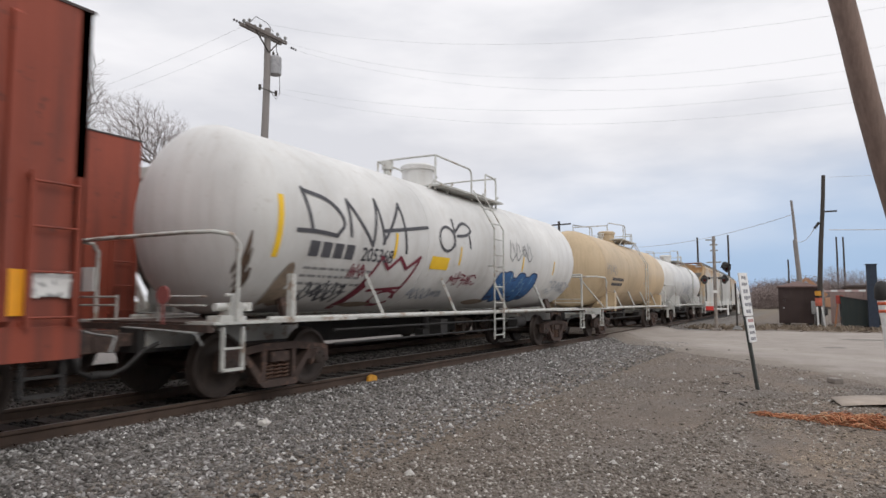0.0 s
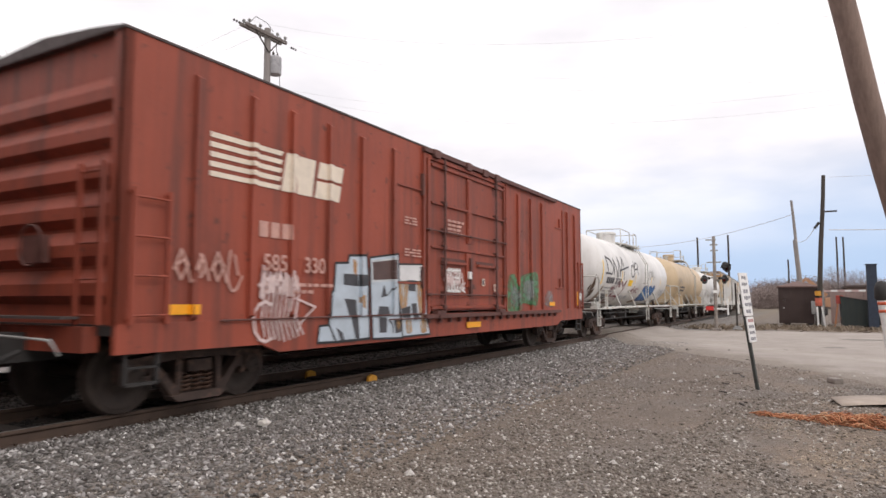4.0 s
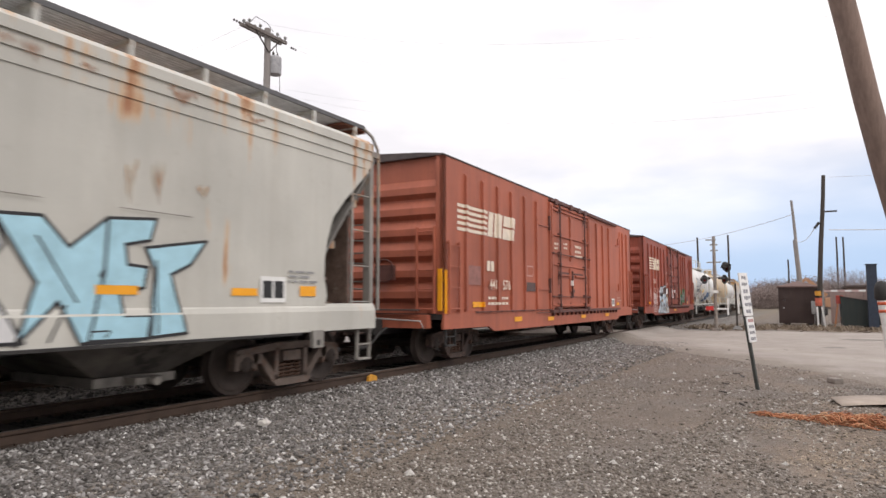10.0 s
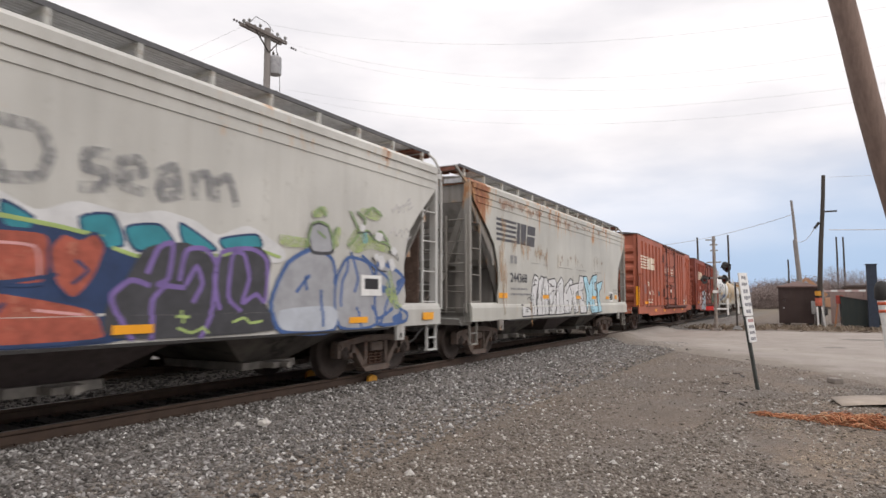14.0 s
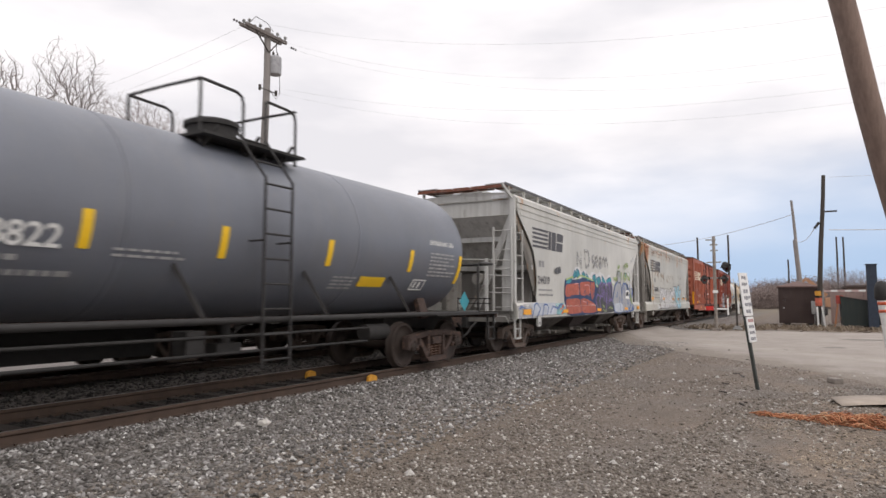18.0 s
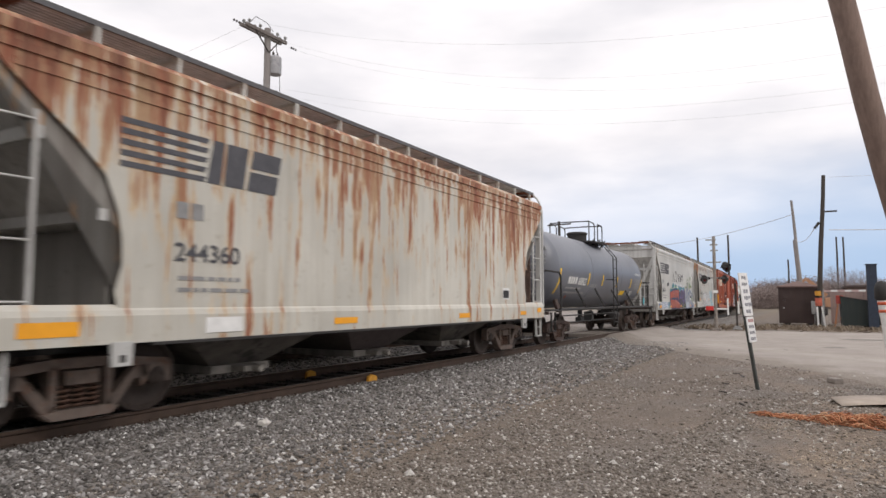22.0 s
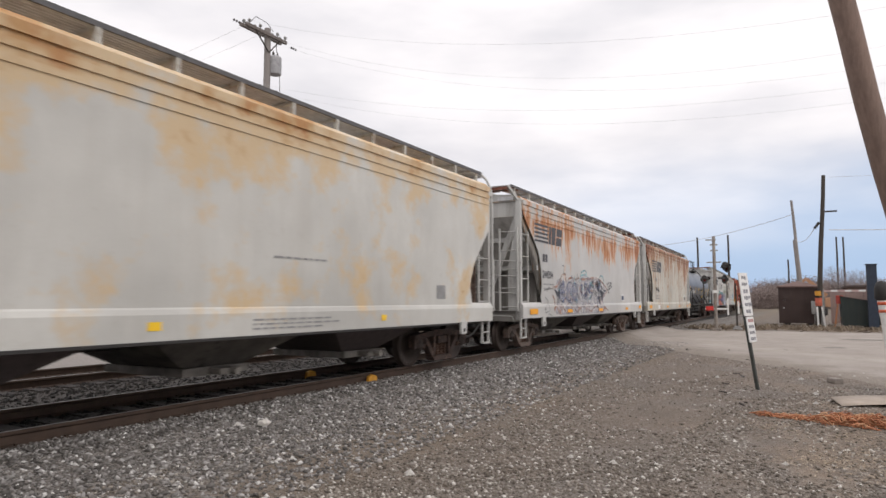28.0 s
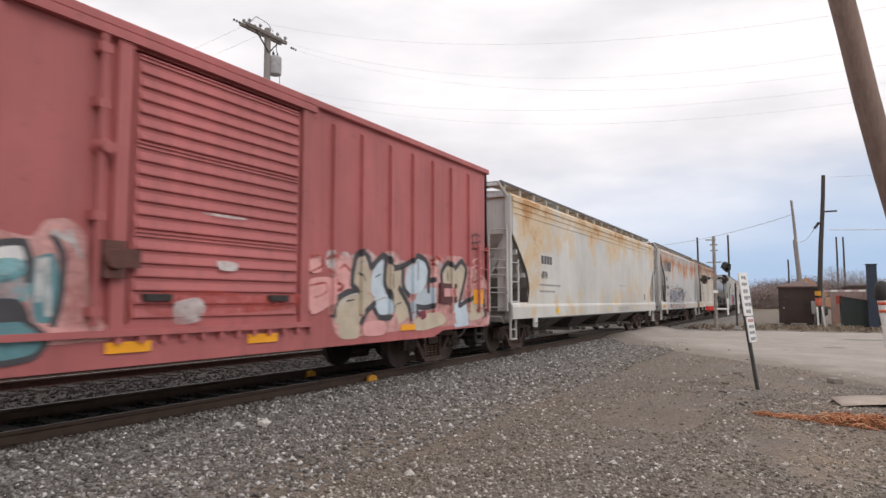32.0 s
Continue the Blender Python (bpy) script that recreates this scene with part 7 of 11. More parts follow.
    spray(fl, car, "small_tag", [[(0.92, 1.18), (1.08, 1.17)], [(1.00, 1.24), (1.01, 1.11)], [(0.95, 1.04), (1.13, 0.98), (1.31, 1.04)], [(1.78, 1.09), (1.96, 1.14), (2.08, 1.07), (2.28, 1.09)], [(1.38, 0.97), (1.29, 1.04)]], 0.035, G_LIME)
    grey = "lead grey letter outlined in blue"
    shape(fl, car, "painted_letter", [(2.66, 0.94), (2.48, 1.34), (2.81, 1.91), (3.39, 2.16), (3.79, 2.02), (3.89, 1.69), (3.83, 0.92)], G_LEAD, grey, 1, G_COBALT, 0.07)
    shape(fl, car, "painted_letter", [(3.96, 0.95), (3.89, 1.62), (4.19, 2.06), (4.75, 2.00), (4.97, 1.64), (4.94, 0.96)], G_LEAD, grey, 1, G_COBALT, 0.05)
    shape(fl, car, "painted_letter", [(5.01, 0.97), (4.97, 1.55), (5.05, 2.01), (5.56, 1.93), (5.89, 1.74), (5.56, 1.35), (5.94, 1.13), (5.85, 0.99)], G_LEAD, grey, 1, G_COBALT, 0.06)
    shape(fl, car, "letter_shade", [(2.66, 1.23), (3.83, 1.27), (3.80, 0.93), (2.70, 0.95)], G_PALE2, "", 1)
    spray(fl, car, "letter_outline", [[(3.00, 1.50), (3.18, 1.67), (3.25, 1.72)], [(3.21, 1.54), (3.18, 1.69), (3.26, 1.73)], [(3.54, 1.51), (3.56, 0.99)], [(3.88, 1.85), (3.86, 1.64)], [(4.20, 2.05), (4.18, 1.85), (4.06, 1.67), (4.02, 1.29)], [(4.30, 2.14), (4.47, 1.75), (4.39, 1.52)], [(4.60, 2.11), (4.99, 1.93), (5.35, 1.76), (5.39, 1.54), (4.93, 1.56)], [(5.37, 2.05), (5.62, 1.93), (5.85, 1.80), (5.68, 1.60), (5.39, 1.42), (5.10, 0.98)], [(4.44, 1.24), (4.53, 0.95)], [(4.87, 1.27), (5.02, 1.06), (5.48, 1.23)], [(5.53, 0.95), (5.75, 1.23)]], 0.055, G_COBALT, "blue sprayed lines")
    for pts in ([(4.88, 1.63), (5.15, 1.65), (5.42, 1.57), (5.23, 1.50), (4.94, 1.54)], [(5.47, 1.09), (5.75, 1.15), (5.76, 0.99), (5.49, 0.98)], [(5.63, 1.71), (5.85, 1.80), (5.69, 1.59)]):
        shape(fl, car, "letter_shade", pts, G_COBALT, "", 1)
    shape(fl, car, "green_patch", [(3.24, 2.34), (3.31, 2.51), (3.47, 2.56), (3.68, 2.52), (3.79, 2.30), (3.78, 2.12), (3.33, 2.10)], G_LEAD, "grey loops edged in green", 2, G_CHAR, 0.05)
    for pts in ([(2.63, 2.30), (2.89, 2.30), (3.22, 2.29), (3.25, 2.17), (2.81, 2.14), (2.64, 2.17)], [(3.82, 2.44), (4.00, 2.54), (3.95, 2.24), (3.83, 2.20)], [(4.16, 2.29), (4.40, 2.55), (4.68, 2.53), (4.97, 2.38), (5.36, 2.33), (5.41, 2.21), (4.83, 2.25), (4.42, 2.15)], [(4.56, 2.92), (5.10, 2.94), (5.05, 2.76), (4.61, 2.79)], [(3.30, 2.71), (3.58, 2.83), (3.68, 2.73), (3.43, 2.63)], [(5.27, 1.54), (5.42, 1.92), (5.69, 1.36), (5.82, 1.26), (5.56, 1.23)]):
        shape(fl, car, "green_patch", pts, G_MIST_LIME, "thin lime green sprayed patch", 2, kind="stuff")
    spray(fl, car, "green_crest", [[(3.18, 2.16), (3.24, 2.34), (3.31, 2.51), (3.47, 2.57), (3.69, 2.53), (3.80, 2.30), (3.82, 2.19)], [(3.92, 2.52), (3.83, 2.41), (3.83, 2.19)], [(4.26, 2.82), (4.49, 2.50), (4.21, 2.26)], [(4.51, 2.49), (4.76, 2.55), (4.91, 2.42), (5.33, 2.38), (5.46, 2.28)], [(3.35, 2.65), (3.50, 2.80), (3.64, 2.69)], [(4.67, 2.83), (4.88, 2.97), (5.15, 2.86)], [(4.46, 2.84), (4.67, 2.73), (4.62, 2.64)], [(3.46, 2.42), (3.61, 2.34)], [(4.81, 2.41), (5.12, 2.58), (5.36, 2.42)]], 0.045, G_GREEN2, "mossy green sprayed loops")
    spray(fl, car, "green_crest", [[(3.31, 2.50), (3.47, 2.55), (3.68, 2.51)], [(4.46, 2.49), (4.78, 2.53), (4.93, 2.40)], [(4.87, 2.10), (5.06, 1.90), (5.31, 1.88)], [(5.37, 2.24), (5.62, 2.22), (5.67, 2.10)]], 0.025, G_CHAR)
    for pts in ([(4.92, 2.13), (5.01, 2.19), (5.06, 2.11), (4.98, 2.04)], [(5.43, 2.28), (5.54, 2.34), (5.65, 2.26), (5.53, 2.17)], [(5.04, 2.11), (5.18, 2.16), (5.26, 2.00), (5.14, 1.91)], [(5.37, 2.08), (5.50, 2.12), (5.59, 1.96), (5.46, 1.89)], [(4.53, 2.65), (4.67, 2.63), (4.62, 2.53), (4.51, 2.54)], [(4.97, 2.55), (5.20, 2.53), (5.12, 2.40), (4.96, 2.43)]):
        shape(fl, car, "white_dab", pts, G_WHITE, "", 2)
    shape(fl, car, "sky_dab", [(4.55, 2.46), (4.69, 2.52), (4.74, 2.37), (4.61, 2.33)], G_MIST_SKY, "", 2)
    spray(fl, car, "white_tag", [[(5.49, 2.96), (5.63, 3.12), (5.69, 2.98), (5.83, 3.15), (5.85, 3.00)], [(5.90, 3.15), (6.08, 3.29), (6.02, 3.07), (6.18, 3.17)], [(5.40, 2.56), (5.56, 2.69), (5.60, 2.54), (5.77, 2.67), (5.80, 2.53)], [(5.85, 2.61), (5.95, 2.71), (6.11, 2.58), (5.96, 2.51)], [(5.45, 3.00), (6.13, 3.21)]], 0.03, G_MIST_WHITE)
    # lower left of the mural, below the number
    for pts, m in (([(-7.28, 1.23), (-6.28, 1.32), (-6.28, 0.94), (-7.24, 0.90)], G_MIST_LILAC), ([(-6.28, 1.30), (-4.28, 1.31), (-4.28, 0.97), (-6.28, 0.96)], G_PALE2), ([(-4.28, 1.29), (-3.53, 1.31), (-3.53, 0.97), (-4.28, 0.95)], G_MIST_SKY)):
        shape(fl, car, "graffiti_background", pts, m, "", 0, kind="stuff")
    spray(fl, car, "letter_outline", [[(-6.28, 0.92), (-6.09, 1.21), (-5.86, 1.30), (-5.66, 1.14), (-5.90, 0.95)], [(-5.50, 0.96), (-5.29, 1.25), (-4.99, 1.23), (-5.08, 1.01)], [(-4.81, 1.02), (-4.59, 1.20), (-4.21, 1.14)], [(-7.15, 1.16), (-6.95, 1.21), (-6.74, 1.12), (-6.88, 0.99)], [(-4.16, 1.14), (-3.76, 1.27), (-3.56, 1.11)]], 0.05, G_COBALT)
    spray(fl, car, "small_tag", [[(-3.92, 1.11), (-3.56, 1.24)], [(-3.87, 0.98), (-3.61, 1.06)]], 0.05, G_RED)
    shape(fl, car, "faded_letter", [(-4.27, 2.32), (-3.78, 2.40), (-3.75, 2.22), (-4.25, 2.17)], G_MIST_SOOT, "", 1)
    tape(fl, car, [(-6.9, -6.35, 1.0, 1.14), (-3.7, -3.2, 1.0, 1.1), (0.1, 0.6, 1.0, 1.1), (4.2, 4.7, 1.0, 1.1), (6.5, 6.9, 1.0, 1.14)])
    fl.lay("consolidated_stencil", [rect(4.55, 5.15, 1.45, 1.80)], M_WHITE, car)
    fl.lay("stencil_window", [rect(4.65, 5.05, 1.56, 1.74)], G_BLACK, car)
    FREIGHT.append((car, -57.97))

    # black tank car
    car, fl = tank_car("black pressure tank car with yellow reflective strips", M_TANK_B, 7.55, 6.62, 1.34, 2.45, dome_x=0.05, ladder_x=-0.06, rails=(-0.81, -0.02, 1.12), inset=2.17, valve=0, dome_r=0.38, open_end=True, rh=0.70, dome_h=0.72)
    tape(fl, car, [(-5.97, -5.84, 1.60, 2.40), (-2.75, -2.62, 1.93, 2.36), (-0.84, -0.71, 1.93, 2.36), (1.38, 1.51, 1.93, 2.36), (3.88, 4.01, 1.93, 2.36), (5.92, 6.05, 1.75, 2.36)], M_YELLOW)
    marks(fl, car, -4.98, -3.99, 1.94, 2.17, 4, M_WHITE)
    lettering("68822", 0.265, M_WHITE, car, -3.88, -math.sqrt(1.34 ** 2 - 0.52 ** 2), 1.92, 17, 1.04, lift=0.012)
    small_print(fl, car, -5.02, 1.83, 2.2, 1, M_PRINT, 71, 0.06)
    small_print(fl, car, -5.02, 1.68, 2.6, 1, M_PRINT, 72, 0.06)
    small_print(fl, car, -2.33, 1.97, 1.0, 2, M_PRINT, 73, 0.03, 0.07)
    small_print(fl, car, 1.70, 1.78, 0.62, 4, M_PRINT, 74, 0.03, 0.06)
    fl.lay("inspection_label", [rect(2.46, 3.24, 1.62, 1.80)], M_YELLOW, car)
    lettering("REFRIGERANT GAS", 0.10, M_WHITE, car, 4.63, -1.335, 2.52, -4, 0.85, name="stencil_words")
    small_print(fl, car, 4.66, 2.36, 1.1, 7, M_PRINT, 75, 0.035, 0.075)
    fl.lay("consolidated_stencil", [rect(4.22, 4.73, 1.58, 1.80)], M_WHITE, car)
    fl.lay("stencil_window", [rect(4.26, 4.69, 1.61, 1.77)], M_TANK_B, car)
    fl.lay("stencil_mark", [rect(4.32, 4.39, 1.63, 1.75), rect(4.48, 4.56, 1.63, 1.75)], M_WHITE, car)
    fl.lay("red_mark", [arc(-4.45, 1.50, 0.06, 0.06, 0, 360, 8)[:-1]], G_RED, car)
    p = Solid()
    p.add([(5.72, -1.45, 1.35), (5.95, -1.45, 1.12), (6.18, -1.45, 1.35), (5.95, -1.45, 1.58)], [(0, 1, 2, 3)])
    part("placard", p, G_TEAL, car, "diamond-shaped hazard placard")
    # stencils on the rear head
    s = Solid()
    for i, (w, z) in enumerate(((1.0, 2.98), (0.9, 2.78), (0.95, 2.66), (0.6, 2.54))):
        s.box(-6.50 + 0.16 * (z - 2.5), -6.35, -1.0, -1.0 + w * 0.8, z, z + (0.09 if i == 0 else 0.05))
    tagged(part("stencil_line", s, M_FADED, car), kind="stuff")
    FREIGHT.append((car, -73.78))

    # heavily rusted hopper
    car, fl = hopper("cream covered hopper car heavily streaked with rust", M_HOP3, end_paint=M_END_PALE)
    emblem(fl, car, -5.80, -3.35, 2.84, 3.40, M_STENCIL)
    marks(fl, car, -5.05, -4.6, 2.35, 2.55, 2, M_FADED)
    lettering("244360", 0.225, M_STENCIL, car, -5.07, -1.585, 1.84, 0, 1.1)
    small_print(fl, car, -5.0, 1.66, 1.2, 2, M_FADED, 34, 0.05, 0.14)
    tape(fl, car, [(-6.8, -6.2, 1.0, 1.15), (-2.1, -1.5, 1.0, 1.1), (2.1, 2.6, 1.0, 1.1), (5.5, 5.9, 1.0, 1.1), (6.7, 7.0, 1.05, 1.17)])
    fl.lay("consolidated_stencil", [rect(4.45, 4.85, 1.40, 1.68)], M_WHITE, car)
    fl.lay("stencil_window", [rect(4.48, 4.82, 1.43, 1.62)], G_BLACK, car)
    fl.lay("white_patch", [rect(-4.6, -4.0, 0.97, 1.16)], M_WHITE, car)
    FREIGHT.append((car, -89.3))

    # white hopper, rust under the roof
    car, fl = hopper("white covered hopper car with rust below the roof and blue-grey graffiti", M_HOP4, end_paint=M_END_PALE)
    emblem(fl, car, -6.28, -3.95, 3.02, 3.54, M_STENCIL)
    marks(fl, car, -5.65, -5.2, 2.48, 2.70, 2, M_STENCIL)
    lettering("244294", 0.22, M_STENCIL, car, -5.69, -1.585, 2.02, 0, 0.98)
    small_print(fl, car, -5.6, 1.86, 0.9, 2, M_FADED, 35, 0.04, 0.12)
    shape(fl, car, "graffiti_haze", [(-4.63, 1.73), (-4.33, 2.03), (-3.78, 1.97), (-2.13, 2.10), (-1.60, 2.24), (-1.02, 2.17), (-0.03, 2.14), (0.71, 2.03), (1.31, 1.76), (0.71, 1.35), (0.81, 0.95), (-1.58, 0.95), (-4.62, 0.97), (-4.47, 1.36)], G_MIST_LILAC, "washed-out lilac sprayed ground", 2, kind="stuff")
    spray(fl, car, "contour_line", [[(-4.84, 1.77), (-4.49, 1.79), (-4.15, 1.98), (-3.98, 2.14), (-3.64, 2.20), (-3.59, 1.99), (-3.07, 2.10), (-2.62, 2.05), (-2.26, 2.12), (-1.87, 2.08), (-1.02, 2.13), (-0.38, 2.18), (0.33, 2.11), (0.71, 2.02), (1.31, 1.76), (0.71, 1.50), (0.52, 1.21), (1.31, 1.00)], [(-4.87, 1.54), (-4.67, 1.36), (-4.82, 1.10), (-4.59, 1.22), (-4.36, 1.01), (-4.04, 1.16), (-3.56, 0.98), (-3.05, 1.20), (-2.60, 1.01), (-1.86, 1.20), (-1.00, 1.00), (-0.37, 1.18), (0.33, 0.96), (0.87, 1.14)]], 0.07, G_MIST_ORANGE, "faded orange contour")
    spray(fl, car, "contour_line", [[(-2.11, 2.03), (-1.98, 2.30), (-1.60, 2.39), (-1.38, 2.34), (-1.31, 2.09)], [(0.14, 2.10), (0.36, 2.27), (0.71, 2.25), (0.86, 2.02)], [(-2.05, 2.07), (-1.90, 2.22), (-1.46, 2.25)]], 0.05, G_MIST_SKY, "faded teal arches")
    for pts in ([(-4.71, 1.70), (-4.38, 1.64), (-4.32, 1.79), (-4.21, 1.62), (-4.25, 1.36), (-4.48, 1.24), (-4.43, 1.48)], [(0.33, 2.09), (0.71, 1.79), (1.19, 1.75), (0.75, 1.60), (0.61, 1.35), (0.33, 1.64)], [(-0.77, 2.04), (-0.51, 2.02), (-0.57, 1.71), (-0.85, 1.46), (-1.01, 1.46), (-0.73, 1.71)], [(-0.38, 1.97), (0.14, 2.10), (0.42, 1.95), (0.33, 1.64), (-0.17, 1.63), (-0.41, 1.76)], [(-0.12, 1.46), (0.33, 1.52), (0.48, 1.28), (0.11, 1.34)]):
        shape(fl, car, "graffiti_star", pts, G_MIST_SOOT, "worn black sprayed patch", 1)
    for pts in ([(-2.15, 1.90), (-1.86, 1.95), (-1.78, 1.82), (-1.82, 1.55), (-2.08, 1.50), (-2.13, 1.74)], [(-1.70, 1.93), (-1.49, 2.00), (-1.32, 1.94), (-1.29, 1.78), (-1.36, 1.46), (-1.71, 1.38)], [(-1.21, 1.91), (-0.94, 1.99), (-0.77, 1.89), (-0.86, 1.63), (-1.09, 1.59), (-1.22, 1.75)]):
        shape(fl, car, "painted_letter", pts, G_MIST_DENIM, "worn denim blue letter", 2, G_MIST_WHITE, 0.05)
    for pts in ([(-0.50, 1.84), (-0.36, 2.04), (-0.04, 2.12), (0.17, 2.01), (0.37, 1.89), (0.21, 1.67), (-0.02, 1.69), (-0.18, 1.78), (-0.42, 1.71)], [(-0.10, 1.60), (0.15, 1.54), (0.39, 1.36), (0.31, 1.20), (0.07, 1.30)], [(-0.60, 1.72), (-0.32, 1.64), (-0.24, 1.48), (-0.46, 1.53)]):
        shape(fl, car, "painted_letter", pts, G_MIST_SOOT, "worn black letter", 2, G_MIST_WHITE, 0.045)
    spray(fl, car, "letter_detail", [[(-2.10, 1.83), (-1.83, 1.87)], [(-2.11, 1.68), (-1.81, 1.71)], [(-1.67, 1.81), (-1.34, 1.85)], [(-1.68, 1.66), (-1.34, 1.69)], [(-1.18, 1.84), (-0.83, 1.88)], [(-1.16, 1.72), (-0.86, 1.73)], [(-0.34, 1.94), (0.09, 1.99)], [(-0.36, 1.83), (-0.10, 1.85)], [(-1.65, 1.51), (-1.40, 1.53)], [(-2.06, 1.58), (-1.85, 1.60)]], 0.03, G_MIST_LILAC)
    spray(fl, car, "letter_detail", [[(-2.26, 1.92), (-2.27, 1.50), (-2.14, 1.40)], [(-1.77, 1.95), (-1.71, 1.36)], [(-1.29, 1.98), (-1.23, 1.52), (-0.98, 1.52), (-0.79, 1.61)], [(-0.66, 1.53), (-0.32, 1.76)], [(-0.24, 1.54), (-0.01, 1.36), (-0.08, 1.24)], [(0.41, 2.09), (0.46, 1.81), (1.00, 1.65)], [(-2.49, 1.29), (-2.14, 1.36), (-1.75, 1.28), (-1.27, 1.35), (-0.78, 1.27)]], 0.04, G_MIST_WHITE)
    spray(fl, car, "letter_detail", [[(-2.03, 1.91), (-1.98, 1.55)], [(-1.91, 1.93), (-1.87, 1.58)], [(-1.60, 1.94), (-1.59, 1.45)], [(-1.46, 1.97), (-1.47, 1.49)], [(-1.06, 1.94), (-1.01, 1.63)], [(-0.19, 2.07), (-0.13, 1.77)], [(0.00, 2.09), (0.07, 1.74)]], 0.022, G_DENIM)
    spray(fl, car, "speckle", [[(1.28, 2.01), (1.38, 1.99)], [(1.51, 2.02), (1.59, 2.06)], [(1.41, 1.91), (1.51, 1.87)], [(1.66, 1.92), (1.81, 1.97)], [(1.33, 1.80), (1.45, 1.77)], [(1.57, 1.80), (1.72, 1.85)], [(1.90, 1.87), (1.99, 1.93)], [(1.80, 2.07), (1.94, 2.02)], [(1.45, 1.69), (1.56, 1.67)]], 0.05, G_MIST_SOOT)
    for n, m, seed, h, w in ((46, G_MIST_DENIM, 32, (0.12, 0.38), 0.05), (52, G_MIST_WHITE, 34, (0.15, 0.45), 0.04), (20, G_MIST_SOOT, 39, (0.1, 0.3), 0.05), (26, G_MIST_ORANGE, 31, (0.1, 0.3), 0.05), (14, G_MIST_SKY, 36, (0.08, 0.2), 0.05)):
        counters(fl, car, -4.2, 0.3, 1.12, 1.98, n, m, seed, h, w)
    for n, m, seed in ((18, G_MIST_LILAC, 61), (16, G_MIST_WHITE, 62), (10, G_MIST_ORANGE, 63)):
        counters(fl, car, -4.5, 0.7, 0.96, 1.2, n, m, seed, (0.15, 0.4), 0.06)
    # the paler half of the piece
    for pts in ([(-4.19, 1.80), (-3.88, 1.89), (-3.73, 1.73), (-3.81, 1.39), (-4.13, 1.36), (-4.23, 1.58)], [(-3.47, 1.88), (-3.07, 1.94), (-3.04, 1.57), (-3.22, 1.39), (-3.49, 1.41)], [(-2.90, 1.86), (-2.62, 1.92), (-2.47, 1.70), (-2.61, 1.42), (-2.86, 1.41)]):
        shape(fl, car, "painted_letter", pts, G_MIST_LILAC, "washed-out lilac letter", 2, G_MIST_DENIM, 0.04)
    spray(fl, car, "letter_detail", [[(-4.06, 1.79), (-3.99, 1.42)], [(-3.89, 1.84), (-3.90, 1.56)], [(-3.36, 1.84), (-3.37, 1.45)], [(-3.18, 1.87), (-3.19, 1.57)], [(-2.76, 1.83), (-2.72, 1.45)], [(-4.23, 1.60), (-3.77, 1.64)], [(-3.64, 1.94), (-3.57, 1.36)], [(-2.98, 1.94), (-2.95, 1.32)], [(-2.44, 1.97), (-2.37, 1.36)]], 0.03, G_MIST_DENIM)
    spray(fl, car, "grey_tag", [[(-5.37, 1.63), (-5.25, 1.74), (-5.10, 1.76)], [(-5.63, 1.66), (-5.38, 1.69), (-4.96, 1.72)], [(-5.51, 1.46), (-5.30, 1.36), (-5.40, 1.24)], [(-5.68, 1.11), (-5.50, 1.19), (-5.62, 1.02), (-5.36, 1.07)], [(-5.23, 1.24), (-5.29, 1.00), (-5.07, 0.94)], [(-3.98, 2.44), (-3.80, 2.43), (-3.87, 2.23), (-3.73, 2.21)]], 0.03, G_MIST_GREY)
    tape(fl, car, [(-6.8, -6.2, 1.0, 1.15), (-3.6, -3.1, 1.0, 1.1), (0.0, 0.5, 1.0, 1.1), (4.0, 4.45, 1.0, 1.1), (6.55, 6.95, 1.03, 1.16)])
    fl.lay("consolidated_stencil", [rect(3.5, 3.85, 1.36, 1.62)], M_WHITE, car)
    fl.lay("stencil_window", [rect(3.53, 3.82, 1.39, 1.57)], G_NAVY, car)
    FREIGHT.append((car, -105.17))

    # long pale hopper
    car, fl = hopper("long pale grey covered hopper car with patches of rust", M_HOPE, 9.2, 4, gear="rusty", end_paint=M_END_PALE)
    marks(fl, car, -7.03, -6.10, 2.42, 2.65, 4, M_STENCIL)
    lettering("6974", 0.21, M_STENCIL, car, -7.05, -1.585, 2.0, 0, 0.85)
    small_print(fl, car, -7.2, 1.84, 1.8, 1, M_FADED, 81, 0.05)
    small_print(fl, car, -7.2, 1.66, 1.6, 1, M_FADED, 82, 0.05)
    small_print(fl, car, 2.0, 2.0, 1.2, 1, M_FADED, 83, 0.03)
    small_print(fl, car, 1.6, 1.12, 2.0, 3, M_FADED, 84, 0.025, 0.06)
    fl.lay("consolidated_stencil", [rect(6.6, 6.95, 1.40, 1.68)], M_FADED, car)
    tape(fl, car, [(-5.9, -5.65, 1.0, 1.14), (0.0, 0.18, 1.02, 1.12), (4.6, 4.75, 1.02, 1.12)], M_YELLOW)
    g = Solid()
    g.lathe([(-8.75, 0.0), (-8.75, 0.19), (-8.15, 0.19), (-8.15, 0.0)], "x", (0, -0.35, 1.45), 16, sharp=(1, 2))
    g.box(-8.95, -8.55, -0.05, 0.45, 1.18, 1.85)
    g.box(-8.60, -8.35, 0.55, 1.05, 1.18, 1.65)
    g.tube([(-8.9, -0.9, 1.25), (-8.6, -0.6, 1.35), (-8.2, -0.5, 1.40)], 0.03, 8)
    part("brake_cylinder", g, M_UNDER, car, "grimy brake cylinder and valves on the end platform")
    FREIGHT.append((car, -123.5))

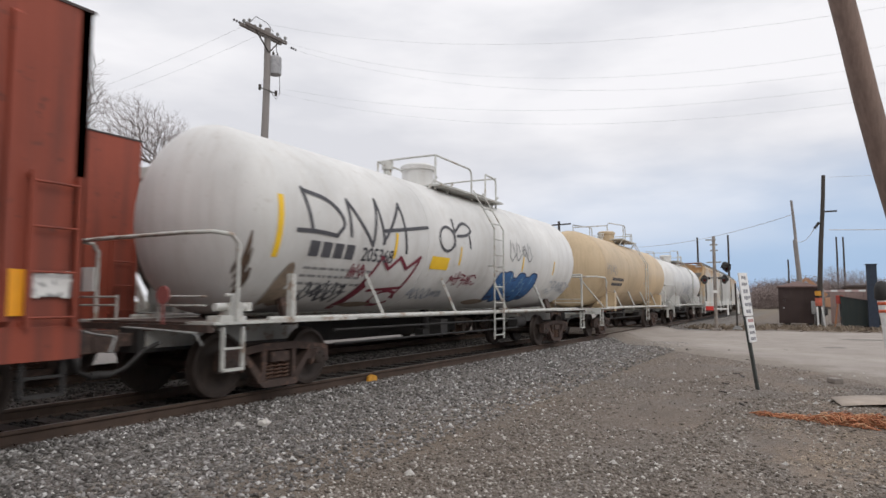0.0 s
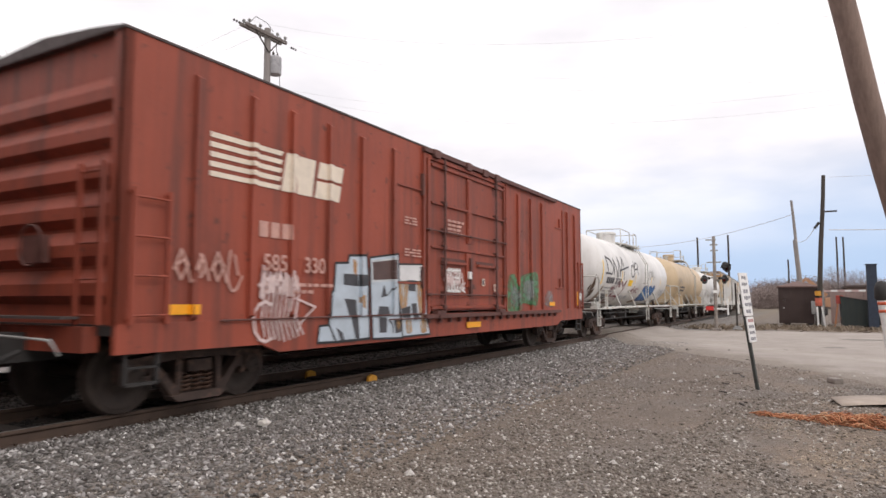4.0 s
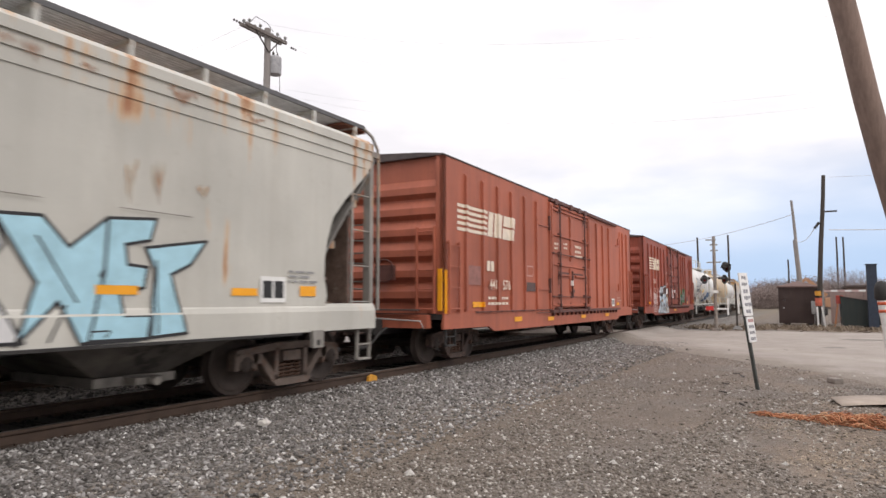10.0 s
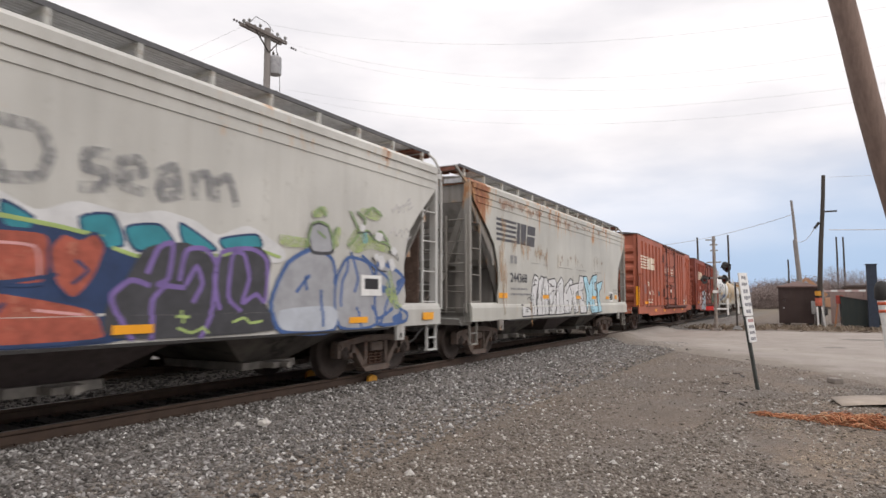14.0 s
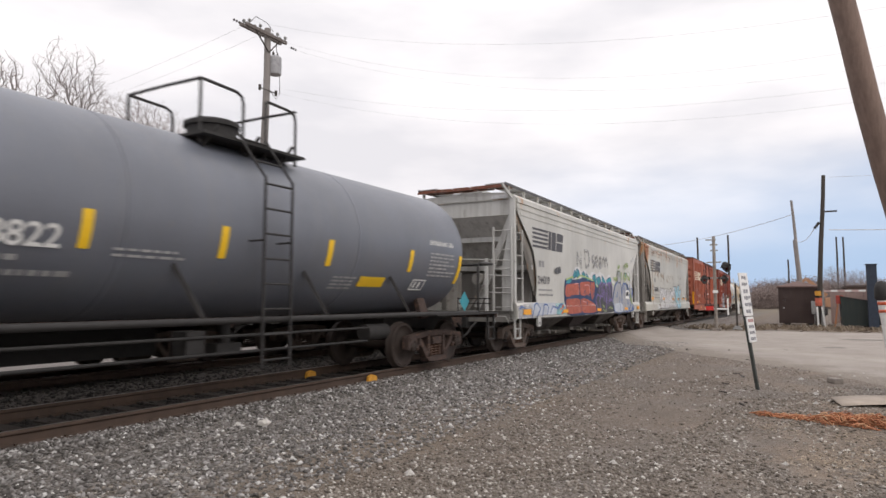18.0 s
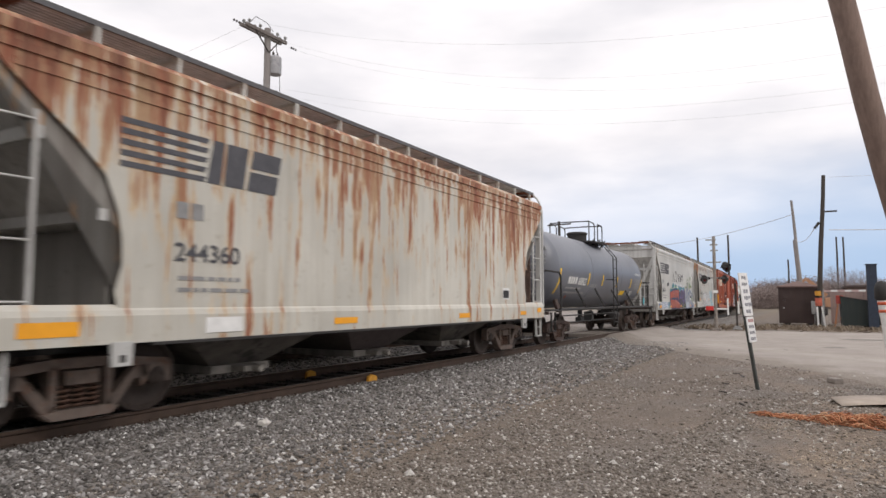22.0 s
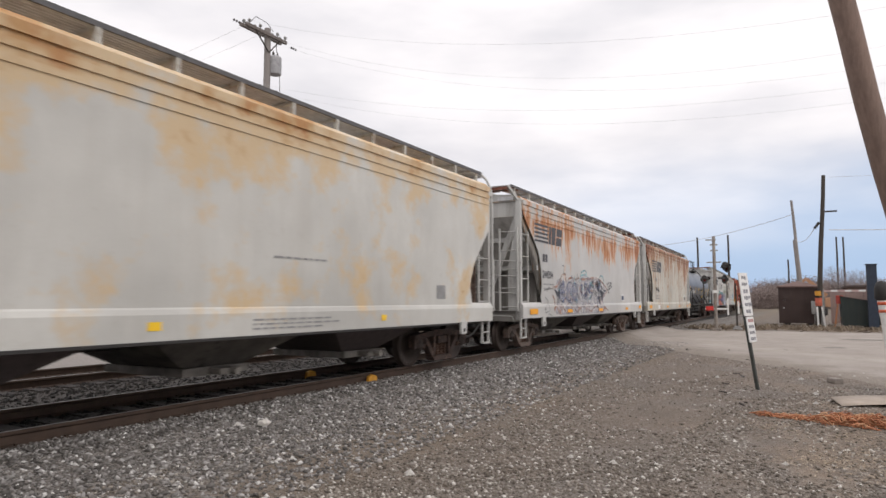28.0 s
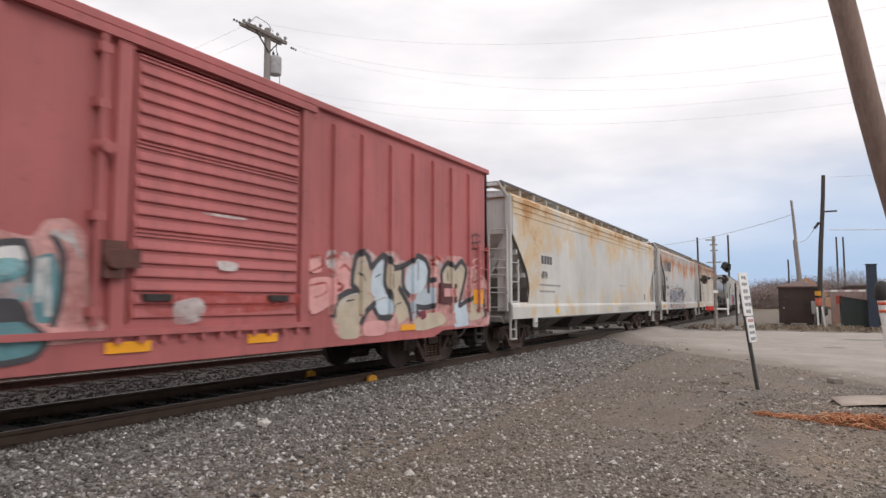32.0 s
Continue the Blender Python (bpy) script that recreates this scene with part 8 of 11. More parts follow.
    # pink box car with a corrugated sliding door
    ribs = side_ribs((-7.4, -6.55, -5.8, -5.0, -4.2, -3.2, -2.3, 2.67, 3.43, 4.29, 5.05, 5.81, 6.57, 7.39), 0.07, 1.12, 4.20)
    car, fl = boxcar("pinkish red boxcar with a corrugated door and graffiti", M_BOX3, ribs, door=(-0.87, 1.86), door_kind="louvred", roof=M_BOX3)
    pink = "thin pink sprayed ground"
    shape(fl, car, "graffiti_background", [(2.65, 1.93), (3.03, 2.08), (3.21, 2.12), (3.45, 2.20), (3.65, 2.24), (3.87, 2.14), (4.22, 2.25), (4.54, 2.23), (4.68, 2.07), (5.10, 2.14), (5.25, 2.27), (5.73, 2.26), (6.09, 2.12), (6.27, 2.27), (7.08, 2.31), (7.43, 1.96), (8.04, 1.95), (8.34, 1.76), (8.35, 0.83), (6.70, 0.85), (3.77, 0.80), (2.83, 0.78), (2.56, 1.36)], G_MIST_PINK, pink, 2, kind="stuff")
    fringe(fl, car, 2.5, 7.2, 2.02, 0.16, G_MIST_WHITE, 41, 16)
    fringe(fl, car, 2.3, 7.9, 1.98, 0.14, G_MIST_PINK, 43, 20)
    shape(fl, car, "overspray", [(2.77, 1.99), (2.94, 2.00), (3.10, 1.90), (3.18, 1.74), (3.14, 1.57), (2.92, 1.49), (2.64, 1.44), (2.66, 1.75)], G_PINK, "pale pink bubble", 2)
    spray(fl, car, "red_overspray", [[(2.67, 1.66), (2.83, 1.64), (2.96, 1.61), (2.88, 1.54), (2.71, 1.53)], [(2.53, 2.01), (2.69, 2.07), (2.77, 1.99)], [(5.48, 2.20), (5.73, 2.16), (5.90, 2.27), (6.13, 2.19)], [(7.32, 1.86), (7.67, 1.78), (8.05, 1.89)], [(5.74, 2.09), (6.00, 2.07)], [(2.86, 1.88), (2.99, 1.94), (3.13, 1.85)]], 0.05, G_MIST_RED)
    tan, pale = "putty bubble letter outlined in black", "pale blue bubble letter outlined in black"
    for pts, m, lab in (([(2.74, 1.01), (2.84, 1.35), (3.06, 1.49), (3.38, 1.52), (3.74, 1.45), (3.84, 1.31), (3.57, 1.18), (3.45, 1.01)], G_CREAM2, tan), ([(3.27, 1.55), (3.24, 1.84), (3.35, 2.07), (3.53, 2.10), (3.66, 1.94), (3.74, 1.66), (3.70, 1.50)], G_CREAM2, tan), ([(3.73, 1.48), (3.76, 1.87), (3.99, 2.08), (4.12, 2.03), (4.16, 1.72), (4.11, 1.40)], G_SKY2, pale),
                        ([(4.19, 1.51), (4.20, 1.95), (4.36, 2.08), (4.68, 1.95), (4.69, 1.63), (4.88, 1.36), (4.93, 1.11), (4.54, 0.96), (4.39, 1.35)], G_CREAM2, tan), ([(3.80, 1.14), (3.82, 1.41), (4.25, 1.48), (4.35, 1.27), (4.24, 1.10), (3.98, 1.08)], G_SKY2, pale), ([(4.85, 1.93), (4.95, 2.09), (5.25, 2.19), (5.54, 2.08), (5.60, 1.79), (5.35, 1.53), (4.92, 1.50), (4.79, 1.70)], G_SKY2, pale),
                        ([(4.98, 0.99), (5.01, 1.36), (5.50, 1.61), (5.85, 1.61), (5.87, 1.28), (5.28, 1.16)], G_PANEL, pale), ([(6.22, 1.61), (6.26, 1.99), (6.51, 2.09), (6.69, 1.99), (6.70, 1.66)], G_CREAM2, tan), ([(6.67, 1.99), (6.98, 2.15), (7.22, 2.02), (7.12, 1.63), (6.81, 1.24), (6.69, 1.34)], G_CREAM2, tan), ([(6.69, 1.27), (7.22, 1.36), (7.31, 0.91), (6.82, 0.85)], G_SKY2, pale), ([(7.38, 0.94), (7.42, 1.36), (8.13, 1.43), (8.09, 1.02)], G_CREAM2, tan)):
        shape(fl, car, "painted_letter", pts, m, lab, 2)
    black = [[(3.21, 1.87), (3.29, 2.10), (3.45, 2.18), (3.63, 2.09), (3.72, 1.94), (3.90, 2.07), (4.07, 2.16), (4.21, 2.12), (4.43, 1.96), (4.72, 2.01), (4.99, 2.10), (5.25, 2.22), (5.53, 2.15), (5.67, 1.96), (5.63, 1.77), (5.92, 1.80)], [(3.20, 1.86), (3.18, 1.64), (3.33, 1.52), (3.05, 1.50), (2.80, 1.38), (2.69, 1.14)], [(4.14, 2.06), (4.12, 1.68), (4.25, 1.49), (4.40, 1.25), (4.27, 1.08), (3.95, 1.08), (3.79, 1.25)], [(3.82, 1.32), (3.55, 1.16), (3.42, 1.01)], [(4.72, 2.01), (4.72, 1.63), (4.92, 1.47)], [(4.60, 1.58), (4.91, 1.27), (4.97, 1.02)], [(5.16, 1.26), (5.52, 1.23), (5.87, 1.28)], [(5.15, 1.24), (5.29, 1.08), (5.46, 1.05)], [(6.19, 1.61), (6.18, 1.96), (6.43, 2.15), (6.73, 2.05), (7.04, 2.22), (7.25, 2.05), (7.16, 1.75), (6.94, 1.27), (7.37, 1.39), (8.08, 1.46), (8.19, 1.02)], [(5.63, 1.77), (5.64, 1.55)]]
    spray(fl, car, "letter_outline", black, 0.105, G_CHAR, "thick black sprayed outline")
    spray(fl, car, "letter_detail", [[(5.10, 2.05), (5.10, 1.78)], [(5.25, 2.12), (5.25, 1.77)], [(6.35, 1.97), (6.40, 1.77)], [(6.42, 1.99), (6.47, 1.78)], [(3.83, 1.77), (4.00, 1.83)], [(3.37, 1.84), (3.47, 1.69)], [(3.02, 1.36), (3.24, 1.38)], [(4.51, 1.30), (4.64, 1.33)], [(4.30, 1.85), (4.32, 1.58)]], 0.022, G_CHAR)
    spray(fl, car, "highlight", [[(3.32, 1.79), (3.37, 1.99), (3.49, 2.04)], [(4.91, 1.83), (4.99, 2.03), (5.17, 2.12)], [(3.86, 1.36), (4.13, 1.42)], [(4.30, 1.89), (4.40, 2.01)], [(6.79, 1.92), (7.00, 2.07)], [(2.89, 1.27), (3.10, 1.44), (3.33, 1.48)]], 0.03, G_MIST_WHITE)
    for pts, m in (([(2.86, 1.03), (3.31, 1.02), (3.33, 0.76), (2.88, 0.77)], G_CREAM2), ([(3.50, 1.00), (4.08, 1.01), (4.09, 0.78), (3.52, 0.78)], G_PINK), ([(5.07, 0.99), (5.52, 1.12), (6.12, 1.12), (6.31, 0.92), (5.53, 0.80), (5.09, 0.82)], G_CREAM2), ([(5.29, 1.14), (5.52, 1.17), (5.52, 1.05), (5.34, 1.00)], G_MAROON), ([(6.70, 0.90), (7.29, 0.91), (7.30, 0.83), (6.72, 0.81)], G_SKY2)):
        shape(fl, car, "lower_patch", pts, m, "", 1)
    spray(fl, car, "dark_tag", [[(7.51, 2.80), (7.77, 2.87), (7.96, 2.84)], [(7.55, 2.87), (7.63, 2.51)], [(7.77, 2.91), (7.85, 2.51)], [(7.53, 2.65), (7.98, 2.72)], [(7.51, 2.51), (7.95, 2.57)]], 0.035, M_MAROON_BOARD)
    spray(fl, car, "pink_tag", [[(7.57, 2.23), (7.78, 2.32), (7.99, 2.27)], [(7.55, 2.10), (7.79, 2.16), (8.02, 2.10)], [(7.61, 2.29), (7.69, 2.02)], [(7.86, 2.31), (7.94, 2.03)]], 0.04, G_PINK)
    # the piece before the door
    shape(fl, car, "graffiti_background", [(-3.48, 1.84), (-2.40, 2.04), (-1.90, 1.98), (-1.75, 2.15), (-1.53, 2.19), (-1.34, 2.02), (-1.29, 1.57), (-1.15, 1.17), (-1.10, 0.94), (-3.44, 1.01)], G_MIST_PINK, pink, 2, kind="stuff")
    shape(fl, car, "painted_letter", [(-2.27, 1.85), (-1.98, 1.92), (-1.90, 1.79), (-1.93, 1.65), (-2.09, 1.57), (-2.26, 1.59)], G_WHITE, "white letter outlined in black", 2, G_CHAR, 0.07)
    shape(fl, car, "painted_letter", [(-2.22, 1.72), (-1.95, 1.75), (-1.87, 1.51), (-1.91, 1.35), (-2.20, 1.33)], G_MIST_SKY, "teal letter", 2)
    shape(fl, car, "painted_letter", [(-1.88, 1.74), (-1.66, 1.83), (-1.59, 1.52), (-1.62, 1.18), (-1.81, 1.16), (-1.87, 1.46)], G_TEAL2, "teal letter outlined in black", 2)
    shape(fl, car, "painted_letter", [(-2.28, 1.20), (-1.95, 1.20), (-1.71, 0.99), (-1.84, 0.82), (-2.26, 0.80)], G_TEAL2, "teal letter outlined in black", 2, G_CHAR, 0.06)
    shape(fl, car, "letter_shade", [(-2.21, 1.37), (-1.96, 1.37), (-1.86, 1.19), (-2.11, 1.16), (-2.20, 1.19)], G_CHAR, "", 1)
    spray(fl, car, "letter_outline", [[(-1.94, 1.92), (-1.88, 1.74), (-1.89, 1.56)], [(-1.67, 2.00), (-1.57, 1.81), (-1.58, 1.37), (-1.64, 1.13)]], 0.07, G_CHAR)
    spray(fl, car, "highlight", [[(-1.80, 1.75), (-1.79, 1.37)], [(-1.73, 1.77), (-1.69, 1.23)], [(-1.67, 2.04), (-1.47, 1.96)], [(-1.52, 2.06), (-1.39, 1.82)]], 0.06, G_MIST_WHITE)
    letters(fl, car, bubbles(-5.6, -2.4, 0.74, 2.0, 6, 45, 0.55), [G_TEAL2, G_WHITE, G_SKY2], G_CHAR, 0.06, "teal and white letters")
    # red smears and a wiped patch low on the door
    for pts, m in (([(-0.61, 1.45), (0.19, 1.49), (1.00, 1.44), (1.86, 1.46), (1.88, 1.27), (0.21, 1.19), (-0.60, 1.21)], G_MIST_RED), ([(-1.07, 1.37), (-0.84, 1.37), (-0.83, 1.16), (-1.03, 1.15)], G_MIST_RED), ([(1.90, 1.52), (2.18, 1.49), (2.18, 1.23), (1.93, 1.16)], G_MIST_RED), ([(-0.28, 1.34), (0.05, 1.40), (0.16, 1.28), (0.05, 1.10), (-0.27, 1.10)], G_MIST_WHITE), ([(0.33, 1.86), (0.65, 1.85), (0.64, 1.75), (0.38, 1.75)], G_MIST_WHITE), ([(0.12, 2.45), (0.75, 2.45), (0.73, 2.42), (0.13, 2.42)], G_MIST_WHITE), ([(2.05, 1.95), (2.33, 2.01), (2.39, 1.82), (2.17, 1.78)], G_PINK), ([(2.08, 1.66), (2.63, 1.72), (2.75, 1.38), (2.18, 1.16)], G_PINK)):
        shape(fl, car, "smear", pts, m, "", 2, kind="stuff")
    spray(fl, car, "red_overspray", [[(2.16, 2.03), (2.38, 2.06), (2.41, 1.90), (2.17, 1.81)], [(2.13, 1.59), (2.49, 1.64), (2.51, 1.49), (2.23, 1.41)], [(2.62, 1.83), (2.79, 1.68)]], 0.035, G_MIST_RED)
    b = Solid()
    b.box(6.05, 6.75, -1.66, -1.60, 1.32, 1.72)
    part("route_board", b, M_MAROON_BOARD, car, "dark red routing board")
    fl.lay("stencil_frame", [rect(6.15, 6.42, 1.45, 1.62), rect(6.45, 6.62, 1.45, 1.62)], G_PINK, car, lift=0.065)
    tape(fl, car, [(0.9, 1.45, 0.80, 0.92), (-1.1, -0.55, 0.80, 0.92), (4.6, 5.1, 0.82, 0.93), (7.6, 8.1, 1.3, 1.62)])
    FREIGHT.append((car, -142.5))


M_OILRUN = plain("dark_oil_run", (0.10, 0.065, 0.045), 0.6, 0, 0.5, 8)
M_STAIN = plain("oily_brown_stain", (0.26, 0.20, 0.15), 0.7, 0, 0.4, 6)
M_PATCH = plain("dull_red_touch_up_paint", (0.27, 0.12, 0.10), 0.6)
M_MAROON_BOARD = plain("maroon_board_paint", (0.10, 0.03, 0.03), 0.6)
build_freight()


def build_oncoming():
    """The other train, seen in the gaps between and under the cars."""
    g = "cars of the train on the far track"
    brown = paint("brown_gondola_paint", (0.12, 0.07, 0.055), 0.7, (0.05, 0.04, 0.035), 0.5, 11.0)
    dark = paint("sooty_hopper_paint", (0.10, 0.06, 0.048), 0.7, (0.04, 0.03, 0.025), 0.5, 12.0)
    sooty = paint("matt_black_tank_paint", (0.020, 0.020, 0.022), 0.6, (0.05, 0.045, 0.04), 0.3, 13.0)
    rows = [("h", M_HOPE, 155.0), ("h", dark, 139.6), ("h", brown, 124.2), ("t", sooty, 108.4), ("t", sooty, 93.0), ("t", sooty, 77.6),
            ("t", sooty, 62.2), ("b", M_BOX1, 45.0), ("h", dark, 31.0), ("h", M_HOP2, 16.2), ("b", M_BOX1, -0.5), ("h", brown, -17.4)]
    for kind, mt, c in rows:
        if kind == "h":
            car, _ = hopper("grimy covered hopper car on the far track", mt, group=g, full=False)
            # solid box added below the hopper to block light from the far side
            part("underframe", Solid().box(-4.9, 4.9, -1.36, 1.36, 0.30, 0.98), M_BLACK, car)
        elif kind == "t":
            car, _ = tank_car("black tank car on the far track", mt, group=g, full=False)
            # the same light-blocking box, added where a tank car is open underneath
            part("underframe", Solid().box(-3.7, 3.7, -1.36, 1.36, 0.30, 1.06), M_BLACK, car)
        else:
            car, _ = boxcar("dull red boxcar on the far track", mt, [], group=g, full=False)
        ONCOMING.append((car, c))


build_oncoming()


# ---- the line and the lot ----
def bend(s):
    """How far the line has swung to the left at s metres along it, and its heading in radians."""
    if s < 8:
        return 0.0, 0.0
    if s < 110:
        return (s - 8) ** 2 / 4000, (s - 8) / 2000
    return 102 ** 2 / 4000 + (s - 110) * 0.051, 0.051


def ground_material():
    m, nt, b = tree("gravel_lot", 0.95)
    v = coords(nt)
    sp = nt.nodes.new("ShaderNodeSeparateXYZ")
    nt.links.new(v, sp.inputs[0])
    big = noise_tex(nt, v, 0.35, 5, 0.6)
    mid = noise_tex(nt, v, 1.7, 6, 0.65)
    fine = noise_tex(nt, v, 28, 6, 0.75)
    vo = nt.nodes.new("ShaderNodeTexVoronoi")
    vo.inputs["Scale"].default_value = 42
    nt.links.new(v, vo.inputs[0])
    stone = ramp(nt, vo.outputs["Color"], [(0.12, (0.07, 0.062, 0.055)), (0.5, (0.18, 0.16, 0.142)), (0.8, (0.31, 0.285, 0.26)), (1.0, (0.60, 0.58, 0.55))])
    vs = nt.nodes.new("ShaderNodeTexVoronoi")
    vs.inputs["Scale"].default_value = 95
    nt.links.new(v, vs.inputs[0])
    dirt = blend(nt, ramp(nt, mid, [(0.35, 0.0), (0.65, 1.0)]), (0.125, 0.087, 0.062), (0.245, 0.185, 0.138))
    grit = ramp(nt, vs.outputs["Color"], [(0.2, (0.062, 0.049, 0.040)), (0.6, (0.21, 0.17, 0.138)), (1.0, (0.50, 0.46, 0.41))])
    dirt = blend(nt, 0.6, dirt, grit)
    y = calc(nt, "ADD", sp.outputs[1], calc(nt, "MULTIPLY", calc(nt, "SUBTRACT", mid, 0.5), 1.6))
    # distance off the track: gravel shoulder, then a worn earth lane, then gravel again
    lane = nt.nodes.new("ShaderNodeMapRange")
    lane.inputs["From Min"].default_value, lane.inputs["From Max"].default_value = 4.9, 3.6
    nt.links.new(y, lane.inputs[0])
    worn = calc(nt, "MULTIPLY", lane.outputs[0], ramp(nt, big, [(0.38, 0.35), (0.54, 0.97)]))
    col = blend(nt, worn, stone, dirt)
    # wheel-packed earth strip along the foot of the ballast
    strip = nt.nodes.new("ShaderNodeMapRange")
    strip.interpolation_type = "SMOOTHSTEP"
    strip.inputs["From Min"].default_value, strip.inputs["From Max"].default_value = 0.95, 0.25
    nt.links.new(calc(nt, "ABSOLUTE", calc(nt, "SUBTRACT", y, 4.12)), strip.inputs[0])
    packed = blend(nt, ramp(nt, noise_tex(nt, coords(nt, (0.5, 2.5, 1)), 1.2, 6, 0.7), [(0.35, 0.0), (0.65, 1.0)]), (0.150, 0.112, 0.078), (0.255, 0.200, 0.148))
    col = blend(nt, calc(nt, "MULTIPLY", strip.outputs[0], calc(nt, "MULTIPLY", big, 1.2)), col, packed)
    straw = ramp(nt, noise_tex(nt, coords(nt, (1, 1, 1), (4, 2, 0)), 0.8, 5, 0.7), [(0.50, 0.0), (0.66, 0.5)])
    near = nt.nodes.new("ShaderNodeMapRange")
    near.inputs["From Min"].default_value, near.inputs["From Max"].default_value = 1.9, 0.3
    nt.links.new(y, near.inputs[0])
    col = blend(nt, calc(nt, "MULTIPLY", straw, near.outputs[0]), col, (0.36, 0.272, 0.195))
    col = blend(nt, calc(nt, "MULTIPLY", fine, 0.35), col, (0.10, 0.088, 0.075))
    # bed of both tracks, darkened in place of the shade between the trains
    bed = nt.nodes.new("ShaderNodeMapRange")
    bed.inputs["From Min"].default_value, bed.inputs["From Max"].default_value = 3.5, 3.1
    nt.links.new(calc(nt, "ABSOLUTE", calc(nt, "SUBTRACT", sp.outputs[1], 10.45)), bed.inputs[0])
    col = blend(nt, calc(nt, "MULTIPLY", bed.outputs[0], 0.85), col, (0.060, 0.051, 0.045))
    # ballast between the rails: oil, with the shade under the cars put into the colour
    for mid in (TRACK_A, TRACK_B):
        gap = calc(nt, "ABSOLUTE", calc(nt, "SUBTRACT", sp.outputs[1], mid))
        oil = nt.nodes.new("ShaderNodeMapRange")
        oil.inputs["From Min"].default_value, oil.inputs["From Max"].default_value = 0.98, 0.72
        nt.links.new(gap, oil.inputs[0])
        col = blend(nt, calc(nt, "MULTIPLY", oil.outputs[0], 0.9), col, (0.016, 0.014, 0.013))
    # pale stone dust beyond the tracks, dull grass far off
    far = nt.nodes.new("ShaderNodeMapRange")
    far.inputs["From Min"].default_value, far.inputs["From Max"].default_value = 14.6, 16.0
    nt.links.new(y, far.inputs[0])
    col = blend(nt, calc(nt, "MULTIPLY", far.outputs[0], 0.75), col, (0.30, 0.27, 0.25))
    dist = nt.nodes.new("ShaderNodeMapRange")
    dist.inputs["From Min"].default_value, dist.inputs["From Max"].default_value = 75, 130
    nt.links.new(sp.outputs[0], dist.inputs[0])
    col = blend(nt, dist.outputs[0], col, blend(nt, big, (0.15, 0.125, 0.09), (0.23, 0.19, 0.14)))
    nt.links.new(col, b.inputs["Base Color"])
    bump(nt, b, calc(nt, "ADD", calc(nt, "MULTIPLY", vo.outputs["Distance"], 1.2), calc(nt, "ADD", fine, calc(nt, "MULTIPLY", mid, 2.0))), 0.8, 0.025)
    return m


def height(x, y):
    r = y - bend(x)[0]
    up = max(0.0, min(1.0, (r - 6.0) / 0.8)) * max(0.0, min(1.0, (15.2 - r) / 0.8))
    z = 0.08 * up * up * (3 - 2 * up)
    crown = max(0.0, 1 - abs(r - 6.85) / 0.45)
    z += 0.035 * crown * crown * (3 - 2 * crown)
    if r < 6.3:
        z += 0.035 * noise.noise(Vector((x * 0.35, y * 0.35, 0))) + 0.012 * noise.noise(Vector((x * 1.3, y * 1.3, 3)))
    return z


def build_ground():
    xs = [-2500, -1200, -500, -200, -80, -40, -20, -10, -5] + [i * 0.25 - 2 for i in range(0, 130)] + [31 + i for i in range(0, 30)] + [62 + 5 * i for i in range(0, 25)] + [200, 260, 350, 500, 800, 1400, 2500]
    ys = [-2500, -1200, -500, -200, -90, -50, -30, -20, -14] + [-10 + i * 0.25 for i in range(0, 104)] + [17, 20, 24, 30, 40, 60, 100, 200, 500, 1200, 2500]
    vs = [(x, y, height(x, y)) for x in xs for y in ys]
    n = len(ys)
    fs = [(i * n + j, i * n + n + j, i * n + n + j + 1, i * n + j + 1) for i in range(len(xs) - 1) for j in range(n - 1)]
    me = bpy.data.meshes.new("ground")
    me.from_pydata(vs, [], fs)
    me.polygons.foreach_set("use_smooth", [True] * len(fs))
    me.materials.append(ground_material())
    tagged(new("ground", me), "grey gravel and worn earth lot beside the railway", "ground", kind="structure")


def stone_material(name, stops, oily=False):
    m, nt, b = tree(name, 0.9)
    g = nt.nodes.new("ShaderNodeNewGeometry")
    col = ramp(nt, g.outputs["Random Per Island"], stops)
    col = blend(nt, calc(nt, "MULTIPLY", noise_tex(nt, coords(nt), 60, 4), 0.4), col, (0.12, 0.105, 0.09) if not oily else (0.02, 0.018, 0.016))
    # oil plus painted under-car shade, strongest between the near rails
    if oily:
        sp = nt.nodes.new("ShaderNodeSeparateXYZ")
        nt.links.new(coords(nt), sp.inputs[0])
        r = nt.nodes.new("ShaderNodeMapRange")
        r.inputs["From Min"].default_value, r.inputs["From Max"].default_value = 0.95, 0.7
        nt.links.new(calc(nt, "ABSOLUTE", calc(nt, "SUBTRACT", sp.outputs[1], TRACK_A)), r.inputs[0])
        col = blend(nt, calc(nt, "MULTIPLY", r.outputs[0], 0.8), col, (0.012, 0.011, 0.010))
    nt.links.new(col, b.inputs["Base Color"])
    return m


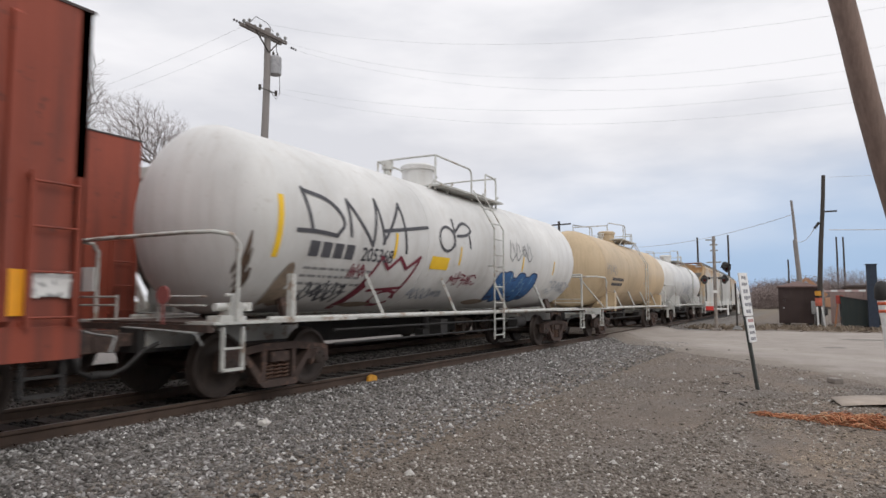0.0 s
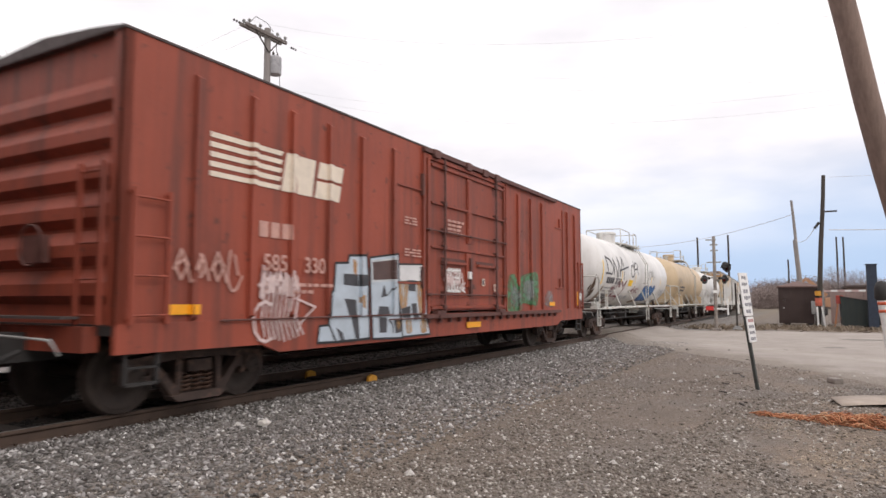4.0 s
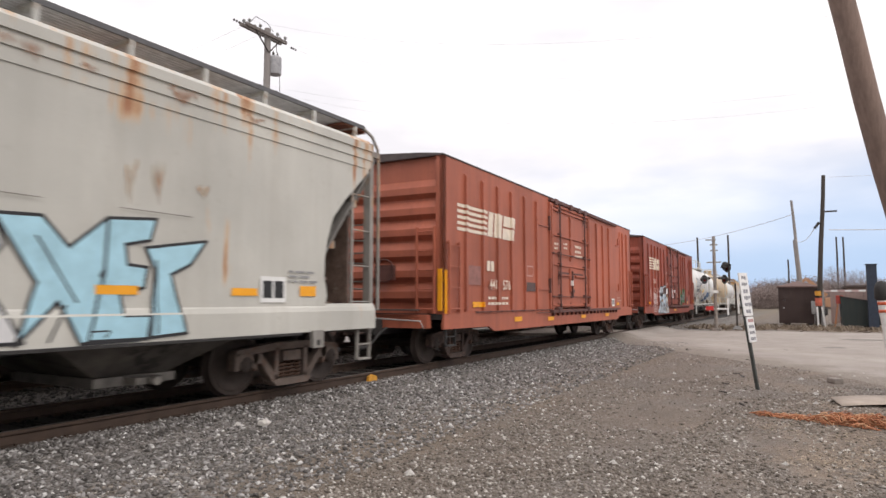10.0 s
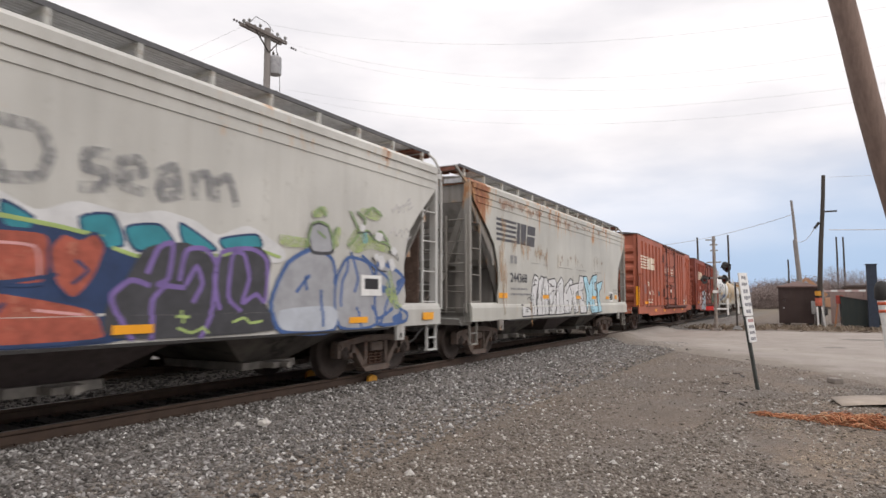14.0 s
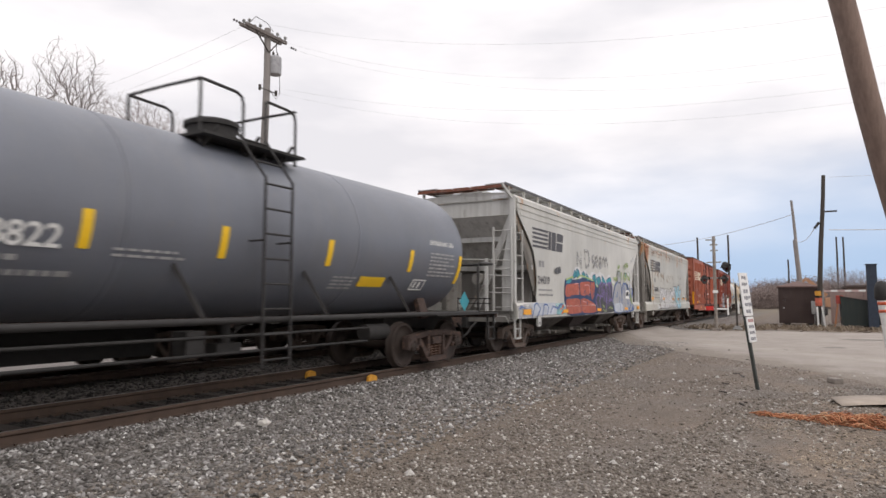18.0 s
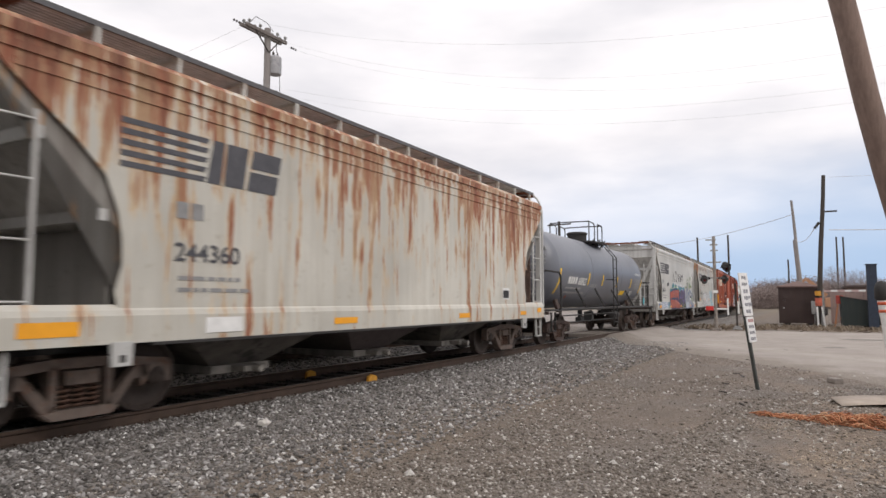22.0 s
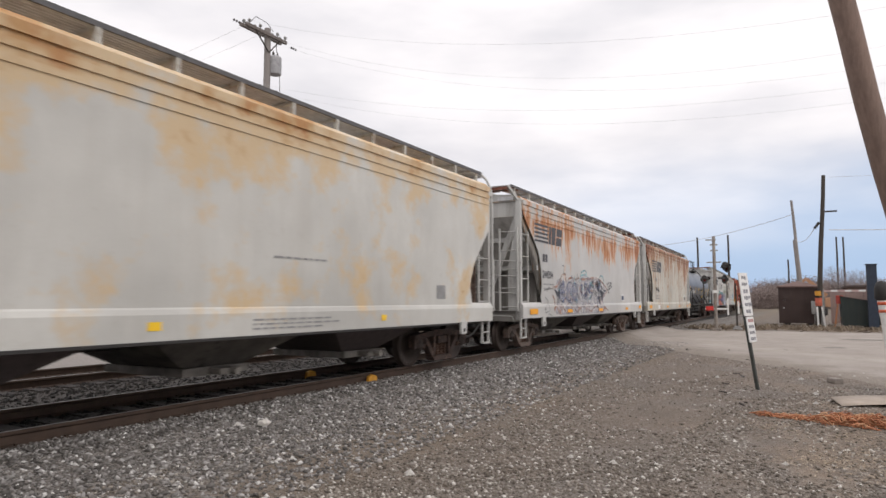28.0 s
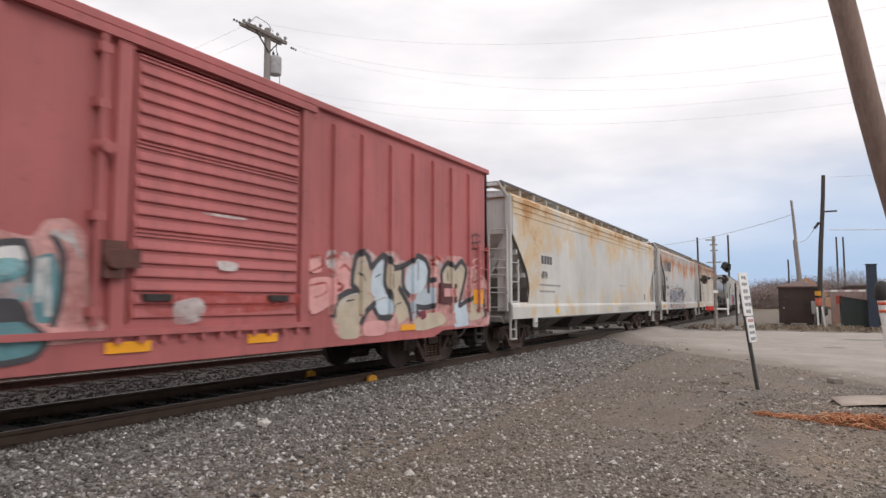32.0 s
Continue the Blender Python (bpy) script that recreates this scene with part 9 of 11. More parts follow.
def stones(name, label, material, count, place, lo, hi, seed):
    """Loose stones as one joined mesh of small rough octahedra."""
    rng = np.random.default_rng(seed)
    base = np.array([(1, 0, 0), (0, 1, 0), (-1, 0, 0), (0, -1, 0), (0, 0, 1), (0, 0, -1)], float)
    tri = np.array([(0, 1, 4), (1, 2, 4), (2, 3, 4), (3, 0, 4), (1, 0, 5), (2, 1, 5), (3, 2, 5), (0, 3, 5)])
    pts = place(rng, count)
    count = len(pts)
    size = lo + (hi - lo) * rng.random(count) ** 2.2
    v = base[None] * (0.65 + 0.7 * rng.random((count, 6, 1)))
    v = v + (rng.random((count, 6, 3)) - 0.5) * 0.9
    v[:, :, 2] *= 0.65
    a = rng.random(count) * 6.28
    c, s = np.cos(a)[:, None], np.sin(a)[:, None]
    x, y = v[:, :, 0] * c - v[:, :, 1] * s, v[:, :, 0] * s + v[:, :, 1] * c
    v = np.stack([x, y, v[:, :, 2]], 2) * size[:, None, None]
    zz = np.array([height(p[0], p[1]) for p in pts])
    v += np.concatenate([pts, (zz + size * 0.22)[:, None]], 1)[:, None, :]
    f = (tri[None] + (np.arange(count) * 6)[:, None, None]).reshape(-1, 3)
    me = bpy.data.meshes.new(name)
    me.vertices.add(count * 6)
    me.vertices.foreach_set("co", v.reshape(-1))
    me.loops.add(len(f) * 3)
    me.loops.foreach_set("vertex_index", f.reshape(-1).astype(np.int32))
    me.polygons.add(len(f))
    me.polygons.foreach_set("loop_start", np.arange(0, len(f) * 3, 3, dtype=np.int32))
    me.update(calc_edges=True)
    me.materials.append(material)
    tagged(new(name, me), label, "gravel", kind="stuff")


def build_stones():
    grey = stone_material("ballast_stone", [(0.0, (0.05, 0.046, 0.043)), (0.35, (0.15, 0.14, 0.132)), (0.68, (0.26, 0.245, 0.235)), (0.90, (0.44, 0.425, 0.41)), (1.0, (0.78, 0.765, 0.74))])
    lot = stone_material("lot_stone", [(0.0, (0.085, 0.068, 0.053)), (0.45, (0.20, 0.168, 0.138)), (0.8, (0.34, 0.305, 0.265)), (0.93, (0.52, 0.485, 0.44)), (1.0, (0.78, 0.75, 0.70))])

    def shoulder(rng, n):
        s = 1.0 + 34 * rng.random(n) ** 1.7
        r = 7.28 - 3.5 * rng.random(n) ** 1.75
        p = np.stack([s, r + np.array([bend(q)[0] for q in s])], 1)
        return p[~((s > 26.5) & (s < 38.5))]

    def bed(rng, n):
        s = 1.0 + 30 * rng.random(n) ** 1.4
        r = 7.5 + 7.6 * rng.random(n)
        ok = np.minimum(abs(r - 7.35), np.minimum(abs(r - 8.85), np.minimum(abs(r - 11.9), abs(r - 13.4)))) > 0.09
        s, r = s[ok], r[ok]
        p = np.stack([s, r + np.array([bend(q)[0] for q in s])], 1)
        return p[~((s > 26.5) & (s < 38.5))]

    def yard(rng, n):
        z = 4.6 + 17 * rng.random(n) ** 1.8
        u = (rng.random(n) - 0.5) * 1.5
        lat = u * z
        x, y = z * 0.872 + lat * 0.489, z * 0.489 - lat * 0.872
        ok = (y < 5.4) & (x > 0.5) & ((26.0 - x) > (6.5 - y) * 1.44 - 2.5 * rng.random(n) ** 3)
        thin = 0.12 + 0.88 * np.clip(0.5 + 2.2 * np.array([noise.noise(Vector((a * 0.22, b * 0.75, 7))) + 0.4 * noise.noise(Vector((a * 0.9, b * 1.6, 2))) for a, b in zip(x, y)]), 0, 1)
        ok &= rng.random(n) < thin * (1 - 0.60 * np.clip(1.25 - abs(y - 4.12) / 0.62, 0, 1))
        return np.stack([x, y], 1)[ok]

    stones("ballast", "grey crushed stone ballast along the track", grey, 70000, shoulder, 0.008, 0.037, 3)
    # bed stones are oily, and their colour also carries the trains' shade
    stones("track_bed_stone", "oily ballast between the rails, with the trains' shade in its colour", stone_material("oily_shade_dark_stone", [(0.0, (0.016, 0.014, 0.013)), (0.7, (0.045, 0.039, 0.035)), (1.0, (0.12, 0.105, 0.092))], True), 24000, bed, 0.02, 0.05, 4)
    stones("loose_gravel", "loose grey-brown gravel on trodden earth", lot, 130000, yard, 0.005, 0.026, 5)
    pale = Solid()
    rnd = random.Random(9)
    for _ in range(46):
        x, y = rnd.uniform(3.5, 18), rnd.uniform(-1.5, 6.8)
        r = rnd.uniform(0.03, 0.075)
        z = height(x, y)
        pale.add([(x + r, y, z), (x, y + r, z), (x - r, y, z), (x, y - r * 0.8, z), (x + 0.2 * r, y + 0.1 * r, z + r * 0.7), (x - 0.5 * r, y - 0.2 * r, z + 0.5 * r)], [(0, 1, 4), (1, 2, 5, 4), (2, 3, 5), (3, 0, 4, 5)])
    tagged(part("pale_stone", pale, plain("pale_limestone", (0.45, 0.43, 0.40), 0.9, 0, 0.2, 20)), "scattered larger pale stones", "gravel", kind="stuff")
    # the big pale stone by the rail
    b = bmesh.new()
    bmesh.ops.create_icosphere(b, subdivisions=2, radius=1)
    for q in b.verts:
        q.co *= 0.85 + 0.35 * noise.noise(q.co * 1.7)
        q.co.z *= 0.6
    bmesh.ops.scale(b, vec=(0.10, 0.085, 0.09), verts=b.verts)
    me = bpy.data.meshes.new("stone")
    b.to_mesh(me)
    b.free()
    me.materials.append(plain("chalky_stone", (0.55, 0.52, 0.48), 0.9, 0, 0.2, 15))
    ob = tagged(new("stone", me), "large pale stone lying on the ballast", "stone")
    ob.location = (6.23, 6.12, 0.06)


def rail_profile():
    return [(-0.07, 0.0), (0.07, 0.0), (0.07, 0.012), (0.012, 0.035), (0.010, 0.115), (0.036, 0.135), (0.036, 0.160), (0.026, 0.170),
            (-0.026, 0.170), (-0.036, 0.160), (-0.036, 0.135), (-0.010, 0.115), (-0.012, 0.035), (-0.07, 0.012)]


def build_track(mid, label):
    tr = thing("railway_track", label, "railway track", kind="structure")
    stops = [-70, -30, -5, 8] + [8 + 6 * i for i in range(1, 18)] + [110 + 20 * i for i in range(1, 12)]
    for g in (-0.7525, 0.7525):
        s = Solid()
        prof = rail_profile()
        n = len(prof)
        vs = [(x, mid + g + bend(x)[0] + a, 0.08 + z) for x in stops for a, z in prof]
        fs = [(i * n + k, i * n + (k + 1) % n, i * n + n + (k + 1) % n, i * n + n + k) for i in range(len(stops) - 1) for k in range(n)]
        s.add(vs, fs)
        rail = part("rail", s, M_RAIL, tr)
        t = Solid()
        for i in range(len(stops) - 1):
            a, b = stops[i], stops[i + 1]
            ya, yb = mid + g + bend(a)[0], mid + g + bend(b)[0]
            t.add([(a, ya - 0.026, 0.2506), (b, yb - 0.026, 0.2506), (b, yb + 0.026, 0.2506), (a, ya + 0.026, 0.2506)], [(0, 1, 2, 3)])
        part("running_surface", t, M_TREAD, rail, "polished running surface")
    me = Solid().cbox(-0.115, 0.115, -1.30, 1.30, -0.08, 0.022, 0.012).mesh("tie", M_TIE)
    for i in range(70):
        x = 0.6 + i * 0.53
        if 26.6 < x < 38.4:
            continue
        part("tie", me, None, tr, at=pose(x, mid + bend(x)[0], 0.08, 0, 0, math.degrees(bend(x)[1])))
    pl = Solid()
    for i in range(70):
        x = 0.6 + i * 0.53
        for g in (-0.7525, 0.7525):
            y = mid + g + bend(x)[0]
            pl.box(x - 0.09, x + 0.09, y - 0.15, y + 0.15, 0.095, 0.108)
            for e in (-0.1, 0.1):
                pl.box(x + 0.03, x + 0.06, y + e - 0.015, y + e + 0.015, 0.10, 0.13)
    tagged(part("tie_plate", pl, M_RAIL, tr), kind="stuff")


def build_road():
    m, nt, b = tree("worn_pale_asphalt", 0.9)
    v = coords(nt)
    big, fine = noise_tex(nt, v, 0.5, 5, 0.6), noise_tex(nt, v, 30, 6, 0.8)
    col = blend(nt, ramp(nt, big, [(0.3, 0.0), (0.7, 1.0)]), (0.28, 0.245, 0.215), (0.40, 0.36, 0.32))
    col = blend(nt, calc(nt, "MULTIPLY", fine, 0.5), col, (0.20, 0.175, 0.155))
    dust = ramp(nt, noise_tex(nt, coords(nt, (1, 1, 1), (9, 3, 0)), 1.1, 6, 0.7), [(0.45, 0.0), (0.7, 0.6)])
    col = blend(nt, dust, col, (0.22, 0.185, 0.155))
    crack = ramp(nt, noise_tex(nt, coords(nt, (0.4, 1.6, 1)), 1.3, 7, 0.7), [(0.63, 0.0), (0.68, 0.7)])
    col = blend(nt, crack, col, (0.15, 0.13, 0.115))
    # gravel and earth washed over the near edge
    sp = nt.nodes.new("ShaderNodeSeparateXYZ")
    nt.links.new(v, sp.inputs[0])
    off = calc(nt, "SUBTRACT", sp.outputs[0], calc(nt, "ADD", 16.64, calc(nt, "MULTIPLY", sp.outputs[1], 1.44)))
    wash = calc(nt, "ADD", off, calc(nt, "MULTIPLY", calc(nt, "SUBTRACT", noise_tex(nt, v, 0.9, 7, 0.7), 0.5), 7.0))
    earth = blend(nt, ramp(nt, noise_tex(nt, v, 38, 4, 0.8), [(0.35, 0.0), (0.7, 1.0)]), (0.115, 0.092, 0.074), (0.30, 0.26, 0.22))
    over = nt.nodes.new("ShaderNodeMapRange")
    over.interpolation_type = "SMOOTHSTEP"
    over.inputs["From Min"].default_value, over.inputs["From Max"].default_value = 3.4, 0.9
    over.inputs["To Max"].default_value = 0.95
    nt.links.new(wash, over.inputs[0])
    col = blend(nt, over.outputs[0], col, earth)
    nt.links.new(col, b.inputs["Base Color"])
    bump(nt, b, fine, 0.5, 0.015)
    s = Solid()
    rows = [7.24, 7.0, 6.75, 6.5, 6.25, 6.0, 5.7, 5.4] + [5.0 - 0.4 * i for i in range(30)] + [-9, -14, -25, -60]
    n = 40
    for i, y in enumerate(rows):
        near = 26.0 - (6.5 - y) * 1.44 if y > -6 else 8.0 - (-6 - y) * 0.3
        near = min(near, 26.4) + 0.9 * noise.noise(Vector((y * 0.9, 1.5, 0)))
        far = 38.0 + (8.7 - y) * 0.12 + 0.25 * noise.noise(Vector((y * 0.7, 7.5, 0)))
        for k in range(n + 1):
            x = near + (far - near) * k / n
            yy = y + bend(x)[0] * max(0, min(1, y / 6))
            up = max(0, min(1, (y - 5.6) / 1.5)) * min(1, k / 5, (n - k) / 3)
            edge = -0.02 if k in (0, n) else 0.015
            s.v.append((x, yy, height(x, yy) + edge + 0.12 * up * up * (3 - 2 * up)))
    for i in range(len(rows) - 1):
        for k in range(n):
            a = i * (n + 1) + k
            s.f.append((a, a + 1, a + n + 2, a + n + 1))
            s.s.append(True)
    road = tagged(part("road", s, m), "pale worn asphalt road leading over the crossing", "road", kind="structure")
    damp = plain("damp_dirty_asphalt", (0.17, 0.15, 0.13), 0.8, 0, 0.4, 6)
    for cx, cy, rx, ry, seed in ((32.1, -2.1, 0.5, 0.9, 1), (25.7, -0.7, 0.35, 0.32, 2)):
        st = Solid()
        ring = []
        for i in range(26):
            a = i * math.tau / 26
            q = 1 + 0.55 * noise.noise(Vector((math.cos(a) * 1.6, math.sin(a) * 1.6, seed * 3.1)))
            x, y = cx + rx * q * math.cos(a), cy + ry * q * math.sin(a)
            ring.append((x, y, height(x, y) + 0.022))
        st.add(ring, [tuple(range(26))])
        part("damp_stain", st, damp, road)
    c = tagged(new("crossing_deck"), "worn asphalt and timber deck of the level crossing", "crossing", kind="structure")
    for y0, y1 in ((7.43, 8.77), (8.93, 11.82), (11.98, 13.32), (13.48, 17.0)):
        d = Solid()
        for i in range(11):
            x0, x1 = 26.6 + i * 1.07, 26.6 + (i + 1) * 1.07
            o = bend((x0 + x1) / 2)[0]
            d.box(x0 + 0.006, x1 - 0.006, y0 + o, y1 + o, 0.10, 0.232)
        part("deck_panel", d, m, c)


build_ground()
build_road()
build_track(TRACK_A, "near railway track with rusty rails on wooden ties")
build_track(TRACK_B, "far railway track with rusty rails on wooden ties")
build_stones()


# yellow markers on the rails
def rail_marker(y):
    t = thing("rail_marker", "small yellow painted block against the rail", "marker", "yellow rail markers")
    s = Solid()
    s.prism([(-0.14, 0.0), (0.14, 0.0), (0.12, 0.10), (0.0, 0.14), (-0.12, 0.11)], -0.03, 0.03)
    part("block", s, M_YELLOW_MARK, t)
    t.matrix_basis = pose(10.16, y, 0.085)


M_YELLOW_MARK = plain("worn_yellow_paint", (0.62, 0.30, 0.035), 0.7, 0, 0.2, 12, (0.3, 0.16, 0.04))
rail_marker(7.24)
rail_marker(8.74)


# ---- poles and wires ----
def pole_shaft(h, r0, r1, material, lean_x=0.0, lean_y=0.0, n=14):
    s = Solid()
    k = 7
    s.tube([(lean_x * i / k + 0.02 * math.sin(i * 1.3), lean_y * i / k + 0.015 * math.cos(i * 1.7), -0.4 + (h + 0.4) * i / k) for i in range(k + 1)], r0, n, r1)
    return s


def insulator(parent, at):
    s = Solid()
    x, y, z = at
    s.lathe([(z, 0.02), (z + 0.05, 0.02), (z + 0.06, 0.06), (z + 0.10, 0.05), (z + 0.11, 0.065), (z + 0.16, 0.04), (z + 0.18, 0.0)], "z", (x, y, 0), 10)
    part("insulator", s, M_GREY, parent)


def wire(name, a, b, sag, r=0.0042, n=22, label="thin overhead wire strung between wooden poles"):
    a, b = Vector(a), Vector(b)
    s = Solid()
    s.tube([a.lerp(b, i / n) - Vector((0, 0, 4 * sag * (i / n) * (1 - i / n))) for i in range(n + 1)], r, 5)
    tagged(part(name, s, M_WIRE), label, "wire", "overhead wires")


def build_poles():
    # transformer pole beyond the far track
    p = thing("utility_pole", "weathered wooden utility pole with crossarms and a grey transformer", "utility pole")
    part("shaft", pole_shaft(11.97, 0.17, 0.12, M_POLE, 0.12, 0), M_POLE, p)
    M_ARM = wood("grey_crossarm_wood", (0.22, 0.19, 0.175), (0.12, 0.105, 0.095))
    for dy, z in ((-0.14, 11.70), (0.14, 11.74)):
        arm = part("crossarm", Solid().beam((-1.12, dy, z - 0.02), (0.98, dy, z - 0.02), 0.10, 0.12), M_ARM, p)
        for x in (-0.95, -0.4, 0.5, 0.92):
            insulator(arm, (x, dy, z + 0.06))
    s = Solid()
    for g in (-1, 1):
        s.beam((g * 0.65, -0.14, 11.65), (0.08, -0.12, 11.0), 0.04, 0.04)
        for k in range(3):
            s.lathe([(-0.05 + 0.12 * k, 0.02), (-0.02 + 0.12 * k, 0.05), (0.02 + 0.12 * k, 0.02)], "x", (g * 1.30 + (0 if g > 0 else -0.35), -0.14, 11.60), 8)
    part("arm_brace", s, M_POLE_DARK, p)
    t = Solid()
    t.lathe([(10.24, 0.0), (10.24, 0.23), (10.28, 0.245), (10.88, 0.245), (10.94, 0.21), (10.97, 0.0)], "z", (0.42, -0.12, 0), 18, sharp=(1, 3))
    tr = part("transformer", t, plain("pale_grey_enamel", (0.34, 0.34, 0.35), 0.5), p, "pale grey transformer can")
    t = Solid()
    for dx in (-0.1, 0.12):
        t.lathe([(10.94, 0.03), (11.04, 0.05), (11.12, 0.02), (11.18, 0.0)], "z", (0.42 + dx, -0.12, 0), 8)
    t.tube([(0.5, -0.12, 11.14), (0.45, -0.14, 11.35), (0.62, -0.14, 11.7)], 0.012, 5)
    t.tube([(0.66, -0.12, 10.5), (0.68, -0.14, 9.6), (0.5, -0.14, 9.3), (0.2, -0.15, 9.5)], 0.012, 5)
    part("bushing", t, M_POLE_DARK, tr)
    s = Solid()
    s.tube([(-0.9, -0.1, 11.8), (-0.6, -0.1, 12.15), (0.0, -0.1, 12.12), (0.3, -0.1, 11.9)], 0.012, 5)
    s.box(-0.42, 0.45, -0.21, -0.18, 9.48, 9.51)
    for x in (-0.42, 0.42):
        s.box(x - 0.04, x + 0.04, -0.23, -0.17, 9.40, 9.60)
    part("secondary_rack", s, M_POLE_DARK, p)
    p.matrix_basis = pose(17.50, 17.55, 0, 0, 0, 0)

    # the span over the lot, to a pole behind the viewer
    for x, z0, z1, sag in ((16.65, 11.91, 9.16, 2.34), (18.1, 11.69, 9.67, 2.98), (18.6, 11.58, 9.18, 2.95), (17.2, 9.69, 7.86, 2.20), (18.0, 9.59, 8.06, 2.43)):
        wire("wire", (x, 17.5, z0), (x, -14.0, z1), sag, 0.0027)
    for dx, h in ((-1.15, 11.7), (-0.3, 11.7)):
        wire("wire", (17.67 + dx, 17.6, h), (17.0 + dx, 52, h - 0.6), 1.2)

    # pole that leans over the lot, close by
    p = thing("leaning_pole", "weathered brown wooden pole leaning over the lot", "utility pole")
    s = Solid()
    base, top = Vector((0.09, -0.06, -0.3)), Vector((-2.31, 1.59, 7.4))
    s.tube([base.lerp(top, i / 8) + Vector((0.03 * math.sin(i), 0.02 * math.cos(i * 1.4), 0)) for i in range(9)], 0.185, 18, 0.155)
    part("shaft", s, wood("brown_pole_wood", (0.30, 0.215, 0.175), (0.17, 0.12, 0.10)), p)
    p.matrix_basis = pose(12.31, -1.84, 0)

    # poles across the road
    p = thing("utility_pole", "dark wooden pole with yellow and red bands beside the road", "utility pole")
    part("shaft", pole_shaft(9.65, 0.165, 0.11, M_POLE_DARK, -0.1, -0.70), M_POLE_DARK, p)
    for z0, z1, mt in ((1.95, 2.25, M_YELLOW_MARK), (1.30, 1.80, plain("red_white_band_paint", (0.50, 0.12, 0.07), 0.6, 0, 0.5, 3))):
        s = Solid()
        s.lathe([(z0, 0.205), (z1, 0.200)], "z", (-0.015, -0.11, 0), 14)
        part("painted_band", s, mt, p)
    part("crossarm", Solid().beam((-0.1, -1.35, 7.3), (-0.1, -0.45, 7.3), 0.08, 0.1), M_POLE_DARK, p)
    s = Solid()
    s.tube([(-0.1, -0.32, 6.62), (-0.15, -0.18, 6.42), (-0.15, -0.06, 6.25)], 0.085, 8)
    part("cable_boot", s, M_BLACK, p)
    p.matrix_basis = pose(47.8, -0.54, 0)
    for dy, ly in ((0.15, 0.02), (-0.22, 0.12)):
        g = Solid()
        g.tube([(0, 0, 0), (0.02, ly, 1.25)], 0.055, 8)
        tagged(part("guy_guard", g, M_WHITE, at=pose(47.4, -0.72 + dy, 0)), "white plastic guard on a guy wire", "guy guard", "guy guards")
    wire("wire", (47.7, -1.4, 6.12), (47, -30, 6.5), 0.5, 0.026)
    wire("wire", (47.7, -1.5, 9.5), (47, -30, 9.6), 0.4, 0.009)
    wire("wire", (47.65, -0.60, 6.25), (71.9, 0.73, 7.6), 0.5, 0.02)

    p = thing("utility_pole", "grey wooden pole spliced above an old stub", "utility pole")
    part("shaft", pole_shaft(11.5, 0.20, 0.11, M_POLE), M_POLE, p)
    part("stub", Solid().tube([(0.02, 0.05, -0.3), (0.0, 0.08, 7.6)], 0.22, 10, 0.185), M_POLE, p)
    p.matrix_basis = pose(71.9, 0.28, 0, -3.4, 0, 0)
    wire("wire", (71.9, 0.89, 10.1), (96.2, 23.0, 9.5), 0.8, 0.03)

    def far_pole(x, y, h, arms, label, r=0.16):
        q = thing("utility_pole", label, "utility pole", "far utility poles")
        part("shaft", pole_shaft(h, r, r * 0.7, M_POLE_DARK), M_POLE_DARK, q)
        for z in arms:
            part("crossarm", Solid().beam((-0.2, -1.2, z), (0.2, 1.2, z), 0.1, 0.12), M_POLE_DARK, q)
        q.matrix_basis = pose(x, y, 0)
    dark = "dark bare pole in the distance"
    far_pole(92.0, 12.5, 10.1, (), dark)
    far_pole(94.9, 9.0, 10.5, (), dark)
    far_pole(113.4, 2.3, 8.0, (), dark)
    far_pole(140.5, -5.2, 13.5, (), dark, 0.2)
    far_pole(141.0, -6.3, 13.5, (), dark, 0.2)
    far_pole(57.6, 19.9, 9.0, (8.7,), "far wooden pole with a single crossarm")
    far_pole(40.0, 20.7, 9.1, (8.8,), "far wooden pole with a single crossarm")


build_poles()


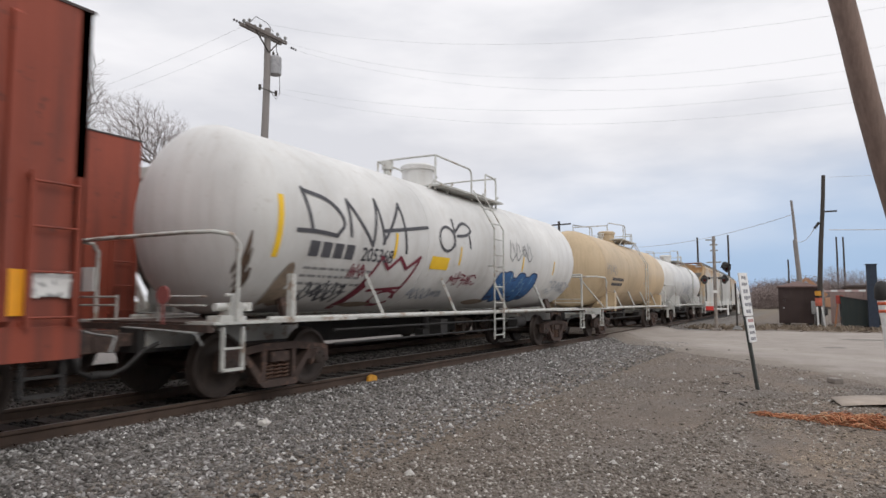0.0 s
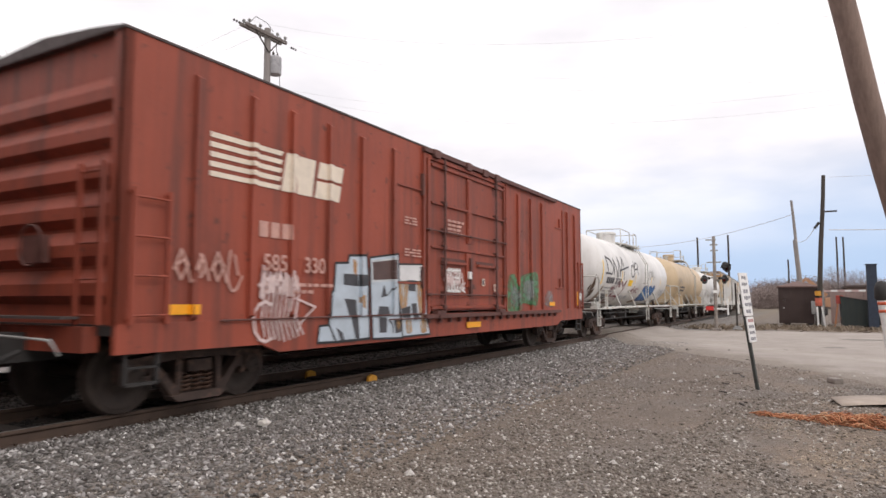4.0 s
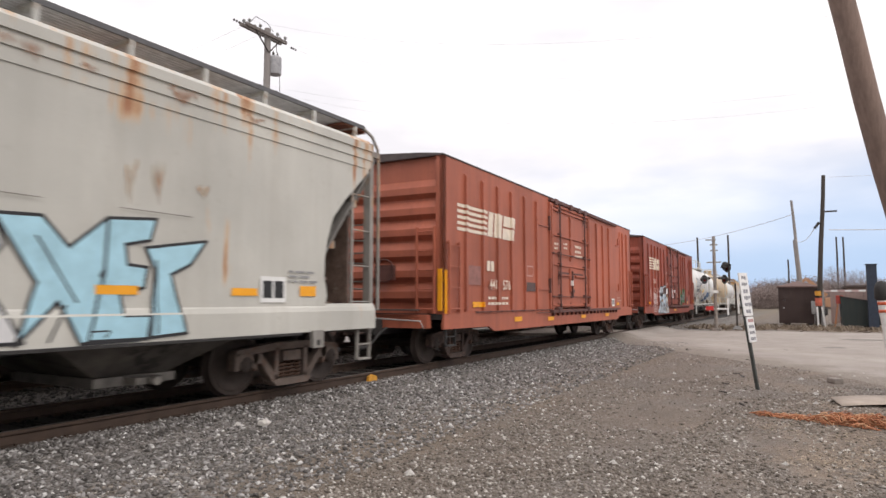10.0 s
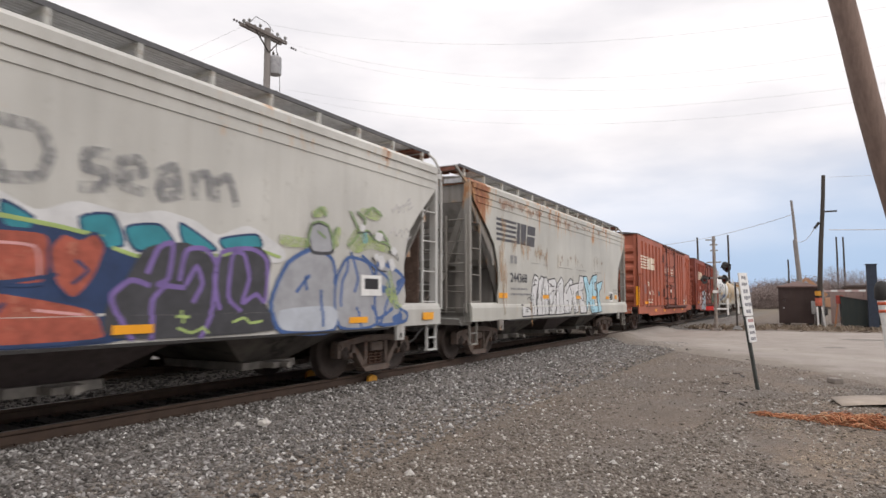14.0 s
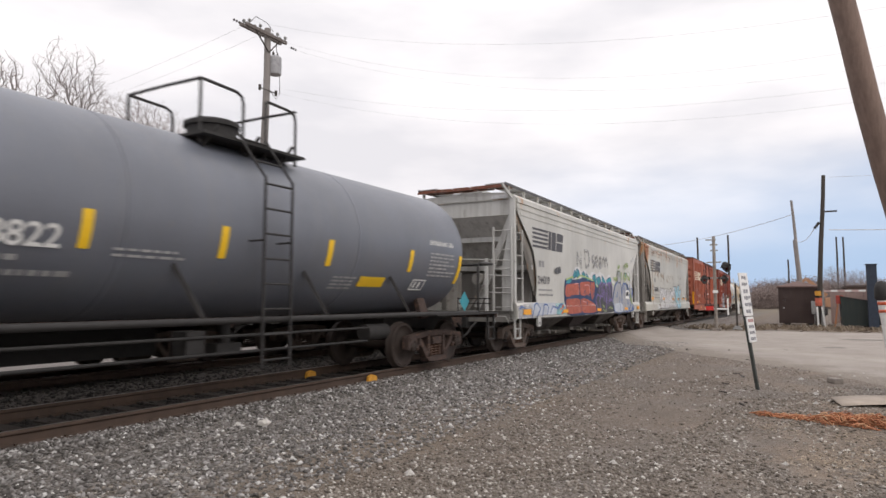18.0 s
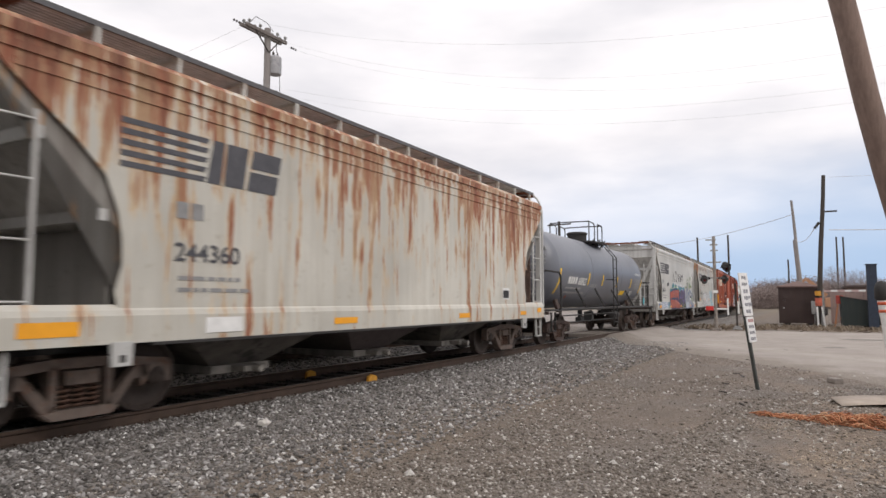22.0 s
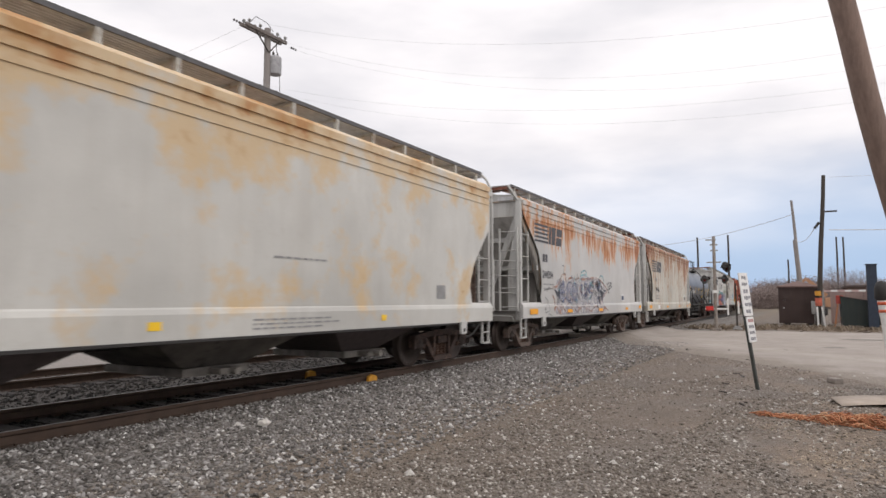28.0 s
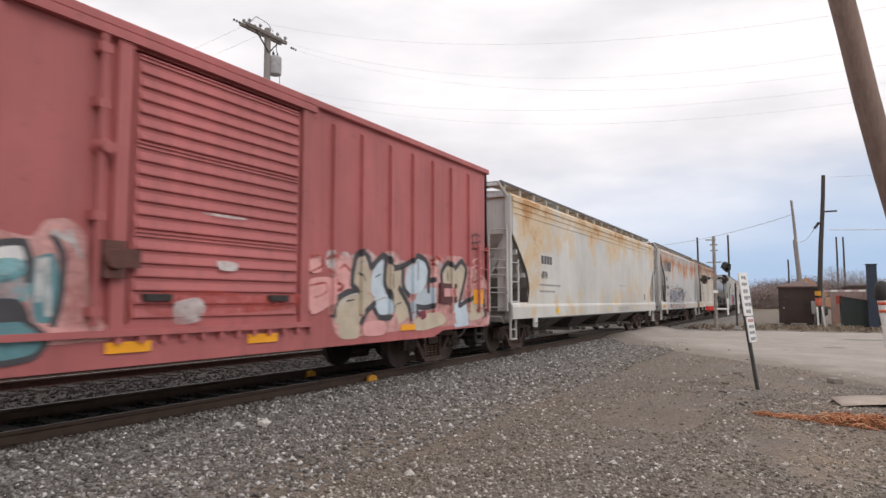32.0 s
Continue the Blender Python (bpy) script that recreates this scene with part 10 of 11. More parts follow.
# ---- crossing equipment and clutter ----
def build_signal():
    red = plain("red_signal_glass", (0.10, 0.008, 0.007), 0.15, 0, 0.1)
    s = thing("crossing_signal", "level crossing signal with round black lamp hoods on a grey mast", "crossing signal")
    part("mast", Solid().tube([(0, 0, -0.2), (0.02, 0.0, 2.6), (0, 0, 5.2)], 0.095, 12, 0.08), M_MAST, s)
    for z, a, b in ((5.0, -0.12, 0.42), (4.72, -0.2, 0.2), (3.75, -0.35, 0.40), (2.88, -0.72, 0.72), (4.4, -0.2, 0.2)):
        part("crossarm", Solid().beam((0, a, z), (0, b, z), 0.06, 0.07), M_GREY, s)
    for ly, lz, turn in ((0.56, 2.80, 55), (-0.52, 2.80, -55), (-0.52, 3.52, 50), (-0.66, 3.42, -60)):
        y, z = 0.0, 0.0
        d = Solid()
        d.lathe([(-0.05, 0.0), (-0.05, 0.25), (-0.02, 0.25), (0.02, 0.15), (0.14, 0.12), (0.15, 0.0)], "x", (0, y, z), 20, sharp=(1, 2, 4))
        lamp = part("signal_lamp", d, M_BLACK, s, "black round lamp with hood", at=pose(0, ly, lz, 0, 0, turn))
        h = Solid()
        for i in range(9):
            a0, a1 = math.radians(180 * i / 9), math.radians(180 * (i + 1) / 9)
            h.add([(-0.05, y + 0.15 * math.cos(a0), z + 0.15 * math.sin(a0)), (-0.32, y + 0.14 * math.cos(a0), z + 0.14 * math.sin(a0)),
                   (-0.32, y + 0.14 * math.cos(a1), z + 0.14 * math.sin(a1)), (-0.05, y + 0.15 * math.cos(a1), z + 0.15 * math.sin(a1))], [(0, 1, 2, 3)])
        part("hood", h, M_BLACK, lamp)
        part("lens", Solid().disc((-0.056, y, z), 0.12, "x"), red, lamp, "red glass lens")
    g = Solid()
    g.box(-0.05, 0.05, -0.62, 0.55, 1.14, 1.22)
    part("gate_arm_stub", g, M_WHITE, s)
    part("reflector_board", Solid().box(-0.07, -0.05, 0.10, 0.50, 1.10, 1.32), plain("red_reflective", (0.55, 0.03, 0.025), 0.4), s)
    part("arm_support", Solid().box(-0.05, 0.05, -0.66, -0.58, 0.85, 1.75), M_WHITE, s)
    part("footing", Solid().cbox(-0.25, 0.25, -0.25, 0.25, -0.1, 0.12, 0.03), M_MAST, s)
    part("number_board", Solid().box(-0.14, -0.12, -0.16, 0.12, 2.05, 2.2), M_WHITE, s)
    s.matrix_basis = pose(38.6, 4.4, 0, 0, 0, 4)
    p = thing("marker_post", "thin dark post with a white strip on a concrete foot", "post")
    part("shaft", Solid().tube([(0, 0, 0), (0, 0.04, 2.6)], 0.05, 8), M_POLE_DARK, p)
    part("strip", Solid().box(-0.07, -0.05, -0.14, -0.05, 0.9, 1.6), M_WHITE, p)
    part("foot", Solid().cbox(-0.2, 0.2, -0.24, 0.24, 0.0, 0.10, 0.02).cbox(-0.14, 0.14, -0.15, 0.15, 0.10, 0.22, 0.02), M_GREY, p)
    p.matrix_basis = pose(39.9, 3.45, 0)


def build_shade_wall():
    """Plain plastered wall added unseen behind the viewer to block light from the left, with a coping and a plinth."""
    m = plain("grey_brown_plaster", (0.10, 0.085, 0.078), 0.9, 0, 0.35, 1.2)
    w = part("added_shade_wall", Solid().box(-42, -5.0, -4.9, -4.5, -0.1, 10.0), m)
    tagged(w, "added grey-brown wall out of view that shades the near left", "wall", kind="structure")
    part("coping", Solid().box(-42.1, -4.9, -5.0, -4.4, 10.0, 10.15), m, w)
    part("plinth", Solid().box(-42, -5.0, -4.5, -4.45, -0.1, 0.5), m, w)


def build_shed():
    sh = thing("signal_cabin", "dark brown metal equipment cabin with a low pitched roof", "cabin")
    brown = paint("dark_brown_metal", (0.092, 0.070, 0.066), 0.6, (0.10, 0.07, 0.05), 0.25, 0, 0, 3)
    b = Solid()
    b.box(0, 2.0, -1.15, 1.15, 0.12, 2.55)
    part("wall", b, brown, sh)
    for i in range(5):
        y = -1.15 + 2.3 * i / 4
        part("seam", Solid().box(-0.03, 0.0, y - 0.025, y + 0.025, 0.12, 2.5), brown, sh)
    r = Solid()
    r.add([(-0.12, -1.28, 2.52), (2.12, -1.28, 2.52), (2.12, 1.28, 2.52), (-0.12, 1.28, 2.52), (1.0, 0, 2.98), (-0.12, -1.28, 2.60), (2.12, -1.28, 2.60), (2.12, 1.28, 2.60), (-0.12, 1.28, 2.60)],
          [(0, 3, 2, 1), (0, 1, 6, 5), (1, 2, 7, 6), (2, 3, 8, 7), (3, 0, 5, 8), (5, 6, 4), (6, 7, 4), (7, 8, 4), (8, 5, 4)])
    part("roof", r, plain("reddish_brown_roof", (0.12, 0.07, 0.06), 0.7), sh)
    part("skid", Solid().box(0.05, 1.95, -0.9, -0.5, 0, 0.12).box(0.05, 1.95, 0.5, 0.9, 0, 0.12), M_BLACK, sh)
    part("notice", Solid().box(-0.02, -0.005, 0.72, 0.92, 1.55, 1.78), M_GREY, sh)
    d = part("door", Solid().box(-0.02, 0.0, -0.3, 0.98, 0.2, 2.2), brown, sh)
    part("door_handle", Solid().box(-0.07, -0.02, 0.82, 0.90, 1.10, 1.22), M_GREY, d)
    sh.matrix_basis = pose(49.9, 0.52, 0, 0, 0, 1)
    m = thing("meter_box", "grey steel meter box on the cabin wall", "meter box")
    part("case", Solid().cbox(-0.2, 0.0, -0.18, 0.18, 0.75, 1.6, 0.02), M_GREY, m)
    part("conduit", Solid().tube([(-0.1, 0, 0.0), (-0.1, 0, 0.76)], 0.03, 8), M_GREY, m)
    m.matrix_basis = pose(49.86, -0.42, 0)


def build_clutter():
    white_panel = plain("white_sign_panel", (0.72, 0.72, 0.71), 0.55, 0, 0.06, 4)
    s = thing("leaning_sign", "tall narrow white sign leaning on a dark post", "sign")
    part("post", Solid().beam((0, 0, -0.25), (0.02, 0.06, 1.75), 0.055, 0.045), plain("dark_green_post", (0.045, 0.05, 0.045), 0.7), s)
    part("panel", Solid().box(-0.17, 0.13, -0.055, -0.035, 1.34, 2.14), white_panel, s, "white upper panel")
    part("panel", Solid().box(-0.12, 0.12, -0.055, -0.035, 0.86, 1.32), white_panel, s, "white lower panel")
    rnd = random.Random(4)
    grey_print = plain("dark_grey_print", (0.24, 0.24, 0.26), 0.6)
    red_print = plain("faded_red_print", (0.42, 0.20, 0.19), 0.6)
    for i in range(6):
        z = 2.08 - i * 0.125
        w = rnd.uniform(0.13, 0.2)
        u = -0.02 - w / 2
        while u < -0.02 + w / 2:
            d = rnd.uniform(0.025, 0.07)
            part("writing", Solid().box(u, u + d, -0.060, -0.0555, z - rnd.uniform(0.045, 0.075), z), grey_print, s)
            u += d + 0.018
    for i in range(4):
        z = 1.28 - i * 0.11
        for u in (-0.08, -0.02, 0.04):
            part("writing", Solid().box(u, u + 0.042, -0.060, -0.0555, z - 0.055, z), red_print if i == 0 else grey_print, s)
    s.matrix_basis = pose(13.24, 0.84, 0, -6.5, 0, 0) @ pose(0, 0, 0, 0, 1.0, -24)

    p = thing("leaning_post", "white leaning marker post with red reflectors and a black cap", "post")
    part("shaft", Solid().tube([(0, 0, -0.2), (-0.02, 0.20, 1.72)], 0.10, 14, 0.095), M_WHITE, p)
    part("cap", Solid().lathe([(1.62, 0.10), (1.66, 0.125), (1.85, 0.125), (1.95, 0.09), (1.98, 0.0)], "z", (-0.02, 0.20, 0), 14), M_BLACK, p)
    for z in (1.40, 1.54):
        part("reflector", Solid().lathe([(z, 0.102), (z, 0.108), (z + 0.055, 0.108), (z + 0.055, 0.102)], "z", (-0.02, 0.20 * z / 1.72, 0), 12), plain("orange_red_reflector", (0.62, 0.12, 0.05), 0.4), p)
    p.matrix_basis = pose(14.2, -1.40, 0)

    # flattened cardboard
    card = plain("damp_cardboard", (0.38, 0.32, 0.265), 0.9, 0, 0.2, 3)
    c = Solid()
    vs, n = [], 6
    for i in range(n + 1):
        for j in range(4):
            vs.append((i * 0.29 + 0.05 * j, j * 0.24 + 0.05 * math.sin(i), 0.02 + 0.035 * math.sin(math.pi * i / n) + 0.012 * j))
    c.add(vs, [(i * 4 + j, i * 4 + 4 + j, i * 4 + 5 + j, i * 4 + 1 + j) for i in range(n) for j in range(3)], True)
    ob = tagged(part("cardboard_sheet", c, card), "flattened tan cardboard sheet lying on the gravel", "cardboard")
    ob.matrix_basis = pose(11.60, -0.40, 0.01, 0, 0, -68)
    md = ob.modifiers.new("thick", "SOLIDIFY")
    md.thickness = 0.006

    # orange netting in a trailing heap
    orange, nt, bs = tree("faded_orange_netting", 0.8)
    geo = nt.nodes.new("ShaderNodeNewGeometry")
    nt.links.new(ramp(nt, geo.outputs["Random Per Island"], [(0.0, (0.20, 0.065, 0.030)), (0.4, (0.42, 0.155, 0.070)), (0.75, (0.46, 0.22, 0.11)), (1.0, (0.52, 0.38, 0.24))]), bs.inputs["Base Color"])
    s = Solid()
    rnd = random.Random(12)
    # a thin trail, then a flat heap
    line = [Vector((10.25, 0.66, 0)), Vector((10.15, 0.25, 0)), Vector((10.00, -0.12, 0)), Vector((9.98, -0.50, 0)), Vector((9.90, -1.05, 0))]
    for k in range(430):
        f = rnd.random() ** 0.6
        i = min(3, int(f * 4))
        thick = 0.28 if f < 0.45 else 0.6 if f < 0.55 else 0.95
        c = line[i].lerp(line[i + 1], f * 4 - i) + Vector((rnd.gauss(0, 0.085 * thick), rnd.gauss(0, 0.06 * thick), 0))
        if f > 0.52:
            c.x -= 0.10 * rnd.random() ** 2
        z = height(c.x, c.y)
        top = 0.15 * thick * max(0.1, 1 - abs(c.x - line[i].x) / 0.45)
        for j in range(3):
            ang = rnd.gauss(-1.9, 0.7)
            d = Vector((math.cos(ang), math.sin(ang), 0)) * rnd.uniform(0.05, 0.17)
            h = rnd.uniform(0.0, top)
            q = c + Vector((rnd.gauss(0, 0.03), rnd.gauss(0, 0.03), z + h + 0.006))
            s.tube([q - d * 0.5, q + Vector((0, 0, rnd.uniform(0.0, 0.03))), q + d * 0.5 - Vector((0, 0, min(h, 0.03)))], rnd.uniform(0.003, 0.009), 4)
    tagged(part("netting", s, orange), "trailing heap of faded orange plastic netting", "netting")
    # dry straw trodden into the lot
    straw, nt, bs = tree("dry_straw", 0.9)
    geo = nt.nodes.new("ShaderNodeNewGeometry")
    nt.links.new(ramp(nt, geo.outputs["Random Per Island"], [(0.0, (0.20, 0.145, 0.10)), (0.6, (0.35, 0.27, 0.19)), (1.0, (0.48, 0.40, 0.31))]), bs.inputs["Base Color"])
    bits = Solid()
    rnd = random.Random(77)
    for cx, cy, r, n in ((9.35, 0.46, 0.22, 260), (7.7, 0.0, 0.22, 320), (8.2, -0.45, 0.34, 420), (7.4, -0.5, 0.3, 300), (9.2, -0.5, 0.3, 260), (8.9, 1.5, 0.3, 120)):
        for k in range(n):
            x, y = cx + rnd.gauss(0, r), cy + rnd.gauss(0, r * 0.8)
            z = height(x, y) + 0.008
            ang = rnd.uniform(0, 3.14)
            d = Vector((math.cos(ang), math.sin(ang), rnd.uniform(-0.05, 0.10))) * rnd.uniform(0.010, 0.032)
            e = Vector((-math.sin(ang), math.cos(ang), 0)) * 0.004
            c = Vector((x, y, z + 0.006))
            bits.add([c - d - e, c - d + e, c + d + e, c + d - e], [(0, 1, 2, 3)])
    tagged(part("straw", bits, straw), "dry tan straw scattered over the gravel", "straw", kind="stuff")
    # flat dark scrap and twigs
    rnd = random.Random(31)
    for i in range(16):
        x, y = rnd.uniform(11, 24), rnd.uniform(0.4, 5.0)
        t = Solid()
        L = rnd.uniform(0.08, 0.22)
        z = height(x, y)
        t.beam((0, 0, 0.012), (L, rnd.uniform(-0.05, 0.05), 0.03), rnd.uniform(0.02, 0.06), 0.015)
        ob = tagged(part("wood_scrap", t, M_TIE), "small dark splinter of wood on the gravel", "scrap", "wood scraps")
        ob.matrix_basis = pose(x, y, z, 0, 0, rnd.uniform(0, 180))
    bl = tagged(part("concrete_block", Solid().cbox(-0.13, 0.13, -0.09, 0.09, 0.0, 0.10, 0.015), M_MAST), "grey concrete block on the lot", "block")
    bl.matrix_basis = pose(15.0, -0.42, 0, 0, 0, 30)

    # yard across the road
    d = thing("dumpster", "dark green steel dumpster by the fence", "dumpster")
    green = paint("dark_green_steel", (0.012, 0.022, 0.020), 0.6, (0.05, 0.04, 0.03), 0.3)
    part("body", Solid().prism_x([(-0.75, 0.12), (0.75, 0.12), (0.8, 1.85), (-0.8, 1.55)], 0, 2.2), green, d)
    part("lid", Solid().prism_x([(-0.84, 1.55), (0.84, 1.86), (0.84, 1.92), (-0.84, 1.61)], -0.04, 2.24), M_BLACK, d)
    for x in (0.1, 1.1, 2.05):
        part("rib", Solid().box(x, x + 0.08, -0.86, -0.75, 0.2, 1.5), green, d)
    part("skid", Solid().box(0.1, 2.1, -0.6, -0.45, 0, 0.12).box(0.1, 2.1, 0.45, 0.6, 0, 0.12), M_BLACK, d)
    d.matrix_basis = pose(46.6, -2.6, 0, 0, 0, 0)
    navy = plain("navy_painted_board", (0.02, 0.03, 0.05), 0.7)
    f = thing("gate_post", "dark navy gate post of heavy boards", "gate post")
    part("post", Solid().cbox(-0.15, 0.15, -0.26, 0.26, 0, 3.75, 0.02), navy, f)
    part("cap", Solid().box(-0.18, 0.18, -0.30, 0.30, 3.75, 3.82), navy, f)
    f.matrix_basis = pose(46.2, -3.42, 0, 0, 0, 3)
    v = thing("parked_van", "white parked van with dark windows", "van")
    part("body", Solid().cbox(0, 5.2, -1.0, 1.0, 0.35, 2.9, 0.18), plain("white_van_paint", (0.62, 0.62, 0.62), 0.35, 0, 0.05), v)
    part("window", Solid().box(-0.012, 0.03, -0.85, 0.85, 1.75, 2.55), plain("dark_glass", (0.015, 0.018, 0.02), 0.1), v)
    part("bumper", Solid().cbox(-0.12, 0.05, -0.95, 0.95, 0.35, 0.6, 0.03), M_BLACK, v)
    for y in (-0.9, 0.9):
        part("tail_lamp", Solid().box(-0.015, 0.02, y - 0.08, y + 0.08, 0.9, 1.5), plain("red_tail_lens", (0.3, 0.01, 0.01), 0.2), v)
        for x in (1.0, 4.2):
            w = Solid()
            w.lathe([(y * 0.92 - 0.12, 0.0), (y * 0.92 - 0.12, 0.34), (y * 0.92 + 0.12, 0.34), (y * 0.92 + 0.12, 0.0)], "y", (x, 0, 0.34), 18, sharp=(1, 2))
            part("wheel", w, M_BLACK, v)
    v.matrix_basis = pose(51.5, -5.0, 0, 0, 0, 0)
    g = thing("barrier_arm", "red and white barrier arm on a low stand", "barrier")
    for i in range(6):
        part("band", Solid().box(-0.04, 0.04, -i * 0.38 - 0.37, -i * 0.38, 2.20, 2.32), M_WHITE if i % 2 else plain("faded_pink_band", (0.50, 0.36, 0.34), 0.6), g)
    part("stand", Solid().box(-0.12, 0.12, 0.0, 0.24, 0, 2.4), M_GREY, g)
    g.matrix_basis = pose(48.5, -0.98, 0)
    q = thing("stake_sign", "leaning orange stake with a red board", "stake")
    part("stake", Solid().beam((0, 0, -0.1), (0, -0.28, 1.9), 0.09, 0.05), plain("orange_paint", (0.48, 0.20, 0.09), 0.7), q)
    part("stake", Solid().beam((0, 0.1, 0), (0.05, -0.75, 1.0), 0.07, 0.05), plain("brown_lath", (0.30, 0.2, 0.13), 0.8), q)
    part("board", Solid().box(-0.06, -0.03, -0.5, -0.12, 1.45, 1.95), plain("red_board", (0.45, 0.07, 0.05), 0.6), q)
    q.matrix_basis = pose(47.2, -1.45, 0)
    x = thing("excavator", "distant orange excavator behind the fence", "excavator")
    og = plain("orange_machine_paint", (0.38, 0.21, 0.12), 0.6)
    part("cab", Solid().cbox(-1.2, 1.2, -0.8, 0.8, 0.9, 2.0, 0.08), og, x)
    part("boom", Solid().beam((0, 0.6, 2.2), (0, 2.6, 4.2), 0.35, 0.4), og, x)
    part("boom", Solid().beam((0, 2.6, 4.2), (0, 4.6, 2.4), 0.3, 0.3), og, x)
    for y in (-0.9, 0.9):
        part("crawler", Solid().cbox(-1.7, 1.7, y - 0.3, y + 0.3, 0, 0.9, 0.15), M_BLACK, x)
    x.matrix_basis = pose(86.0, -2.6, 0)
    fe = thing("board_fence", "weathered pinkish-brown board fence across the road", "fence")
    rnd = random.Random(5)
    plank = wood("pinkish_brown_boards", (0.36, 0.26, 0.235), (0.25, 0.175, 0.155))
    for i in range(15):
        y = -1.45 - i * 0.2
        part("board", Solid().box(0, 0.025, y - 0.185, y, 0.05, 2.25 + rnd.uniform(-0.06, 0.06)), plank, fe)
    for z in (0.6, 1.8):
        part("rail", Solid().box(0.025, 0.075, -4.45, -1.45, z, z + 0.1), plank, fe)
    for y in (-1.6, -3.0, -4.4):
        part("post", Solid().box(0.075, 0.175, y, y + 0.1, 0, 2.3), plank, fe)
    fe.matrix_basis = pose(53.5, 0, 0)
    b = thing("yard_building", "long low brown building far across the yard", "building")
    part("wall", Solid().box(0, 12, -30, -2.0, 0, 3.7), plain("brown_siding", (0.15, 0.105, 0.09), 0.8), b)
    part("roof", Solid().box(-0.4, 12.4, -30.4, -1.6, 3.7, 4.0), plain("dark_flat_roof", (0.07, 0.05, 0.045), 0.8), b)
    for i in range(5):
        w = part("window", Solid().box(-0.03, 0.0, -5 - i * 5, -3.4 - i * 5, 2.0, 3.0), M_BLACK, b)
    b.matrix_basis = pose(118, -3.5, 0)


build_shade_wall()
build_signal()
build_shed()
build_clutter()


# ---- bare trees and brush ----
M_BARK = plain("grey_bark", (0.20, 0.175, 0.165), 0.9, 0, 0.3, 4)
M_TWIG = plain("brown_twig", (0.30, 0.26, 0.25), 0.9, 0, 0.3, 4)


def bare_tree(label, at, fork, lobes, seed, count, twig=0.006, trunk_r=0.16, group="bare trees"):
    """A leafless tree: limbs reach out of the fork to points scattered in the lobes of its crown, each from the
    nearest limb that already stands. lobes: (sideways, back, height, radius, half height)."""
    rnd = random.Random(seed)
    t = thing("bare_tree", label, "tree", group)
    goals = []
    for i in range(count):
        lx, ly, lz, r, rz = lobes[i % len(lobes)]
        v = Vector((rnd.gauss(0, 1), rnd.gauss(0, 1), rnd.gauss(0, 1))).normalized() * rnd.random() ** 0.42
        goals.append(Vector((lx + v.x * r, ly + v.y * r, lz + v.z * rz)))
    base = Vector((0, 0, fork))
    goals.sort(key=lambda p: (p - base).length * rnd.uniform(0.75, 1.25))
    nodes = np.zeros((count * 4 + 8, 3))
    heading, up, size = [], [], []
    paths = []

    def put(p, d, parent):
        nodes[len(heading)] = p
        heading.append(d)
        up.append(parent)
        size.append(0.0)
        return len(heading) - 1
    prev = -1
    for i in range(4):
        prev = put(Vector((rnd.gauss(0, 0.04), rnd.gauss(0, 0.04), -0.2 + (fork + 0.2) * i / 3)), Vector((0, 0, 1)), prev)
    for goal in goals:
        n = len(heading)
        gap = nodes[3:n] - np.array(goal)
        far = np.sqrt((gap ** 2).sum(1)) + 1e-6
        along = -(gap @ np.array((goal - base).normalized())) / far
        reach = far * (2.2 - 1.2 * along) + 0.9 * np.maximum(0, nodes[3:n, 2] - goal.z + 0.1)
        j = 3 + int(np.argmin(reach))
        p = Vector(nodes[j])
        d = goal - p
        if d.length < 0.05:
            continue
        c = p + (heading[j] * 0.22 + Vector((0, 0, 0.05))) * d.length + d * 0.28
        ids, k = [j], max(2, min(4, int(d.length / 0.3)))
        for i in range(1, k + 1):
            f = i / k
            q = p * (1 - f) ** 2 + c * (2 * f * (1 - f)) + goal * f * f + Vector((rnd.gauss(0, 0.012), rnd.gauss(0, 0.012), rnd.gauss(0, 0.01)))
            ids.append(put(q, (q - Vector(nodes[ids[-1]])).normalized(), ids[-1]))
        paths.append(ids)
    for i in range(len(heading) - 1, 0, -1):
        size[i] = max(size[i], twig ** 2.2)
        if up[i] >= 0:
            size[up[i]] += size[i] * 0.9
    full = max(size[3], 1e-9)
    radius = lambda i: max(twig, trunk_r * (size[i] / full) ** 0.59)
    limbs, twigs = Solid(), Solid()
    limbs.tube([Vector(nodes[i]) for i in range(4)], trunk_r * 1.3, 9, trunk_r)
    for ids in paths:
        r0, r1 = radius(ids[1]), radius(ids[-1])
        pts = [Vector(nodes[i]) for i in ids]
        (limbs if r0 > 4 * twig else twigs).tube(pts, r0, 6 if r0 > 4 * twig else 3, r1 * 0.8)
        d = heading[ids[-1]]
        for k in range(4):
            e = (d + Vector((rnd.gauss(0, 0.38), rnd.gauss(0, 0.38), rnd.gauss(0.12, 0.28)))).normalized()
            q = pts[-1] if k < 2 else pts[-2].lerp(pts[-1], rnd.random())
            twigs.tube([q, q + e * rnd.uniform(0.2, 0.55) * trunk_r * 6], twig * 0.62, 3, twig * 0.34)
    part("trunk", limbs, M_BARK, t)
    part("crown", twigs, M_TWIG, t)
    t.matrix_basis = pose(at[0], at[1], 0, 0, 0, -60.7)


